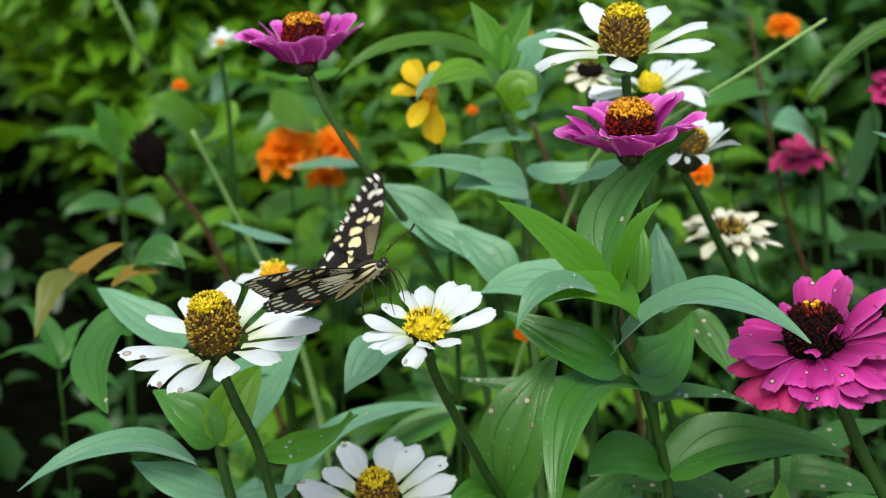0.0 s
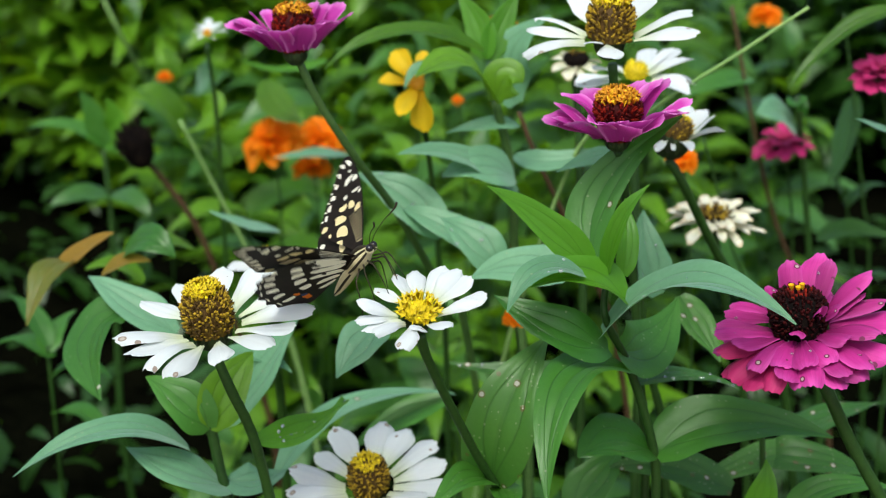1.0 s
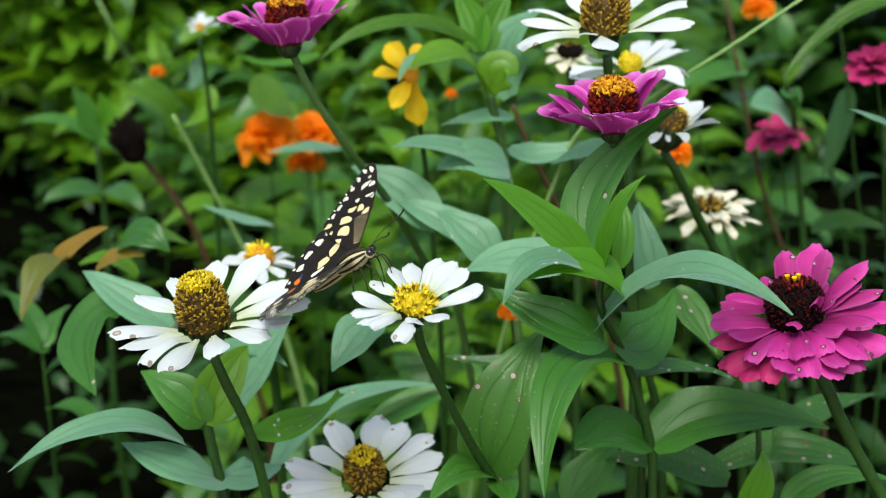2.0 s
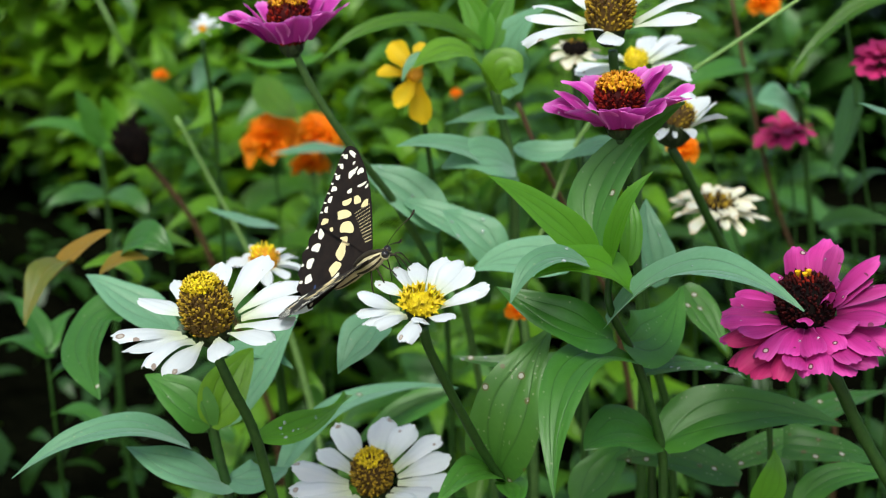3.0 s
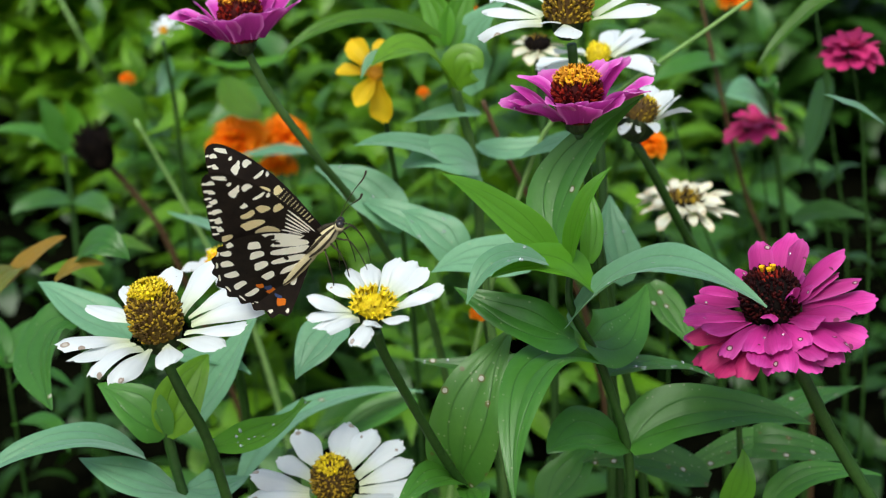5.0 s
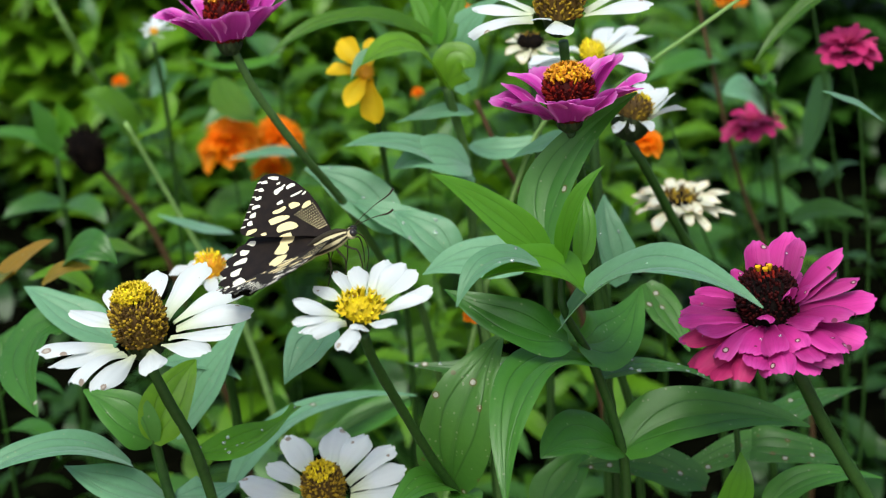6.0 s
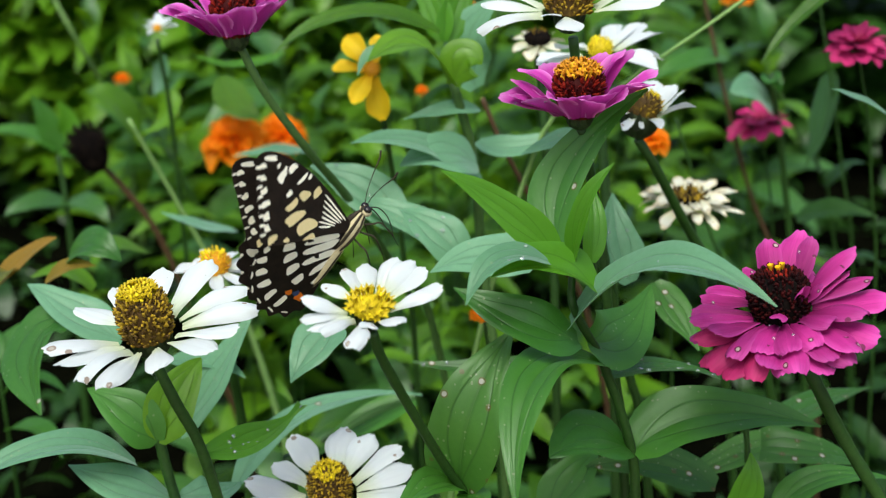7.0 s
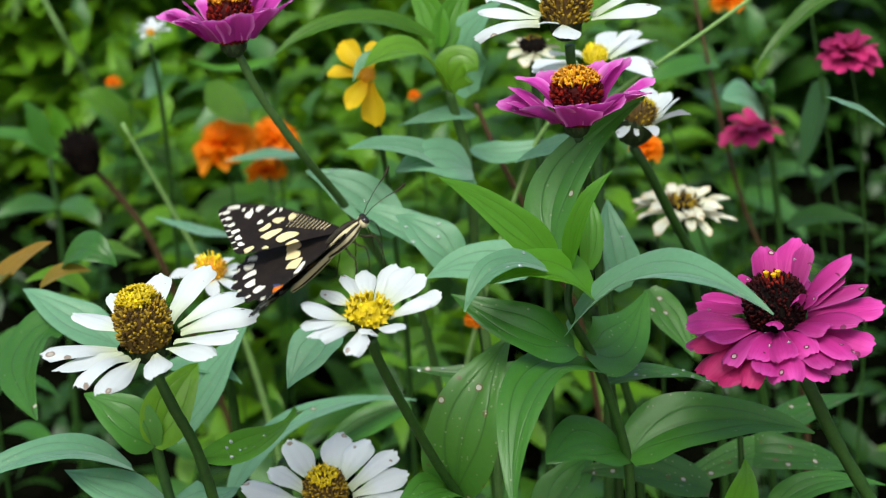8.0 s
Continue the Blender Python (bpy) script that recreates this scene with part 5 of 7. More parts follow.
# colour darkened for shade on this hanging blade
leaf(right_shoot, (0.2799, 0.9237, 0.4704), (0.2692, 0.8831, 0.4500), (0.2507, 0.8525, 0.4275), 0.0252, LEAF_SHADED, (-0.83, -0.25, 0.49), 0.25)
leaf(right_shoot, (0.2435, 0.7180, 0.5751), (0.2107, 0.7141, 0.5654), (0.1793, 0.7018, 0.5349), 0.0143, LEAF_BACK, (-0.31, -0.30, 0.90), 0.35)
leaf(right_shoot, (0.2122, 0.5947, 0.5368), (0.1962, 0.5879, 0.5468), (0.1793, 0.5804, 0.5550), 0.0106, LEAF_SHEEN, (0.00, -0.26, 0.97), 0.30)
# again shade is put into the blade's colour
leaf(right_shoot, (0.2447, 0.8402, 0.3970), (0.2611, 0.8236, 0.4093), (0.2837, 0.8029, 0.4114), 0.0190, LEAF_SHADED, (0.00, -0.52, 0.86), 0.20)
leaf(right_shoot, (0.1999, 0.8793, 0.4939), (0.1736, 0.8591, 0.4972), (0.1464, 0.8446, 0.4880), 0.0182, LEAF, (0.00, -0.39, 0.92), 0.20)

left_back = thing("zinnia_plant", (-0.2845, 1.0132, 0.0000), "zinnia shoot with light green leaves in the bed", "zinnia plant")
stem(left_back, [(-0.2713, 1.0256, 0.0000), (-0.2763, 1.0156, 0.1465), (-0.2760, 1.0206, 0.2166), (-0.2757, 1.0247, 0.2664), (-0.2754, 1.0303, 0.3337), (-0.2796, 1.0396, 0.3833)], 0.0030, 0.0020, STEM)
leaf(left_back, (-0.2796, 1.0409, 0.3867), (-0.3062, 1.0374, 0.4047), (-0.3366, 1.0261, 0.4035), 0.0188, LEAF, (0.00, -0.26, 0.97), 0.20)
leaf(left_back, (-0.2796, 1.0404, 0.3854), (-0.2838, 1.0393, 0.4092), (-0.2945, 1.0379, 0.4327), 0.0201, LEAF, (0.00, -0.76, 0.65), 0.20)
leaf(left_back, (-0.2783, 1.0404, 0.3854), (-0.2681, 1.0384, 0.4071), (-0.2745, 1.0363, 0.4285), 0.0188, LEAF_YOUNG, (0.00, -0.76, 0.65), 0.20)
leaf(left_back, (-0.2783, 1.0404, 0.3854), (-0.2614, 1.0309, 0.3885), (-0.2523, 1.0155, 0.3771), 0.0170, LEAF, (0.00, -0.52, 0.86), 0.20)
leaf(left_back, (-0.2754, 1.0354, 0.3464), (-0.2972, 1.0166, 0.3532), (-0.3166, 1.0031, 0.3463), 0.0224, LEAF_TEAL, (0.00, -0.39, 0.92), 0.20)
leaf(left_back, (-0.2754, 1.0354, 0.3464), (-0.2524, 1.0158, 0.3511), (-0.2368, 1.0014, 0.3422), 0.0201, LEAF_TEAL, (0.00, -0.39, 0.92), 0.20)
leaf(left_back, (-0.2004, 0.9768, 0.4147), (-0.2163, 0.9680, 0.4465), (-0.2358, 0.9708, 0.4534), 0.0332, LEAF_BACK, (0.21, -0.31, 0.93), 0.25)
leaf(left_back, (-0.2004, 0.9768, 0.4147), (-0.1799, 0.9646, 0.4380), (-0.1716, 0.9708, 0.4534), 0.0373, LEAF_BACK, (0.21, -0.31, 0.93), 0.25)
leaf(left_back, (-0.0882, 0.9311, 0.4886), (-0.1172, 0.9086, 0.4863), (-0.1464, 0.9017, 0.4959), 0.0131, LEAF_YOUNG, (0.00, -0.17, 0.98), 0.20)
leaf(left_back, (-0.2070, 1.0679, 0.4267), (-0.1965, 1.0535, 0.4445), (-0.1925, 1.0487, 0.4594), 0.0179, LEAF_SHEEN, (0.00, -0.76, 0.65), 0.20)
leaf(left_back, (-0.1384, 0.9739, 0.4611), (-0.1235, 0.9468, 0.4474), (-0.1061, 0.9342, 0.4427), 0.0244, LEAF_BACK, (0.00, -0.63, 0.78), 0.20)
leaf(left_back, (-0.0747, 0.9347, 0.4173), (-0.0971, 0.9159, 0.4242), (-0.1236, 0.9049, 0.4236), 0.0135, LEAF_SHEEN, (0.00, -0.32, 0.95), 0.20)
leaf(left_back, (-0.1008, 0.7462, 0.4314), (-0.1177, 0.7288, 0.4416), (-0.1369, 0.7222, 0.4520), 0.0129, LEAF_SHEEN, (0.00, -0.26, 0.97), 0.20)
leaf(left_back, (-0.1505, 0.7419, 0.4206), (-0.1662, 0.7251, 0.4326), (-0.1816, 0.7150, 0.4342), 0.0178, LEAF_BACK, (0.00, -0.26, 0.97), 0.20)
leaf(left_back, (-0.1691, 0.6885, 0.4220), (-0.1822, 0.6828, 0.4345), (-0.1963, 0.6724, 0.4356), 0.0153, LEAF_BACK, (0.00, -0.26, 0.97), 0.20)
leaf(left_back, (-0.0503, 0.6110, 0.4705), (-0.0603, 0.5997, 0.4693), (-0.0700, 0.5855, 0.4608), 0.0135, LEAF_BACK, (0.00, -0.26, 0.97), 0.20)

left_low = thing("zinnia_plant", (-0.2400, 0.7021, 0.0000), "low zinnia leaves in the shade of the bed", "zinnia plant")
stem(left_low, [(-0.2384, 0.7505, 0.0000), (-0.2434, 0.7405, 0.1683), (-0.2393, 0.7277, 0.2573), (-0.2358, 0.7171, 0.3060), (-0.2334, 0.7096, 0.3407), (-0.2338, 0.7105, 0.3697)], 0.0014, 0.0010, STEM)
leaf(left_low, (-0.2321, 0.7081, 0.3637), (-0.2533, 0.7208, 0.3684), (-0.2833, 0.7260, 0.3546), 0.0199, LEAF, (0.00, 0.18, 0.98), 0.30)
leaf(left_low, (-0.2341, 0.7121, 0.3468), (-0.2168, 0.7158, 0.3561), (-0.1969, 0.7121, 0.3468), 0.0182, LEAF, (0.00, 0.18, 0.98), 0.30)
leaf(left_low, (-0.2318, 0.7046, 0.3284), (-0.2108, 0.6958, 0.3333), (-0.1953, 0.6809, 0.3232), 0.0196, LEAF, (0.00, 0.18, 0.98), 0.30)
leaf(left_low, (-0.2331, 0.7093, 0.3667), (-0.2318, 0.7232, 0.3745), (-0.2229, 0.7367, 0.3811), 0.0166, LEAF, (0.00, 0.18, 0.98), 0.30)
leaf(left_low, (-0.2331, 0.7105, 0.3697), (-0.2467, 0.7270, 0.3837), (-0.2632, 0.7398, 0.3889), 0.0153, LEAF, (0.00, 0.18, 0.98), 0.30)

# the leaf colour holds the shade that these blades stand in
right_dim = thing("zinnia_plant", (0.2967, 0.9304, 0.0000), "zinnia leaves at the edge of the bed, shade put into their colour", "zinnia plant")
stem(right_dim, [(0.3353, 0.9496, 0.0000), (0.3303, 0.9396, 0.1688), (0.3176, 0.9361, 0.2582), (0.3069, 0.9332, 0.3069), (0.2967, 0.9304, 0.3535), (0.2867, 0.9255, 0.3947)], 0.0014, 0.0010, STEM)
leaf(right_dim, (0.2876, 0.9232, 0.3890), (0.3030, 0.9286, 0.4022), (0.3213, 0.9286, 0.4022), 0.0187, LEAF_SHADED, (0.00, 0.18, 0.98), 0.30)
leaf(right_dim, (0.2867, 0.9248, 0.3928), (0.2766, 0.9316, 0.4097), (0.2786, 0.9392, 0.4286), 0.0162, LEAF_SHADED, (0.00, 0.18, 0.98), 0.30)
leaf(right_dim, (0.3018, 0.9319, 0.3304), (0.2760, 0.9235, 0.3362), (0.2553, 0.9180, 0.3227), 0.0207, LEAF_SHADED, (0.00, 0.18, 0.98), 0.30)
leaf(right_dim, (0.3018, 0.9303, 0.3265), (0.3216, 0.9227, 0.3342), (0.3382, 0.9165, 0.3189), 0.0207, LEAF_SHADED, (0.00, 0.18, 0.98), 0.30)

marigold_i = thing("marigold_plant", (0.0133, 0.9653, 0.0000), "tiny orange marigold among the leaves", "marigold")
stem(marigold_i, [(0.0220, 0.9876, 0.0000), (0.0170, 0.9776, 0.1848), (0.0150, 0.9709, 0.2864), (0.0133, 0.9653, 0.3360), (0.0113, 0.9583, 0.3973), (0.0053, 0.9543, 0.4528)], 0.0009, 0.0007, STEM)
head = flower_head(marigold_i, (0.0045, 0.9502, 0.4557), (0.000, -0.309, 0.951), "tiny orange marigold among the leaves")
ring_of_petals(head, 11, 0.0049, 8, ORANGE, "ruffle", 795, 0.0000)
ring_of_petals(head, 9, 0.0039, 30, ORANGE, "ruffle", 796, 0.0003)
ring_of_petals(head, 7, 0.0027, 52, ORANGE, "ruffle", 797, 0.0006)
calyx(head, 0.0017, 0.0022)


# ---- ground ----
def ground():
    bm = bmesh.new()
    xs = sorted({*[-200, -60, -20, -8, -4], *[i * 0.1 for i in range(-25, 26)], *[4, 8, 20, 60, 200]})
    ys = sorted({*[-200, -60, -20, -8, -3], *[i * 0.1 for i in range(-10, 46)], *[7, 12, 25, 60, 200]})
    grid = [[bm.verts.new((x, y, 0.02 * noise.noise((x * 3, y * 3, 0)) + 0.01 * noise.noise((x * 11, y * 11, 5)) - 0.01)) for x in xs] for y in ys]
    for a, b in zip(grid, grid[1:]):
        for k in range(len(xs) - 1):
            bm.faces.new((a[k], a[k + 1], b[k + 1], b[k]))
    tagged(part("ground", bm, SOIL, None), "near-black soil under the flower bed, deep shade put into its colour", "ground", kind="structure")


ground()


# ---- the bed behind: leafy shoots, thinner at both sides and lower in front ----
def unit_leaf(k, width, droop, fold, mat):
    bm = leaf_sheet((0, 0, 0), (0.5, 0, 0.16 - 0.1 * droop), (1, 0, 0.06 - 0.45 * droop), width, (0, 0, 1), fold, twist=(k % 3 - 1) * 14, n=8, half=2, wavy=0.05, seed=k)
    me = bpy.data.meshes.new("leaf")
    bm.to_mesh(me)
    bm.free()
    me.materials.append(mat)
    for poly in me.polygons:
        poly.use_smooth = True
    return me


BED_LEAVES = [unit_leaf(k, 0.30 + 0.05 * (k % 4), 0.1 + 0.22 * (k % 3), 0.25 + 0.1 * (k % 2), LEAF_BACK if k % 3 else LEAF_TEAL) for k in range(9)]


def bed_shoot(seed, height, nodes):
    """One leafy shoot: a stalk and crossing pairs of leaves, smaller towards the crown."""
    rnd = random.Random(seed)
    e = thing("zinnia_shoot", (0, 0, 0), "leafy green zinnia shoot in the bed behind", "plant", "shoots in the bed")
    lean = Vector((rnd.uniform(-0.25, 0.25), rnd.uniform(-0.25, 0.25), 1))
    line = [Vector((0, 0, -0.02)) + Vector((lean.x * s * s, lean.y * s * s, s)) * height for s in (0, 0.35, 0.7, 1)]
    stem(e, line, 0.0016, 0.0010, STEM)
    for i in range(nodes):
        s = 0.15 + 0.85 * i / (nodes - 1)
        at = Vector((lean.x * s * s, lean.y * s * s, s)) * height
        size = 0.080 * (1.0 - 0.5 * max(0, s - 0.55) / 0.45) * rnd.uniform(0.85, 1.2)
        for side in (0, 180):
            ob = new("leaf", rnd.choice(BED_LEAVES))
            ob.parent = e
            ob.matrix_basis = Matrix.Translation(at) @ pose(0, 0, 0, rnd.uniform(-15, 15), rnd.uniform(-35, 15) - 30 * max(0, s - 0.8) / 0.2, 90 * (i % 2) + side + rnd.uniform(-25, 25) + seed * 40) @ Matrix.Scale(size, 4)
    return e


def bed():
    rnd = random.Random(4)
    kinds = [bed_shoot(k, 0.30 + 0.03 * (k % 4), 8 + k % 3) for k in range(8)]
    spots = []
    y = 1.12
    while y < 2.1:
        half = 0.36 * y + 0.16
        x = -half + rnd.uniform(0, 0.1)
        while x < half:
            # bare, shaded soil shows at both sides of the bed
            bare = x > 0.19 * y and rnd.random() < 0.93 or x < -(0.20 if y < 1.8 else 0.24) * y and rnd.random() < 0.93
            if not bare:
                spots.append((x + rnd.uniform(-0.04, 0.04), y + rnd.uniform(-0.05, 0.05), rnd.uniform(0.85, 1.35)))
            x += 0.08 + 0.02 * y
        y += 0.10
    for x in (-0.19, -0.12, -0.05, 0.03, 0.10, 0.17):
        spots.append((x, 0.86 + rnd.uniform(-0.05, 0.1), rnd.uniform(0.75, 0.95)))
    for i, (x, y, s) in enumerate(spots):
        src = kinds[i % 8]
        m = pose(x, y, 0, 0, 0, rnd.uniform(0, 360))
        if i < 8:
            src.matrix_basis = m @ Matrix.Scale(s, 4)
        else:
            ob = copy_thing(src, m)
            ob.scale = (s, s, s)


bed()


def loose_leaves(name, label, count, seed, place, mat):
    """Growth too dense to count: leaves in one mesh. place gives x, y, z and size."""
    rnd = np.random.RandomState(seed)
    shape = leaf_sheet((0, 0, 0), (0.5, 0, 0.12), (1, 0, -0.12), 0.42, fold=0.25, n=4, half=1)
    layer = shape.loops.layers.uv.active
    shape.verts.index_update()
    pv = np.array([v.co[:] for v in shape.verts])
    pf = [[v.index for v in f.verts] for f in shape.faces]
    uv = np.array([lp[layer].uv[:] for f in shape.faces for lp in f.loops])
    shape.free()
    verts, faces = [], []
    for i in range(count):
        x, y, z, s = place(rnd)
        m = np.array(Euler((rnd.uniform(-0.5, 0.5), rnd.uniform(-0.7, 0.5), rnd.uniform(0, 6.28))).to_matrix()) * s
        faces += [[k + len(verts) for k in q] for q in pf]
        verts += (pv @ m.T + (x, y, z)).tolist()
    me = bpy.data.meshes.new(name)
    me.from_pydata(verts, [], faces)
    me.uv_layers.new(name="UVMap").data.foreach_set("uv", np.tile(uv, (count, 1)).ravel())
    tagged(part(name, me, mat, None), label, "foliage", kind="stuff")


def far_place(rnd):
    y = 1.85 + 3.1 * rnd.uniform() ** 1.6
    x = rnd.uniform(-1, 1) * (0.42 * y + 0.2)
    clump = 0.5 + 0.5 * noise.noise((x * 2.2, y * 2.2, 1.0))
    if x > 0.13 * y + 0.22 * noise.noise((x * 3, y * 3, 7.0)):
        x = -0.9 * x
    if x < -0.26 * y and y < 3.2 and rnd.uniform() < 0.85:
        x *= 0.6
    if -0.26 * y < x < -0.13 * y:
        clump = max(clump, 0.75)
    return x, y, rnd.uniform(0.05, 1) ** 0.7 * (0.30 + 0.30 * clump), rnd.uniform(0.06, 0.13)


def shaded_place(rnd):
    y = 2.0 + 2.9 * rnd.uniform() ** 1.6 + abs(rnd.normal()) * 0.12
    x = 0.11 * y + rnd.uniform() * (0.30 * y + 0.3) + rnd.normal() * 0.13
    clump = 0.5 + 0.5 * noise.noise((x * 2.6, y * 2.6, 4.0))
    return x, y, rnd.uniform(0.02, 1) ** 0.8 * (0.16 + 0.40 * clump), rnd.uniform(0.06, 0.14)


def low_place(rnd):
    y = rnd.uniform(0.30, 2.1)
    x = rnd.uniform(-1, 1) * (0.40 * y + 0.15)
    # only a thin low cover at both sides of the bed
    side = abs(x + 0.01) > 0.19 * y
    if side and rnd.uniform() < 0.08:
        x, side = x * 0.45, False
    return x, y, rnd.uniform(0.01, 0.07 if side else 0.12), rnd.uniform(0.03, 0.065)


def side_place(rnd):
    y = rnd.uniform(0.25, 3.6)
    inner = 0.36 * y + 0.10
    off = rnd.uniform(0, 1) ** 1.2 * (1.85 - inner)
    # low beside the flowers, taller further off
    top = 0.10 + 0.36 * min(1.0, off / 0.7)
    return (inner + off) * (1 if rnd.uniform() < 0.5 else -1), y, 0.02 + rnd.uniform() ** 0.8 * top, rnd.uniform(0.05, 0.11)


# added out of view: carries the bed on sideways and shades its margins
loose_leaves("side_growth", "unseen green growth added at both sides of the bed", 9000, 5, side_place, LEAF_BACK)
loose_leaves("far_growth", "dense green growth at the back of the bed", 9000, 3, far_place, LEAF_BACK)
# shade on the right of the bed is put into this leaf colour
loose_leaves("dark_growth", "dense green growth at one side of the bed, shade put into its colour", 4200, 12, shaded_place, LEAF_SHADED)
# these lie under the plants; their colour is lowered to stand for shade
loose_leaves("low_growth", "low leaves that cover the soil, shade put into their colour", 1500, 8, low_place, LEAF_SHADED)


# ---- the butterfly ----
def wing_material(name, dark, light, glow_through=0.0):
    m, n, l, p = material(name)
    tc = n.new("ShaderNodeTexCoord")
    a = noise_tex(n, l, 2600.0, 2.0, tc.outputs["Object"])
    b = noise_tex(n, l, 260.0, 3.0, tc.outputs["Object"])
    tone = math_node(n, l, "ADD", math_node(n, l, "MULTIPLY", a.outputs[0], 0.45), math_node(n, l, "MULTIPLY", b.outputs[0], 0.55))
    r = ramp(n, [(0.3, dark), (0.7, light)])
    l.new(tone, r.inputs[0])
    l.new(r.outputs[0], p.inputs["Base Color"])
    p.inputs["Roughness"].default_value = 0.62
    p.inputs["Specular IOR Level"].default_value = 0.12
    if glow_through:
        see_through(m, n, l, p, light, glow_through)
    return m


WING_DARK = wing_material("wing_scales_dark", (0.004, 0.003, 0.003), (0.020, 0.013, 0.009))
WING_CREAM = wing_material("wing_scales_cream", (0.73, 0.69, 0.54), (0.85, 0.83, 0.72), 0.14)
# under-side cream: paler by nature, with light through the wing added to the colour
WING_PALE_LIT = wing_material("wing_scales_pale_lit", (0.86, 0.82, 0.66), (0.94, 0.92, 0.80))
WING_YELLOW = wing_material("wing_scales_yellow", (0.70, 0.57, 0.28), (0.82, 0.70, 0.40), 0.14)
WING_ORANGE = wing_material("wing_scales_orange", (0.65, 0.14, 0.01), (0.80, 0.22, 0.02), 0.2)
WING_BLUE = wing_material("wing_scales_blue", (0.02, 0.035, 0.09), (0.05, 0.08, 0.19))
FUR = wing_material("body_fur_pale", (0.38, 0.32, 0.18), (0.60, 0.53, 0.33))
FUR_DARK = wing_material("body_fur_dark", (0.012, 0.010, 0.007), (0.05, 0.04, 0.025))
EYE, _n, _l, _p = material("compound_eye")
_p.inputs["Base Color"].default_value = (0.012, 0.009, 0.008, 1)
_p.inputs["Roughness"].default_value = 0.12
SPAN = 0.0455


from mathutils import geometry


def closed_line(points, n=6):
    p = [Vector((x, y, 0)) for x, y in points]
    k = len(p)
    out = []
    for i in range(k):
        a, b, c, d = p[i - 1], p[i], p[(i + 1) % k], p[(i + 2) % k]
        for j in range(n):
            t = j / n
            out.append(0.5 * (2 * b + (c - a) * t + (2 * a - 5 * b + 4 * c - d) * t * t + (3 * b - a - 3 * c + d) * t ** 3))
    return out


def flat_piece(pieces, outline, slot=0, size=1.0):
    """Notes a patch of scales of the given colour."""
    pieces.append(([p * size for p in outline], slot))


def blob(x, y, ex, ey, seed, n=16, wob=0.17):
    """A roundish spot with half axes ex, ey and a ragged rim."""
    rnd = random.Random(seed)
    ph = [rnd.uniform(0, 6.28) for _ in range(3)]
    out = []
    for i in range(n):
        a = 6.2832 * i / n
        k = 1 + wob * math.sin(2 * a + ph[0]) + wob * 0.7 * math.sin(3 * a + ph[1])
        c, s = math.cos(a), math.sin(a)
        c, s = math.copysign(abs(c) ** 0.65, c), math.copysign(abs(s) ** 0.65, s)
        out.append(Vector((x + k * (c * ex[0] + s * ey[0]), y + k * (c * ex[1] + s * ey[1]), 0)))
    return out


def streak(x0, y0, x1, y1, w, seed, n=14):
    d = Vector((x1 - x0, y1 - y0, 0)) / 2
    s = Vector((-d.y, d.x, 0)).normalized() * w
    return blob((x0 + x1) / 2, (y0 + y1) / 2, (d.x, d.y), (s.x, s.y), seed, n, 0.13)


def blade(name, butterfly, label, veins):
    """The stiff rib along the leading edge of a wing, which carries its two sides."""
    bm = bmesh.new()
    for ends in veins:
        line = smooth_line([Vector((x, y, 0)) * SPAN for x, y in ends], 5)
        t = tube(line, [0.00022 * (1 - 0.75 * k / (len(line) - 1)) for k in range(len(line))], 5)
        me = bpy.data.meshes.new("vein")
        t.to_mesh(me)
        t.free()
        bm.from_mesh(me)
        bpy.data.meshes.remove(me)
    return part(name, bm, WING_DARK, butterfly, label)


def skin(name, wing, outline, pieces, z, label):
    """One side of the wing, cut along the rims of its coloured patches."""
    co, rings = [], []
    for ring, slot in [(outline, 4)] + pieces:
        area = sum(a.x * b.y - b.x * a.y for a, b in zip(ring, ring[1:] + ring[:1]))
        ring = ring if area > 0 else ring[::-1]
        rings.append(list(range(len(co), len(co) + len(ring))))
        co += [Vector((p.x, p.y)) for p in ring]
    vs, es, fs, ov, oe, of = geometry.delaunay_2d_cdt(co, [], rings, 1, 1e-5)
    bm = bmesh.new()
    verts = [bm.verts.new((v.x * SPAN, v.y * SPAN, z)) for v in vs]
    for f, src in zip(fs, of):
        if 0 not in src:
            continue
        face = bm.faces.new([verts[k] for k in f])
        top = max(src)
        face.material_index = 4 if top == 0 else pieces[top - 1][1]
    bmesh.ops.delete(bm, geom=[v for v in bm.verts if not v.link_faces], context="VERTS")
    me = bpy.data.meshes.new(name)
    bm.to_mesh(me)
    bm.free()
    for m in (WING_PALE_LIT if name == "under_side" else WING_CREAM, WING_YELLOW, WING_ORANGE, WING_BLUE, WING_DARK):
        me.materials.append(m)
    return part(name, me, WING_DARK, wing, label)


FORE = closed_line([(0, 0.03), (0.12, 0.08), (0.35, 0.155), (0.62, 0.20), (0.84, 0.19), (0.96, 0.15), (1.0, 0.08), (0.955, -0.01), (0.885, -0.09), (0.82, -0.17),
                    (0.755, -0.25), (0.69, -0.325), (0.625, -0.39), (0.52, -0.365), (0.33, -0.245), (0.15, -0.115), (0.02, -0.035)])
HIND = closed_line([(0, 0.05), (0.12, 0.12), (0.32, 0.17), (0.52, 0.14), (0.60, 0.085), (0.66, 0.06), (0.665, 0.0), (0.71, -0.05), (0.695, -0.12), (0.72, -0.19), (0.685, -0.25),
                    (0.70, -0.33), (0.64, -0.38), (0.635, -0.46), (0.57, -0.485), (0.545, -0.56), (0.47, -0.56), (0.42, -0.62), (0.355, -0.585), (0.29, -0.60), (0.235, -0.52), (0.16, -0.38), (0.08, -0.22), (0.01, -0.06)], 4)
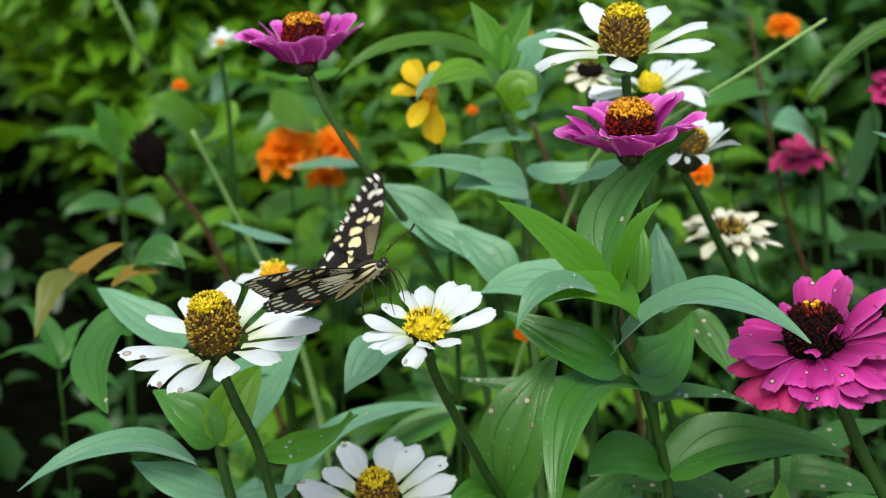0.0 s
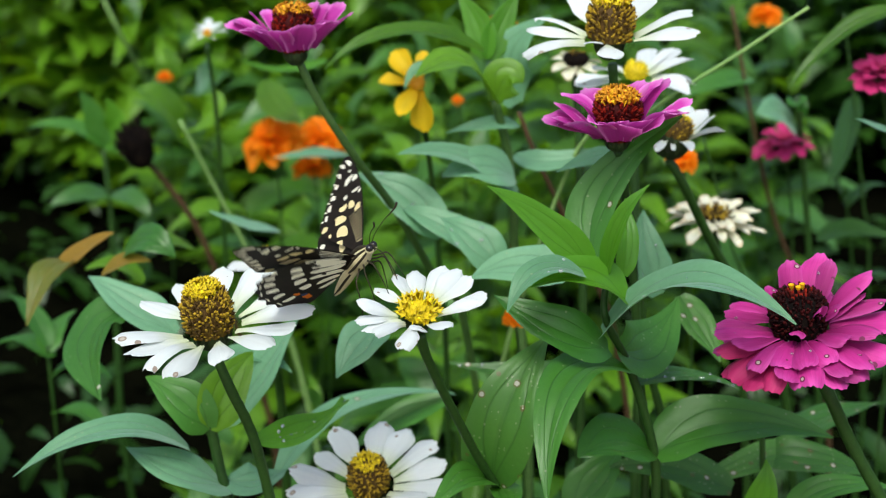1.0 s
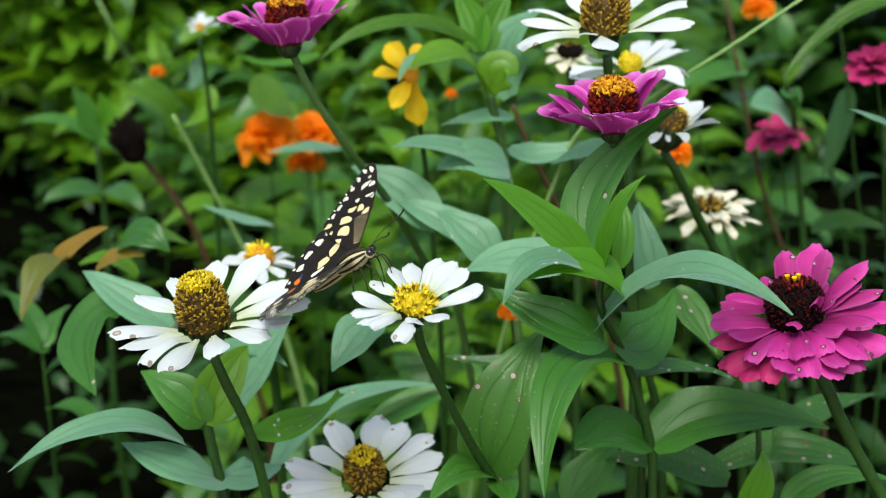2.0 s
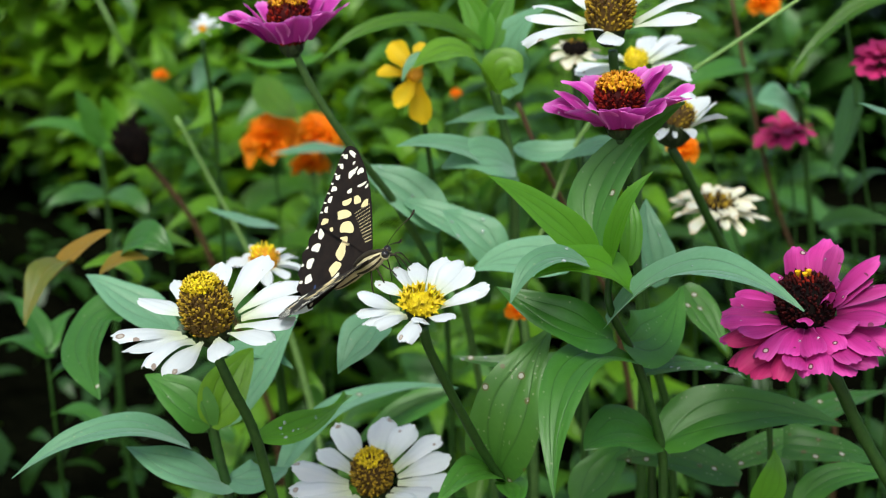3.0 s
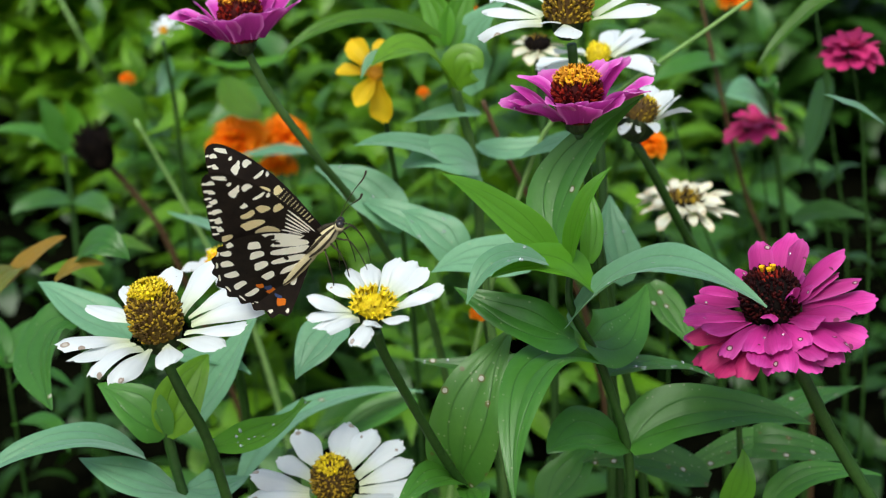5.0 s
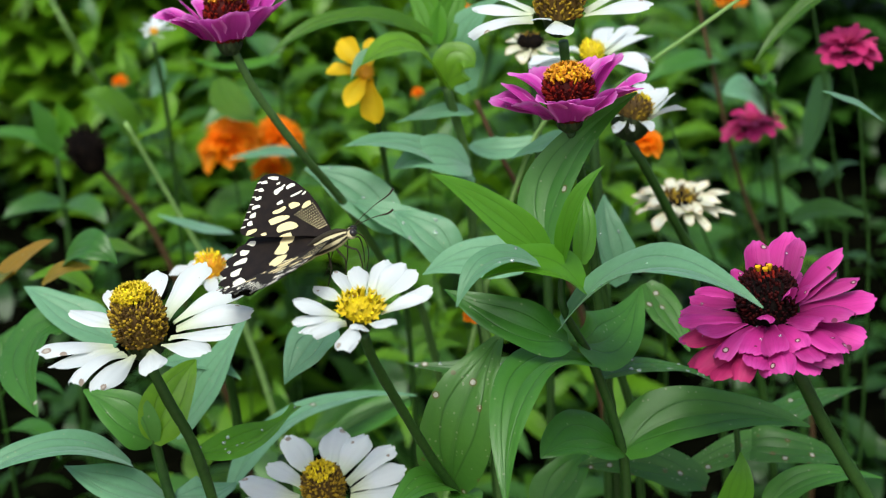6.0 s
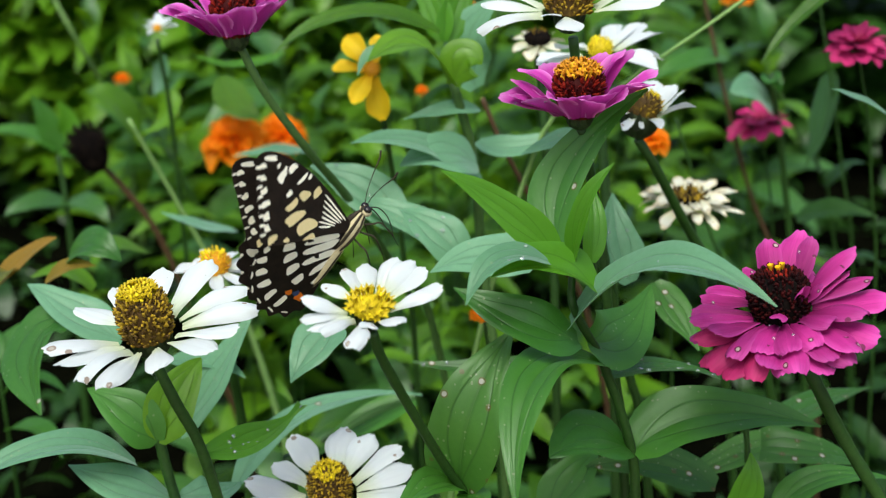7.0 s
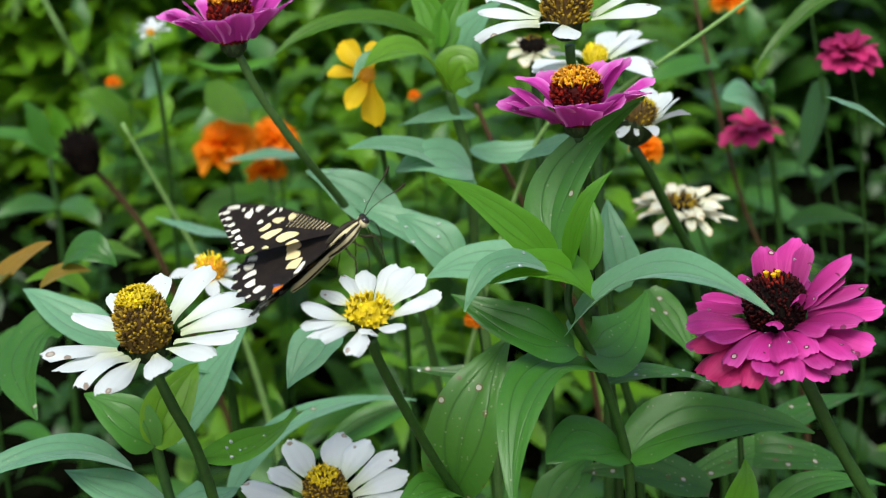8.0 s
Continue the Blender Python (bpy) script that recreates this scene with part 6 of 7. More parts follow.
# spots: place and half axes; the basal ones are yellower
FORE_PALE = [(0.901, 0.128, 0.054, 0.016, 152), (0.928, 0.055, 0.024, 0.020, 129), (0.879, -0.013, 0.022, 0.020, 129), (0.818, -0.082, 0.023, 0.023, 117), (0.754, -0.152, 0.029, 0.024, 123), (0.696, -0.221, 0.027, 0.024, 123), (0.643, -0.287, 0.024, 0.022, 123),
             (0.746, 0.062, 0.036, 0.031, 93), (0.701, 0.151, 0.031, 0.027, 105), (0.751, 0.118, 0.017, 0.013, 93), (0.815, 0.114, 0.017, 0.012, 117), (0.583, 0.125, 0.046, 0.013, 111), (0.535, 0.166, 0.018, 0.012, 93), (0.620, -0.008, 0.022, 0.021, 105)]
FORE_GOLD = [(0.558, -0.334, 0.039, 0.026, 129), (0.551, -0.065, 0.046, 0.028, 111), (0.496, 0.037, 0.038, 0.035, 105), (0.412, 0.100, 0.041, 0.025, 111), (0.476, -0.130, 0.082, 0.034, 115), (0.352, -0.137, 0.072, 0.050, 120), (0.275, -0.198, 0.044, 0.028, 117),
             (0.446, -0.290, 0.018, 0.019, 105)]


def spots_on(bm, rows, slot, grow=1.0):
    for i, (x, y, a, b, way) in enumerate(rows):
        c, s = math.cos(radians(way)), math.sin(radians(way))
        flat_piece(bm, blob(x, y, (c * a * grow, s * a * grow), (-s * b * grow, c * b * grow), i + slot * 50), slot)


def forewing(butterfly, up):
    """up: +1 where the blade's upper side is its local +z."""
    w = blade("forewing", butterfly, "black forewing with cream and yellow spots", [((0, 0.03), (0.35, 0.15), (0.62, 0.195), (0.97, 0.14))])
    bm = []
    spots_on(bm, FORE_PALE, 0)
    spots_on(bm, FORE_GOLD, 1)
    # fine dotted rows behind the leading edge near the root
    for r in range(9):
        for k in range(11):
            x, y = 0.09 + 0.029 * k + 0.003 * r, 0.058 + 0.0078 * k - 0.023 * r * (0.35 + 0.05 * k)
            flat_piece(bm, blob(x, y, (0.0055, 0.002), (-0.001, 0.0032), r * 20 + k, 6), 1)
    for i in range(7):
        t = i / 6
        flat_piece(bm, blob(0.965 - 0.31 * t, 0.03 - 0.37 * t, (0.012, -0.013), (0.006, 0.005), 300 + i, 8), 0)
    skin("upper_side", w, FORE, bm, up * 0.00006, "black upper side with cream and yellow spots")
    bm = []
    spots_on(bm, FORE_PALE, 0, 1.05)
    spots_on(bm, FORE_GOLD, 1, 1.05)
    for i in range(7):
        flat_piece(bm, streak(0.08 + 0.012 * i, 0.045 - 0.016 * i, 0.33 - 0.012 * i, 0.115 - 0.036 * i, 0.0065, 80 + i), 0)
    for i in range(8):
        t = i / 7
        flat_piece(bm, blob(0.955 - 0.31 * t, 0.03 - 0.37 * t, (0.016, -0.016), (0.009, 0.008), 330 + i, 8), 0)
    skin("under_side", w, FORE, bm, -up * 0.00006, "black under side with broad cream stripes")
    return w


HIND_SIZE = 1.04


ROOT_BARS = [(0.05, 0.085, 0.36, 0.130, 0.030), (0.03, 0.015, 0.30, 0.050, 0.034), (0.04, -0.045, 0.30, -0.045, 0.036), (0.06, -0.115, 0.29, -0.150, 0.034), (0.08, -0.195, 0.25, -0.260, 0.028), (0.11, -0.27, 0.22, -0.37, 0.022)]
HIND_BARS = [(0.36, 0.045, 0.46, 0.045, 0.034), (0.35, -0.045, 0.45, -0.060, 0.036), (0.33, -0.150, 0.43, -0.185, 0.036), (0.29, -0.255, 0.38, -0.310, 0.030),
             (0.55, 0.085, 0.60, 0.070, 0.024), (0.57, 0.0, 0.64, -0.010, 0.030), (0.57, -0.105, 0.65, -0.120, 0.032), (0.54, -0.215, 0.63, -0.245, 0.032), (0.50, -0.325, 0.58, -0.375, 0.031), (0.42, -0.415, 0.50, -0.480, 0.028),
             (0.655, 0.025, 0.670, -0.030, 0.007), (0.675, -0.085, 0.680, -0.150, 0.007), (0.675, -0.215, 0.670, -0.285, 0.007), (0.635, -0.345, 0.610, -0.410, 0.007), (0.555, -0.465, 0.515, -0.525, 0.007), (0.450, -0.555, 0.400, -0.580, 0.007)]


def hindwing(butterfly, up):
    w = blade("hindwing", butterfly, "black scalloped hindwing with cream spots and an orange eyespot", [((0, 0.04), (0.12, 0.115), (0.32, 0.165), (0.5, 0.14))])
    rim = [p * HIND_SIZE for p in HIND]
    bm = []
    for i, (x, y, a, b, way, slot) in enumerate([(0.30, 0.035, 0.070, 0.060, 80, 1), (0.285, -0.095, 0.062, 0.055, 95, 1), (0.25, -0.225, 0.070, 0.042, 105, 1), (0.20, -0.30, 0.06, 0.022, 110, 0), (0.60, 0.0, 0.036, 0.030, 10, 0),
                                                  (0.61, -0.105, 0.038, 0.034, 0, 0), (0.58, -0.21, 0.046, 0.036, -15, 0), (0.555, -0.335, 0.044, 0.036, -25, 0), (0.475, -0.435, 0.048, 0.030, -50, 0), (0.33, -0.490, 0.038, 0.030, 100, 2), (0.345, -0.447, 0.026, 0.015, 20, 3)]):
        c, s = math.cos(radians(way)), math.sin(radians(way))
        flat_piece(bm, blob(x, y, (c * a, s * a), (-s * b, c * b), 400 + i), slot, HIND_SIZE)
    for x, y in ((0.675, 0.015), (0.69, -0.12), (0.685, -0.26), (0.63, -0.39), (0.54, -0.495), (0.42, -0.565), (0.29, -0.56)):
        flat_piece(bm, blob(x, y, (0.014, -0.012), (0.008, 0.012), int(900 * x), 8), 0, HIND_SIZE)
    skin("upper_side", w, rim, bm, up * 0.00006, "black upper side with cream spots and an orange eyespot")
    bm = []
    # pale root cells split by dark veins, a belt of cream bars, and pale rim spots
    for i, (x0, y0, x1, y1, wd) in enumerate(ROOT_BARS + HIND_BARS):
        flat_piece(bm, streak(x0, y0, x1, y1, wd, 500 + i), 0, HIND_SIZE)
    flat_piece(bm, blob(0.32, -0.46, (0.03, -0.02), (0.02, 0.03), 560), 2, HIND_SIZE)
    for x, y, a, b in ((0.30, 0.110, 0.040, 0.020), (0.255, 0.045, 0.020, 0.016), (0.20, -0.120, 0.016, 0.018)):
        flat_piece(bm, blob(x, y, (a, 0.0), (0.0, b), int(1000 * x)), 4, HIND_SIZE)
    for i, (x, y, slot) in enumerate(((0.400, -0.385, 2), (0.345, -0.415, 3))):
        flat_piece(bm, blob(x, y, (0.022, -0.006), (0.006, 0.026), 570 + i), slot, HIND_SIZE)
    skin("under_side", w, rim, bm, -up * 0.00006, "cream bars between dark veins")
    return w


def spindle(points, radii, sides=12):
    return tube(smooth_line(points, 5), [radii[min(len(radii) - 1, i // 5)] + (radii[min(len(radii) - 1, i // 5 + 1)] - radii[min(len(radii) - 1, i // 5)]) * (i % 5) / 5 for i in range(5 * (len(points) - 1) + 1)], sides)


def build_butterfly():
    b = thing("butterfly", (0, 0, 0), "black and cream swallowtail butterfly feeding on a white flower", "butterfly")
    part("thorax", spindle([(-0.0055, 0, -0.0005), (-0.003, 0, 0), (0.0015, 0, 0.0004), (0.005, 0, 0.0006), (0.0085, 0, 0.0009)], [0.0018, 0.0026, 0.0031, 0.0027, 0.0013]), FUR, b, "pale furry thorax with dark stripes")
    part("abdomen", spindle([(-0.0225, 0, -0.0028), (-0.018, 0, -0.0022), (-0.012, 0, -0.0013), (-0.0065, 0, -0.0006), (-0.0035, 0, -0.0002)], [0.0006, 0.0016, 0.0022, 0.0022, 0.0017]), FUR, b, "cream abdomen with dark bands")
    # dark stripes that run along the body
    for y, z, r in ((0.0, 0.0031, 0.0011), (0.0022, 0.0016, 0.0006), (-0.0022, 0.0016, 0.0006), (0.0027, -0.0005, 0.0005), (-0.0027, -0.0005, 0.0005)):
        part("dark_stripe", spindle([(-0.006, y * 0.75, z * 0.72), (-0.002, y, z * 0.93), (0.002, y * 1.06, z + 0.0003), (0.0055, y * 0.85, z * 0.86 + 0.0006), (0.0088, y * 0.42, z * 0.42 + 0.0009)], [0.0003, r, r, r * 0.9, 0.0003], 8), FUR_DARK, b)
    for y, z in ((0.0, 0.0021), (0.0017, -0.0005), (-0.0017, -0.0005)):
        part("dark_stripe", spindle([(-0.0222, y * 0.3, -0.0026), (-0.017, y * 0.8, z * 0.7 - 0.0020), (-0.0115, y, z * 0.95 - 0.0012), (-0.006, y, z - 0.0006)], [0.0003, 0.0005, 0.0006, 0.0005], 8), FUR_DARK, b)
    bm = bmesh.new()
    bmesh.ops.create_uvsphere(bm, u_segments=14, v_segments=10, radius=0.0017)
    head = part("head", bm, FUR_DARK, b)
    head.location = (0.0098, 0, 0.0008)
    for s in (1, -1):
        bm = bmesh.new()
        bmesh.ops.create_uvsphere(bm, u_segments=14, v_segments=10, radius=0.00138)
        ob = part("eye", bm, EYE, b, "round glossy dark eye")
        ob.location = (0.0104, s * 0.00115, 0.0010)
        bm = bmesh.new()
        bmesh.ops.create_uvsphere(bm, u_segments=12, v_segments=8, radius=0.00165)
        ob = part("eye_rim", bm, FUR, b)
        ob.location = (0.0097, s * 0.0009, 0.0006)
        part("antenna", spindle([(0.0108, s * 0.0006, 0.0018), (0.0148, s * 0.0018, 0.0036), (0.0202, s * 0.0038, 0.0048), (0.0252, s * 0.0058, 0.0052), (0.0276, s * 0.0068, 0.0062)], [0.00014, 0.00013, 0.00014, 0.0003, 0.00042], 6), FUR_DARK, b, "dark clubbed antenna")
        # legs reach down to the petals
        for k, (x, reach, out) in enumerate(((0.006, 0.9, 0.0034), (0.003, 1.0, 0.0050), (0.0, 1.1, 0.0062))):
            d = Vector((-0.60 + 0.55 * (2 - k) * 0.5, 0, -0.80)).normalized()
            p0 = Vector((x, s * 0.0018, -0.0016))
            knee = p0 + Vector((0.0042 - 0.0022 * k, s * out * 0.8, -0.0030)) * reach
            foot = p0 + d * 0.0155 * reach + Vector((0.001, s * out, 0))
            part("leg", spindle([p0, (p0 + knee) / 2, knee, (knee + foot) / 2 + Vector((0.0006, 0, 0)), foot], [0.00035, 0.00032, 0.00026, 0.0002, 0.00012], 6), FUR_DARK, b, "thin dark leg")
    part("proboscis", spindle([(0.0112, 0, 0.0002), (0.0125, 0, -0.0030), (0.0115, 0, -0.0080), (0.0090, 0.0002, -0.0125), (0.0060, 0, -0.0165)], [0.00022, 0.0002, 0.00018, 0.00016, 0.0001], 6), FUR_DARK, b, "thin dark feeding tube")
    wings = forewing(b, -1), hindwing(b, -1), forewing(b, 1), hindwing(b, 1)
    return b, *wings


butterfly, fore_left, hind_left, fore_right, hind_right = build_butterfly()


def motions():
    """The butterfly shifts on its flower and beats its wings."""
    walk(butterfly, [
        (0.0, pose(-0.0304, 0.4269, 0.5461, 16.7, -34.8, -43.2)),
        (0.1, pose(-0.0305, 0.4268, 0.5458, 8.0, -40.7, -37.0)),
        (0.2, pose(-0.0304, 0.4256, 0.5465, 16.9, -40.8, -46.8)),
        (0.3, pose(-0.0311, 0.4265, 0.5465, 26.7, -42.1, -54.3)),
        (0.4, pose(-0.0334, 0.4255, 0.5475, 15.8, -56.1, -43.6)),
        (0.5, pose(-0.0303, 0.4253, 0.5491, 20.6, -45.1, -49.6)),
        (0.6, pose(-0.0285, 0.4276, 0.5452, 19.3, -50.3, -49.7)),
        (0.7, pose(-0.0292, 0.4284, 0.5447, 19.9, -46.4, -47.0)),
        (0.8, pose(-0.0327, 0.4289, 0.5432, 24.3, -50.4, -42.8)),
        (0.9, pose(-0.0314, 0.4301, 0.5405, 16.5, -54.9, -46.8)),
        (1.0, pose(-0.0307, 0.4311, 0.5435, 18.7, -43.7, -45.5)),
        (1.1, pose(-0.0308, 0.4309, 0.5426, 20.2, -43.2, -36.3)),
        (1.2, pose(-0.0317, 0.4292, 0.5412, 18.3, -46.1, -39.1)),
        (1.3, pose(-0.0295, 0.4287, 0.5425, 13.6, -40.3, -37.1)),
        (1.4, pose(-0.0274, 0.4275, 0.5422, 12.3, -34.5, -28.0)),
        (1.5, pose(-0.0254, 0.4269, 0.5446, 14.0, -29.9, -32.4)),
        (1.6, pose(-0.0288, 0.4266, 0.5421, 17.8, -31.7, -30.1)),
        (1.7, pose(-0.0303, 0.4269, 0.5428, 17.9, -32.8, -31.9)),
        (1.9, pose(-0.0307, 0.4270, 0.5424, 18.7, -33.5, -31.7)),
        (2.05, pose(-0.0313, 0.4272, 0.5418, 20.2, -34.8, -31.2)),
        (2.2, pose(-0.0320, 0.4275, 0.5409, 22.0, -36.3, -30.7)),
        (2.35, pose(-0.0328, 0.4278, 0.5400, 23.9, -38.0, -30.1)),
        (2.5, pose(-0.0335, 0.4280, 0.5393, 25.6, -39.5, -29.6)),
        (2.65, pose(-0.0340, 0.4282, 0.5387, 26.9, -40.6, -29.3)),
        (2.8, pose(-0.0342, 0.4283, 0.5385, 27.4, -41.0, -29.1)),
        (2.9, pose(-0.0291, 0.4288, 0.5397, 29.1, -37.3, -33.4)),
        (3.0, pose(-0.0272, 0.4290, 0.5411, 32.0, -34.2, -37.9)),
        (3.1, pose(-0.0264, 0.4281, 0.5392, 27.0, -37.2, -32.7)),
        (3.3, pose(-0.0266, 0.4264, 0.5397, 19.0, -39.8, -30.9)),
        (3.4, pose(-0.0260, 0.4258, 0.5410, 28.6, -40.9, -28.9)),
        (3.5, pose(-0.0267, 0.4250, 0.5430, 30.6, -37.9, -36.7)),
        (3.6, pose(-0.0301, 0.4272, 0.5436, 35.9, -43.9, -37.8)),
        (3.7, pose(-0.0312, 0.4282, 0.5445, 22.4, -44.0, -23.6)),
        (3.8, pose(-0.0309, 0.4295, 0.5440, 19.1, -39.9, -21.1)),
        (3.9, pose(-0.0252, 0.4311, 0.5440, 12.7, -34.5, -20.7)),
        (4.0, pose(-0.0203, 0.4326, 0.5451, 6.9, -23.8, -32.2)),
        (4.1, pose(-0.0216, 0.4309, 0.5424, 14.0, -31.5, -29.1)),
        (4.2, pose(-0.0231, 0.4283, 0.5444, 11.6, -27.5, -18.8)),
        (4.3, pose(-0.0250, 0.4268, 0.5434, 24.1, -33.1, -31.6)),
        (4.4, pose(-0.0257, 0.4248, 0.5432, 27.3, -32.7, -28.0)),
        (4.5, pose(-0.0222, 0.4221, 0.5477, 18.6, -22.6, -30.1)),
        (4.6, pose(-0.0265, 0.4238, 0.5486, 26.9, -38.4, -25.0)),
        (4.7, pose(-0.0276, 0.4247, 0.5510, 21.7, -44.3, -20.7)),
        (4.85, pose(-0.0273, 0.4252, 0.5508, 21.0, -43.9, -19.8)),
        (5.0, pose(-0.0265, 0.4266, 0.5503, 19.2, -42.8, -17.3)),
        (5.15, pose(-0.0254, 0.4284, 0.5495, 16.6, -41.4, -13.9)),
        (5.3, pose(-0.0242, 0.4304, 0.5487, 13.9, -39.8, -10.2)),
        (5.45, pose(-0.0231, 0.4324, 0.5479, 11.2, -38.2, -6.6)),
        (5.6, pose(-0.0222, 0.4339, 0.5473, 9.1, -37.0, -3.8)),
        (5.8, pose(-0.0217, 0.4348, 0.5469, 7.9, -36.3, -2.2)),
        (5.9, pose(-0.0217, 0.4355, 0.5454, 6.7, -35.9, 1.5)),
        (6.0, pose(-0.0214, 0.4367, 0.5460, 11.6, -24.2, -5.0)),
        (6.1, pose(-0.0242, 0.4356, 0.5410, 9.9, -33.7, 1.1)),
        (6.2, pose(-0.0231, 0.4355, 0.5408, 14.1, -32.7, 0.2)),
        (6.3, pose(-0.0216, 0.4358, 0.5416, 22.4, -31.3, -5.1)),
        (6.4, pose(-0.0239, 0.4356, 0.5412, 12.7, -33.9, -2.7)),
        (6.5, pose(-0.0200, 0.4364, 0.5445, 20.9, -22.8, -13.8)),
        (6.6, pose(-0.0223, 0.4356, 0.5414, 7.2, -34.9, -4.9)),
        (6.7, pose(-0.0234, 0.4340, 0.5410, 23.1, -34.4, -5.9)),
        (6.8, pose(-0.0198, 0.4350, 0.5429, 22.4, -35.2, -0.4)),
        (6.9, pose(-0.0196, 0.4350, 0.5439, 22.0, -45.1, -5.5)),
        (7.0, pose(-0.0168, 0.4366, 0.5491, 23.8, -49.1, 6.5)),
        (7.1, pose(-0.0230, 0.4361, 0.5467, 16.7, -51.1, 0.2)),
        (7.2, pose(-0.0220, 0.4346, 0.5494, 16.9, -54.8, -0.1)),
        (7.3, pose(-0.0207, 0.4330, 0.5495, 18.7, -51.2, 3.2)),
        (7.4, pose(-0.0217, 0.4315, 0.5501, 19.8, -49.3, -3.6)),
        (7.5, pose(-0.0206, 0.4310, 0.5511, 18.4, -52.1, -5.9)),
        (7.6, pose(-0.0187, 0.4314, 0.5473, 12.7, -51.0, 10.1)),
        (7.7, pose(-0.0183, 0.4320, 0.5518, 13.7, -54.8, 8.4)),
        (7.8, pose(-0.0162, 0.4321, 0.5523, 15.0, -51.6, 13.2)),
        (7.9, pose(-0.0165, 0.4323, 0.5527, 11.1, -44.1, 14.9)),
        (8.0, pose(-0.0188, 0.4335, 0.5497, 9.2, -35.5, 17.4)),
    ])
    walk(fore_left, [
        (0.0, pose(0.0020, 0.0018, 0.0025, 174.4, -29.4, 115.6)),
        (0.1, pose(0.0020, 0.0018, 0.0025, 176.4, -12.7, 108.7)),
        (0.2, pose(0.0020, 0.0018, 0.0025, 120.0, -70.1, 151.4)),
        (0.3, pose(0.0020, 0.0018, 0.0025, 160.6, -44.1, 117.1)),
        (0.4, pose(0.0020, 0.0018, 0.0025, 154.0, -69.1, 117.7)),
        (0.5, pose(0.0020, 0.0018, 0.0025, 167.6, -72.4, 107.5)),
        (0.6, pose(0.0020, 0.0018, 0.0025, -172.9, -46.8, 80.6)),
        (0.7, pose(0.0020, 0.0018, 0.0025, -179.3, -55.4, 89.2)),
        (0.8, pose(0.0020, 0.0018, 0.0025, 157.9, -53.9, 116.5)),
        (0.9, pose(0.0020, 0.0018, 0.0025, 174.3, -71.2, 95.9)),
        (1.0, pose(0.0020, 0.0018, 0.0025, 171.6, -39.8, 114.2)),
        (1.1, pose(0.0020, 0.0018, 0.0025, 177.9, -26.1, 104.6)),
        (1.2, pose(0.0020, 0.0018, 0.0025, 165.8, -35.8, 113.2)),
        (1.3, pose(0.0020, 0.0018, 0.0025, 171.4, -31.5, 106.2)),
        (1.4, pose(0.0020, 0.0018, 0.0025, 174.4, -23.1, 104.4)),
        (1.5, pose(0.0020, 0.0018, 0.0025, 173.9, -24.2, 110.8)),
        (1.6, pose(0.0020, 0.0018, 0.0025, 173.3, -26.8, 104.4)),
        (1.7, pose(0.0020, 0.0018, 0.0025, 176.6, -15.0, 103.2)),
        (1.9, pose(0.0020, 0.0018, 0.0025, 173.1, -28.9, 104.3)),
        (2.05, pose(0.0020, 0.0018, 0.0025, 177.6, -11.8, 102.3)),
        (2.2, pose(0.0020, 0.0018, 0.0025, 173.4, -30.3, 103.2)),
        (2.35, pose(0.0020, 0.0018, 0.0025, 177.6, -13.2, 101.0)),
        (2.5, pose(0.0020, 0.0018, 0.0025, 173.8, -31.7, 102.0)),
        (2.65, pose(0.0020, 0.0018, 0.0025, 177.7, -14.3, 100.0)),
        (2.8, pose(0.0020, 0.0018, 0.0025, 176.9, -18.6, 100.1)),
        (2.9, pose(0.0020, 0.0018, 0.0025, 175.5, -23.2, 101.4)),
        (3.0, pose(0.0020, 0.0018, 0.0025, 176.8, -26.6, 109.9)),
        (3.1, pose(0.0020, 0.0018, 0.0025, 175.3, -27.3, 100.6)),
        (3.3, pose(0.0020, 0.0018, 0.0025, 178.2, -12.9, 100.8)),
        (3.4, pose(0.0020, 0.0018, 0.0025, 175.0, -31.6, 99.7)),
        (3.5, pose(0.0020, 0.0018, 0.0025, 170.1, -39.8, 113.8)),
        (3.6, pose(0.0020, 0.0018, 0.0025, 148.5, -47.5, 129.1)),
        (3.7, pose(0.0020, 0.0018, 0.0025, 173.1, -19.2, 110.8)),
        (3.8, pose(0.0020, 0.0018, 0.0025, 174.2, -17.2, 109.6)),
        (3.9, pose(0.0020, 0.0018, 0.0025, 170.3, -22.2, 114.8)),
        (4.0, pose(0.0020, 0.0018, 0.0025, 161.1, -45.4, 116.1)),
        (4.1, pose(0.0020, 0.0018, 0.0025, 162.5, -71.9, 108.0)),
        (4.2, pose(0.0020, 0.0018, 0.0025, 173.1, -23.5, 107.6)),
        (4.3, pose(0.0020, 0.0018, 0.0025, 154.2, -68.3, 117.0)),
        (4.4, pose(0.0020, 0.0018, 0.0025, 146.1, -68.7, 125.2)),
        (4.5, pose(0.0020, 0.0018, 0.0025, 174.5, -54.1, 98.5)),
        (4.6, pose(0.0020, 0.0018, 0.0025, 159.9, -54.5, 113.8)),
        (4.7, pose(0.0020, 0.0018, 0.0025, 116.8, -75.1, 156.5)),
        (4.85, pose(0.0020, 0.0018, 0.0025, 160.9, -55.9, 115.4)),
        (5.0, pose(0.0020, 0.0018, 0.0025, 130.8, -71.6, 142.6)),
        (5.15, pose(0.0020, 0.0018, 0.0025, 169.5, -36.4, 109.3)),
        (5.3, pose(0.0020, 0.0018, 0.0025, 159.8, -50.3, 116.2)),
        (5.45, pose(0.0020, 0.0018, 0.0025, 176.2, -11.6, 107.6)),
        (5.6, pose(0.0020, 0.0018, 0.0025, 168.9, -29.1, 110.7)),
        (5.8, pose(0.0020, 0.0018, 0.0025, 173.0, -17.5, 109.3)),
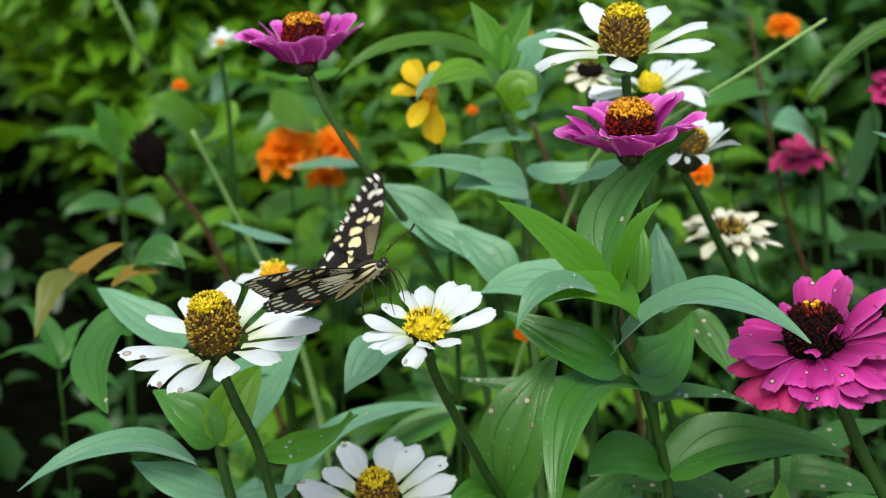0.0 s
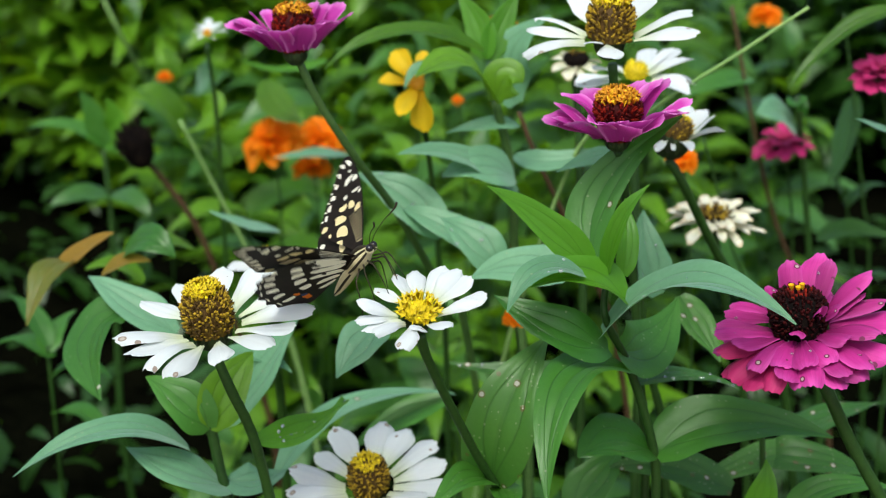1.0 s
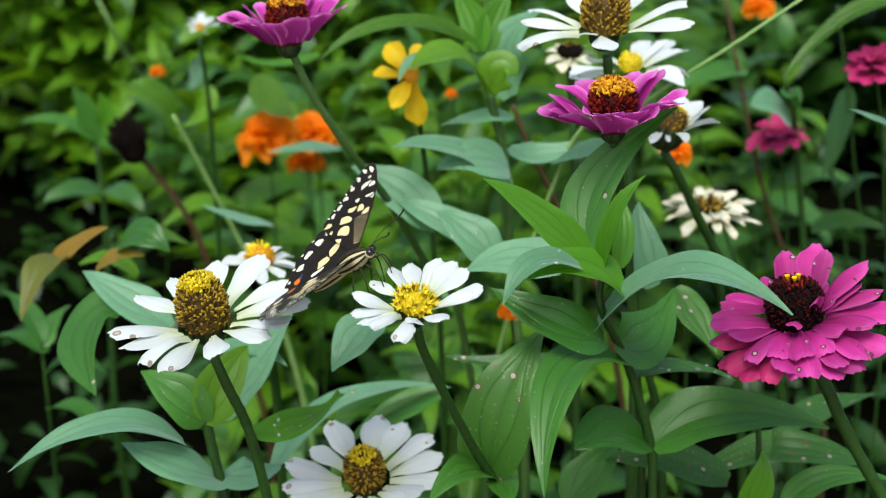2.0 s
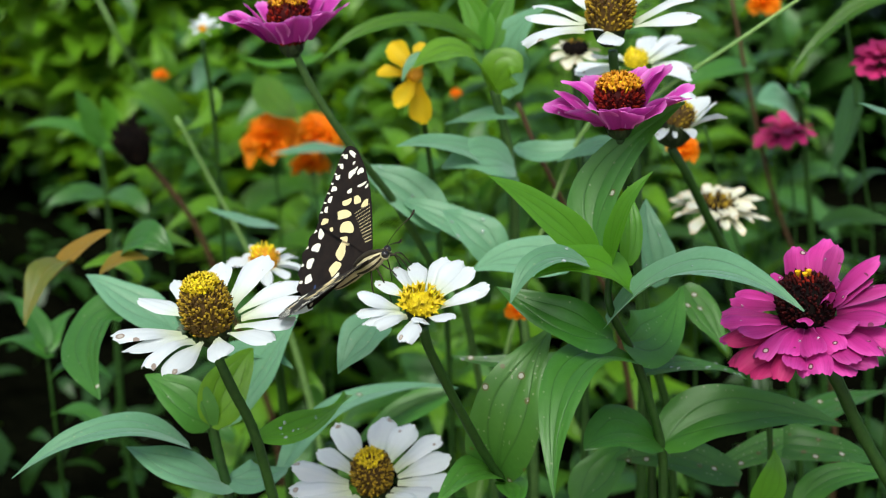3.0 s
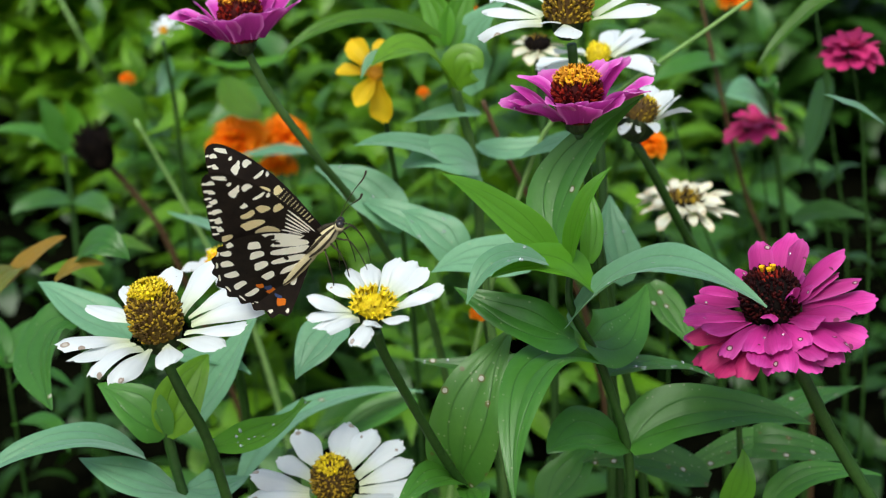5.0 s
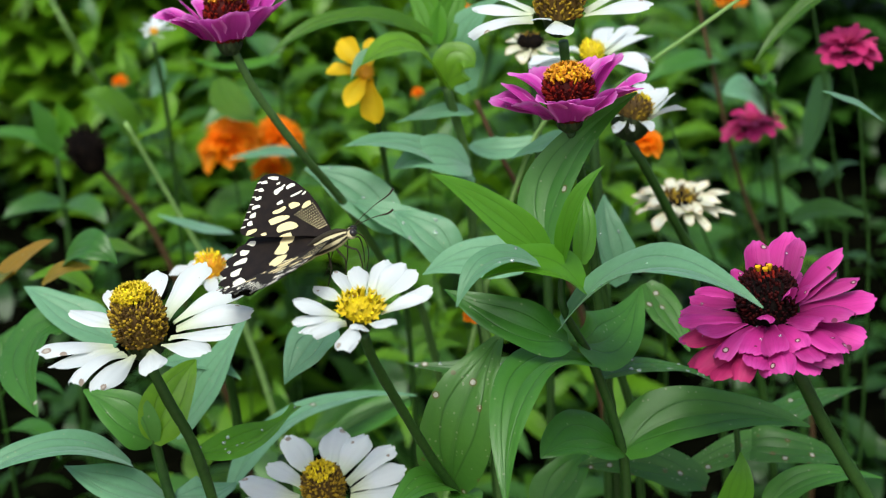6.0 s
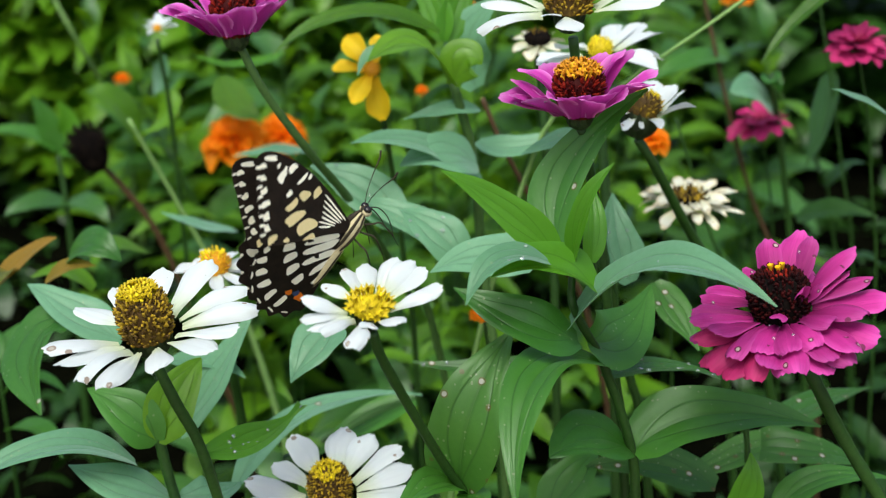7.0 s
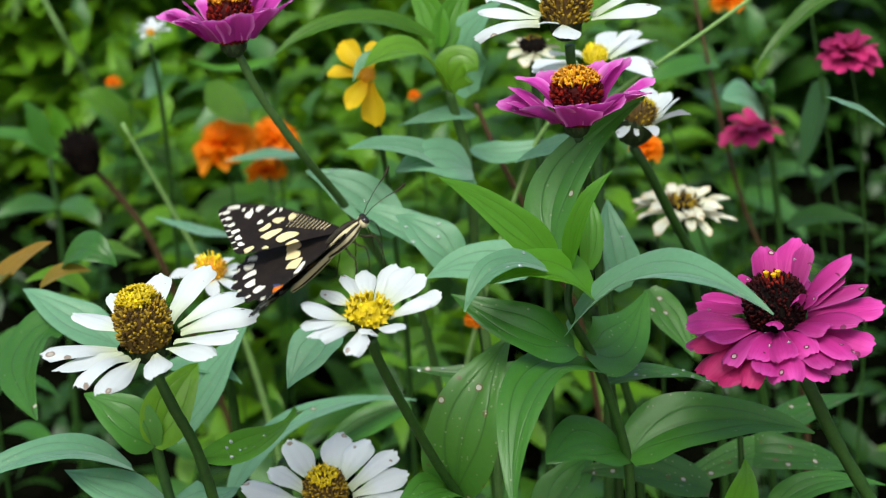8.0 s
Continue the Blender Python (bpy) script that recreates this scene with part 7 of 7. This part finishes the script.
        (5.9, pose(0.0020, 0.0018, 0.0025, 172.8, -17.7, 109.0)),
        (6.0, pose(0.0020, 0.0018, 0.0025, -179.7, -14.2, 126.0)),
        (6.1, pose(0.0020, 0.0018, 0.0025, 172.8, -19.2, 109.2)),
        (6.2, pose(0.0020, 0.0018, 0.0025, 171.6, -23.5, 110.3)),
        (6.3, pose(0.0020, 0.0018, 0.0025, 168.3, -32.1, 109.4)),
        (6.4, pose(0.0020, 0.0018, 0.0025, 170.7, -23.6, 114.2)),
        (6.5, pose(0.0020, 0.0018, 0.0025, 167.9, -31.9, 123.7)),
        (6.6, pose(0.0020, 0.0018, 0.0025, 173.0, -30.6, 107.6)),
        (6.7, pose(0.0020, 0.0018, 0.0025, 155.4, -61.6, 117.4)),
        (6.8, pose(0.0020, 0.0018, 0.0025, 162.7, -53.9, 104.8)),
        (6.9, pose(0.0020, 0.0018, 0.0025, 152.4, -63.1, 117.7)),
        (7.0, pose(0.0020, 0.0018, 0.0025, 124.7, -82.5, 161.2)),
        (7.1, pose(0.0020, 0.0018, 0.0025, 168.8, -79.5, 98.5)),
        (7.2, pose(0.0020, 0.0018, 0.0025, 148.4, -67.0, 119.2)),
        (7.3, pose(0.0020, 0.0018, 0.0025, 157.6, -61.3, 110.6)),
        (7.4, pose(0.0020, 0.0018, 0.0025, 145.7, -69.2, 121.8)),
        (7.5, pose(0.0020, 0.0018, 0.0025, 143.1, -74.2, 115.1)),
        (7.6, pose(0.0020, 0.0018, 0.0025, 159.7, -54.2, 111.6)),
        (7.7, pose(0.0020, 0.0018, 0.0025, 170.2, -28.6, 124.3)),
        (7.8, pose(0.0020, 0.0018, 0.0025, 157.4, -34.8, 134.0)),
        (7.9, pose(0.0020, 0.0018, 0.0025, 162.3, -30.7, 130.6)),
        (8.0, pose(0.0020, 0.0018, 0.0025, -164.7, -19.7, 133.1)),
    ])
    walk(hind_left, [
        (0.0, pose(-0.0008, 0.0018, 0.0021, 169.1, -23.6, 125.2)),
        (0.1, pose(-0.0008, 0.0018, 0.0021, 175.3, -8.1, 122.4)),
        (0.2, pose(-0.0008, 0.0018, 0.0021, 115.2, -55.5, 158.7)),
        (0.3, pose(-0.0008, 0.0018, 0.0021, 156.0, -37.3, 126.4)),
        (0.4, pose(-0.0008, 0.0018, 0.0021, 128.3, -51.5, 148.3)),
        (0.5, pose(-0.0008, 0.0018, 0.0021, 125.4, -48.7, 154.4)),
        (0.6, pose(-0.0008, 0.0018, 0.0021, 155.1, -36.6, 128.1)),
        (0.7, pose(-0.0008, 0.0018, 0.0021, 147.2, -42.1, 133.9)),
        (0.8, pose(-0.0008, 0.0018, 0.0021, 143.9, -41.7, 137.5)),
        (0.9, pose(-0.0008, 0.0018, 0.0021, 129.0, -52.1, 147.4)),
        (1.0, pose(-0.0008, 0.0018, 0.0021, 164.4, -33.3, 124.2)),
        (1.1, pose(-0.0008, 0.0018, 0.0021, 168.5, -18.1, 129.5)),
        (1.2, pose(-0.0008, 0.0018, 0.0021, 157.9, -26.7, 132.0)),
        (1.3, pose(-0.0008, 0.0018, 0.0021, 161.5, -22.1, 131.6)),
        (1.4, pose(-0.0008, 0.0018, 0.0021, 169.3, -16.7, 123.6)),
        (1.5, pose(-0.0008, 0.0018, 0.0021, 165.9, -15.6, 141.0)),
        (1.6, pose(-0.0008, 0.0018, 0.0021, 166.9, -19.8, 124.3)),
        (1.7, pose(-0.0008, 0.0018, 0.0021, 173.9, -9.7, 122.5)),
        (1.9, pose(-0.0008, 0.0018, 0.0021, 165.7, -21.7, 124.8)),
        (2.05, pose(-0.0008, 0.0018, 0.0021, 175.7, -6.9, 122.3)),
        (2.2, pose(-0.0008, 0.0018, 0.0021, 165.0, -22.6, 125.0)),
        (2.35, pose(-0.0008, 0.0018, 0.0021, 175.0, -8.1, 122.4)),
        (2.5, pose(-0.0008, 0.0018, 0.0021, 164.1, -23.8, 125.4)),
        (2.65, pose(-0.0008, 0.0018, 0.0021, 174.4, -9.0, 122.4)),
        (2.8, pose(-0.0008, 0.0018, 0.0021, 172.0, -12.7, 122.9)),
        (2.9, pose(-0.0008, 0.0018, 0.0021, 169.3, -16.6, 123.6)),
        (3.0, pose(-0.0008, 0.0018, 0.0021, 165.2, -19.2, 138.5)),
        (3.1, pose(-0.0008, 0.0018, 0.0021, 167.0, -19.9, 124.3)),
        (3.3, pose(-0.0008, 0.0018, 0.0021, 175.5, -7.8, 122.3)),
        (3.4, pose(-0.0008, 0.0018, 0.0021, 164.3, -23.5, 125.3)),
        (3.5, pose(-0.0008, 0.0018, 0.0021, 152.6, -25.9, 144.0)),
        (3.6, pose(-0.0008, 0.0018, 0.0021, 139.5, -33.8, 146.6)),
        (3.7, pose(-0.0008, 0.0018, 0.0021, 171.1, -14.0, 123.1)),
        (3.8, pose(-0.0008, 0.0018, 0.0021, 172.4, -12.2, 122.8)),
        (3.9, pose(-0.0008, 0.0018, 0.0021, 169.0, -17.2, 123.7)),
        (4.0, pose(-0.0008, 0.0018, 0.0021, 152.8, -36.5, 131.2)),
        (4.1, pose(-0.0008, 0.0018, 0.0021, 123.9, -49.5, 152.8)),
        (4.2, pose(-0.0008, 0.0018, 0.0021, 168.9, -17.5, 123.7)),
        (4.3, pose(-0.0008, 0.0018, 0.0021, 126.3, -47.8, 151.2)),
        (4.4, pose(-0.0008, 0.0018, 0.0021, 126.7, -52.0, 149.3)),
        (4.5, pose(-0.0008, 0.0018, 0.0021, 144.6, -37.7, 140.3)),
        (4.6, pose(-0.0008, 0.0018, 0.0021, 138.0, -35.9, 146.7)),
        (4.7, pose(-0.0008, 0.0018, 0.0021, 107.1, -35.9, 172.5)),
        (4.85, pose(-0.0008, 0.0018, 0.0021, 135.8, -29.2, 156.5)),
        (5.0, pose(-0.0008, 0.0018, 0.0021, 112.6, -35.9, 168.4)),
        (5.15, pose(-0.0008, 0.0018, 0.0021, 154.4, -20.3, 146.7)),
        (5.3, pose(-0.0008, 0.0018, 0.0021, 139.0, -28.7, 151.8)),
        (5.45, pose(-0.0008, 0.0018, 0.0021, 173.6, -5.2, 140.0)),
        (5.6, pose(-0.0008, 0.0018, 0.0021, 158.0, -17.2, 142.1)),
        (5.8, pose(-0.0008, 0.0018, 0.0021, 167.4, -9.5, 139.4)),
        (5.9, pose(-0.0008, 0.0018, 0.0021, 166.8, -9.2, 141.3)),
        (6.0, pose(-0.0008, 0.0018, 0.0021, -178.9, -5.1, 157.0)),
        (6.1, pose(-0.0008, 0.0018, 0.0021, 166.3, -10.3, 141.1)),
        (6.2, pose(-0.0008, 0.0018, 0.0021, 163.5, -13.2, 141.9)),
        (6.3, pose(-0.0008, 0.0018, 0.0021, 157.3, -20.6, 138.3)),
        (6.4, pose(-0.0008, 0.0018, 0.0021, 163.6, -13.7, 142.6)),
        (6.5, pose(-0.0008, 0.0018, 0.0021, 166.6, -18.9, 148.9)),
        (6.6, pose(-0.0008, 0.0018, 0.0021, 159.9, -18.3, 142.6)),
        (6.7, pose(-0.0008, 0.0018, 0.0021, 126.3, -33.5, 157.9)),
        (6.8, pose(-0.0008, 0.0018, 0.0021, 139.9, -39.0, 136.1)),
        (6.9, pose(-0.0008, 0.0018, 0.0021, 125.1, -39.6, 152.9)),
        (7.0, pose(-0.0008, 0.0018, 0.0021, 98.1, -52.5, 172.9)),
        (7.1, pose(-0.0008, 0.0018, 0.0021, 110.1, -50.0, 161.2)),
        (7.2, pose(-0.0008, 0.0018, 0.0021, 121.7, -45.2, 151.3)),
        (7.3, pose(-0.0008, 0.0018, 0.0021, 131.0, -42.9, 144.2)),
        (7.4, pose(-0.0008, 0.0018, 0.0021, 117.6, -44.7, 155.2)),
        (7.5, pose(-0.0008, 0.0018, 0.0021, 110.6, -47.1, 163.7)),
        (7.6, pose(-0.0008, 0.0018, 0.0021, 142.4, -41.2, 135.8)),
        (7.7, pose(-0.0008, 0.0018, 0.0021, 169.0, -25.0, 132.0)),
        (7.8, pose(-0.0008, 0.0018, 0.0021, 158.1, -30.8, 138.3)),
        (7.9, pose(-0.0008, 0.0018, 0.0021, 162.3, -25.8, 137.5)),
        (8.0, pose(-0.0008, 0.0018, 0.0021, -167.5, -10.3, 153.3)),
    ])
    walk(fore_right, [
        (0.0, pose(0.0020, -0.0018, 0.0025, 6.5, -27.3, -96.7)),
        (0.1, pose(0.0020, -0.0018, 0.0025, 1.5, -18.5, -94.5)),
        (0.2, pose(0.0020, -0.0018, 0.0025, 69.7, -72.9, -160.5)),
        (0.3, pose(0.0020, -0.0018, 0.0025, 9.6, -47.6, -93.1)),
        (0.4, pose(0.0020, -0.0018, 0.0025, 29.7, -73.1, -111.6)),
        (0.5, pose(0.0020, -0.0018, 0.0025, 56.8, -76.3, -133.8)),
        (0.6, pose(0.0020, -0.0018, 0.0025, -7.6, -45.3, -72.9)),
        (0.7, pose(0.0020, -0.0018, 0.0025, -6.8, -54.3, -77.1)),
        (0.8, pose(0.0020, -0.0018, 0.0025, 0.6, -53.7, -91.7)),
        (0.9, pose(0.0020, -0.0018, 0.0025, 68.9, -63.8, -147.2)),
        (1.0, pose(0.0020, -0.0018, 0.0025, -3.2, -37.9, -95.1)),
        (1.1, pose(0.0020, -0.0018, 0.0025, -0.2, -25.3, -89.4)),
        (1.2, pose(0.0020, -0.0018, 0.0025, 7.7, -36.5, -101.7)),
        (1.3, pose(0.0020, -0.0018, 0.0025, 2.4, -33.5, -94.0)),
        (1.4, pose(0.0020, -0.0018, 0.0025, 1.4, -25.3, -93.2)),
        (1.5, pose(0.0020, -0.0018, 0.0025, 2.8, -24.0, -95.8)),
        (1.6, pose(0.0020, -0.0018, 0.0025, 4.2, -25.9, -99.8)),
        (1.7, pose(0.0020, -0.0018, 0.0025, 2.4, -14.4, -100.3)),
        (1.9, pose(0.0020, -0.0018, 0.0025, 4.6, -28.7, -99.9)),
        (2.05, pose(0.0020, -0.0018, 0.0025, 1.1, -11.6, -96.4)),
        (2.2, pose(0.0020, -0.0018, 0.0025, 1.8, -30.9, -93.7)),
        (2.35, pose(0.0020, -0.0018, 0.0025, -0.1, -13.8, -90.0)),
        (2.5, pose(0.0020, -0.0018, 0.0025, -1.9, -32.9, -86.6)),
        (2.65, pose(0.0020, -0.0018, 0.0025, -1.4, -15.4, -84.9)),
        (2.8, pose(0.0020, -0.0018, 0.0025, -2.1, -19.9, -83.9)),
        (2.9, pose(0.0020, -0.0018, 0.0025, 1.3, -24.5, -93.1)),
        (3.0, pose(0.0020, -0.0018, 0.0025, 0.8, -24.7, -92.7)),
        (3.1, pose(0.0020, -0.0018, 0.0025, 0.3, -30.4, -90.2)),
        (3.3, pose(0.0020, -0.0018, 0.0025, -1.0, -19.9, -86.6)),
        (3.4, pose(0.0020, -0.0018, 0.0025, -3.3, -33.0, -84.0)),
        (3.5, pose(0.0020, -0.0018, 0.0025, 13.6, -33.5, -109.1)),
        (3.6, pose(0.0020, -0.0018, 0.0025, 5.6, -47.2, -102.4)),
        (3.7, pose(0.0020, -0.0018, 0.0025, 0.3, -19.2, -92.0)),
        (3.8, pose(0.0020, -0.0018, 0.0025, -0.1, -16.3, -91.0)),
        (3.9, pose(0.0020, -0.0018, 0.0025, 2.7, -23.3, -97.7)),
        (4.0, pose(0.0020, -0.0018, 0.0025, 3.1, -44.5, -98.6)),
        (4.1, pose(0.0020, -0.0018, 0.0025, 14.6, -71.6, -93.3)),
        (4.2, pose(0.0020, -0.0018, 0.0025, 0.2, -24.4, -91.3)),
        (4.3, pose(0.0020, -0.0018, 0.0025, 15.9, -65.6, -100.7)),
        (4.4, pose(0.0020, -0.0018, 0.0025, 26.6, -66.2, -106.8)),
        (4.5, pose(0.0020, -0.0018, 0.0025, -7.0, -52.2, -73.1)),
        (4.6, pose(0.0020, -0.0018, 0.0025, -2.6, -51.2, -84.8)),
        (4.7, pose(0.0020, -0.0018, 0.0025, 24.4, -79.2, -114.6)),
        (4.85, pose(0.0020, -0.0018, 0.0025, 7.4, -54.8, -98.9)),
        (5.0, pose(0.0020, -0.0018, 0.0025, 24.9, -74.3, -115.7)),
        (5.15, pose(0.0020, -0.0018, 0.0025, 6.5, -35.7, -101.1)),
        (5.3, pose(0.0020, -0.0018, 0.0025, 14.6, -51.2, -108.5)),
        (5.45, pose(0.0020, -0.0018, 0.0025, 2.9, -12.2, -104.2)),
        (5.6, pose(0.0020, -0.0018, 0.0025, 9.5, -30.7, -108.3)),
        (5.8, pose(0.0020, -0.0018, 0.0025, 5.9, -19.3, -107.8)),
        (5.9, pose(0.0020, -0.0018, 0.0025, 5.4, -20.1, -105.5)),
        (6.0, pose(0.0020, -0.0018, 0.0025, 7.1, -19.1, -111.4)),
        (6.1, pose(0.0020, -0.0018, 0.0025, 5.7, -21.1, -105.6)),
        (6.2, pose(0.0020, -0.0018, 0.0025, 6.9, -24.6, -106.3)),
        (6.3, pose(0.0020, -0.0018, 0.0025, 8.2, -30.5, -105.8)),
        (6.4, pose(0.0020, -0.0018, 0.0025, 8.8, -27.1, -108.9)),
        (6.5, pose(0.0020, -0.0018, 0.0025, 12.0, -25.2, -117.7)),
        (6.6, pose(0.0020, -0.0018, 0.0025, 9.9, -37.1, -106.2)),
        (6.7, pose(0.0020, -0.0018, 0.0025, 17.3, -65.1, -108.7)),
        (6.8, pose(0.0020, -0.0018, 0.0025, -25.3, -52.1, -59.2)),
        (6.9, pose(0.0020, -0.0018, 0.0025, 25.6, -65.4, -117.8)),
        (7.0, pose(0.0020, -0.0018, 0.0025, -34.6, -86.1, -35.1)),
        (7.1, pose(0.0020, -0.0018, 0.0025, -67.7, -64.5, -20.3)),
        (7.2, pose(0.0020, -0.0018, 0.0025, -46.6, -62.4, -40.0)),
        (7.3, pose(0.0020, -0.0018, 0.0025, -44.5, -52.2, -39.0)),
        (7.4, pose(0.0020, -0.0018, 0.0025, -45.7, -65.1, -41.6)),
        (7.5, pose(0.0020, -0.0018, 0.0025, -27.7, -75.3, -33.8)),
        (7.6, pose(0.0020, -0.0018, 0.0025, -35.4, -48.7, -46.6)),
        (7.7, pose(0.0020, -0.0018, 0.0025, 17.6, -29.7, -124.7)),
        (7.8, pose(0.0020, -0.0018, 0.0025, 30.6, -33.2, -137.7)),
        (7.9, pose(0.0020, -0.0018, 0.0025, 28.4, -28.1, -139.0)),
        (8.0, pose(0.0020, -0.0018, 0.0025, 24.2, -25.4, -135.4)),
    ])
    walk(hind_right, [
        (0.0, pose(-0.0008, -0.0018, 0.0021, 18.2, -19.6, -124.0)),
        (0.1, pose(-0.0008, -0.0018, 0.0021, 7.9, -12.4, -122.9)),
        (0.2, pose(-0.0008, -0.0018, 0.0021, 86.3, -56.1, -160.9)),
        (0.3, pose(-0.0008, -0.0018, 0.0021, 32.5, -38.0, -122.6)),
        (0.4, pose(-0.0008, -0.0018, 0.0021, 67.8, -52.5, -150.5)),
        (0.5, pose(-0.0008, -0.0018, 0.0021, 94.6, -47.2, -161.7)),
        (0.6, pose(-0.0008, -0.0018, 0.0021, 29.9, -36.5, -125.6)),
        (0.7, pose(-0.0008, -0.0018, 0.0021, 34.3, -42.3, -132.6)),
        (0.8, pose(-0.0008, -0.0018, 0.0021, 32.9, -39.0, -136.8)),
        (0.9, pose(-0.0008, -0.0018, 0.0021, 68.6, -54.2, -150.4)),
        (1.0, pose(-0.0008, -0.0018, 0.0021, 18.4, -29.7, -118.9)),
        (1.1, pose(-0.0008, -0.0018, 0.0021, 14.6, -15.9, -133.3)),
        (1.2, pose(-0.0008, -0.0018, 0.0021, 23.9, -24.5, -135.5)),
        (1.3, pose(-0.0008, -0.0018, 0.0021, 21.2, -21.2, -136.7)),
        (1.4, pose(-0.0008, -0.0018, 0.0021, 11.7, -18.0, -123.9)),
        (1.5, pose(-0.0008, -0.0018, 0.0021, 13.7, -15.6, -130.4)),
        (1.6, pose(-0.0008, -0.0018, 0.0021, 12.2, -18.7, -124.0)),
        (1.7, pose(-0.0008, -0.0018, 0.0021, 5.6, -9.0, -122.5)),
        (1.9, pose(-0.0008, -0.0018, 0.0021, 13.9, -21.1, -124.6)),
        (2.05, pose(-0.0008, -0.0018, 0.0021, 4.0, -6.6, -122.2)),
        (2.2, pose(-0.0008, -0.0018, 0.0021, 15.0, -22.6, -125.0)),
        (2.35, pose(-0.0008, -0.0018, 0.0021, 5.2, -8.4, -122.4)),
        (2.5, pose(-0.0008, -0.0018, 0.0021, 16.4, -24.3, -125.6)),
        (2.65, pose(-0.0008, -0.0018, 0.0021, 6.2, -9.8, -122.5)),
        (2.8, pose(-0.0008, -0.0018, 0.0021, 8.6, -13.6, -123.0)),
        (2.9, pose(-0.0008, -0.0018, 0.0021, 11.3, -17.4, -123.7)),
        (3.0, pose(-0.0008, -0.0018, 0.0021, 13.3, -15.9, -131.2)),
        (3.1, pose(-0.0008, -0.0018, 0.0021, 14.8, -22.2, -124.9)),
        (3.3, pose(-0.0008, -0.0018, 0.0021, 8.8, -13.5, -123.0)),
        (3.4, pose(-0.0008, -0.0018, 0.0021, 16.5, -24.4, -125.6)),
        (3.5, pose(-0.0008, -0.0018, 0.0021, 24.4, -24.2, -131.1)),
        (3.6, pose(-0.0008, -0.0018, 0.0021, 32.4, -24.5, -151.8)),
        (3.7, pose(-0.0008, -0.0018, 0.0021, 8.1, -13.0, -123.0)),
        (3.8, pose(-0.0008, -0.0018, 0.0021, 6.4, -10.6, -122.6)),
        (3.9, pose(-0.0008, -0.0018, 0.0021, 10.5, -16.5, -123.6)),
        (4.0, pose(-0.0008, -0.0018, 0.0021, 35.9, -32.4, -128.7)),
        (4.1, pose(-0.0008, -0.0018, 0.0021, 63.6, -46.8, -153.7)),
        (4.2, pose(-0.0008, -0.0018, 0.0021, 11.1, -17.4, -123.7)),
        (4.3, pose(-0.0008, -0.0018, 0.0021, 54.9, -43.0, -150.0)),
        (4.4, pose(-0.0008, -0.0018, 0.0021, 53.3, -49.1, -144.0)),
        (4.5, pose(-0.0008, -0.0018, 0.0021, 49.0, -34.1, -143.7)),
        (4.6, pose(-0.0008, -0.0018, 0.0021, 42.7, -27.6, -151.2)),
        (4.7, pose(-0.0008, -0.0018, 0.0021, 70.3, -44.3, -165.9)),
        (4.85, pose(-0.0008, -0.0018, 0.0021, 40.5, -34.0, -146.7)),
        (5.0, pose(-0.0008, -0.0018, 0.0021, 64.3, -43.5, -161.7)),
        (5.15, pose(-0.0008, -0.0018, 0.0021, 23.2, -23.0, -137.8)),
        (5.3, pose(-0.0008, -0.0018, 0.0021, 37.5, -33.7, -144.2)),
        (5.45, pose(-0.0008, -0.0018, 0.0021, 5.7, -6.4, -132.2)),
        (5.6, pose(-0.0008, -0.0018, 0.0021, 19.4, -20.7, -135.1)),
        (5.8, pose(-0.0008, -0.0018, 0.0021, 10.9, -12.3, -132.4)),
        (5.9, pose(-0.0008, -0.0018, 0.0021, 11.5, -12.4, -133.5)),
        (6.0, pose(-0.0008, -0.0018, 0.0021, 13.0, -10.3, -142.5)),
        (6.1, pose(-0.0008, -0.0018, 0.0021, 12.2, -13.2, -133.4)),
        (6.2, pose(-0.0008, -0.0018, 0.0021, 14.8, -15.8, -134.1)),
        (6.3, pose(-0.0008, -0.0018, 0.0021, 18.1, -21.0, -132.3)),
        (6.4, pose(-0.0008, -0.0018, 0.0021, 17.1, -17.9, -135.0)),
        (6.5, pose(-0.0008, -0.0018, 0.0021, 17.0, -17.0, -137.0)),
        (6.6, pose(-0.0008, -0.0018, 0.0021, 24.4, -25.1, -137.0)),
        (6.7, pose(-0.0008, -0.0018, 0.0021, 52.1, -40.8, -152.9)),
        (6.8, pose(-0.0008, -0.0018, 0.0021, 35.3, -41.5, -136.9)),
        (6.9, pose(-0.0008, -0.0018, 0.0021, 51.8, -44.8, -151.0)),
        (7.0, pose(-0.0008, -0.0018, 0.0021, 78.2, -48.3, -172.5)),
        (7.1, pose(-0.0008, -0.0018, 0.0021, 67.6, -52.8, -161.8)),
        (7.2, pose(-0.0008, -0.0018, 0.0021, 54.5, -48.8, -151.8)),
        (7.3, pose(-0.0008, -0.0018, 0.0021, 44.5, -45.7, -144.1)),
        (7.4, pose(-0.0008, -0.0018, 0.0021, 57.1, -48.5, -154.2)),
        (7.5, pose(-0.0008, -0.0018, 0.0021, 69.4, -39.8, -170.1)),
        (7.6, pose(-0.0008, -0.0018, 0.0021, 35.8, -42.8, -136.8)),
        (7.7, pose(-0.0008, -0.0018, 0.0021, 18.5, -25.4, -129.4)),
        (7.8, pose(-0.0008, -0.0018, 0.0021, 26.6, -31.5, -134.1)),
        (7.9, pose(-0.0008, -0.0018, 0.0021, 23.1, -27.3, -133.0)),
        (8.0, pose(-0.0008, -0.0018, 0.0021, 23.9, -19.4, -142.5)),
    ])


motions()
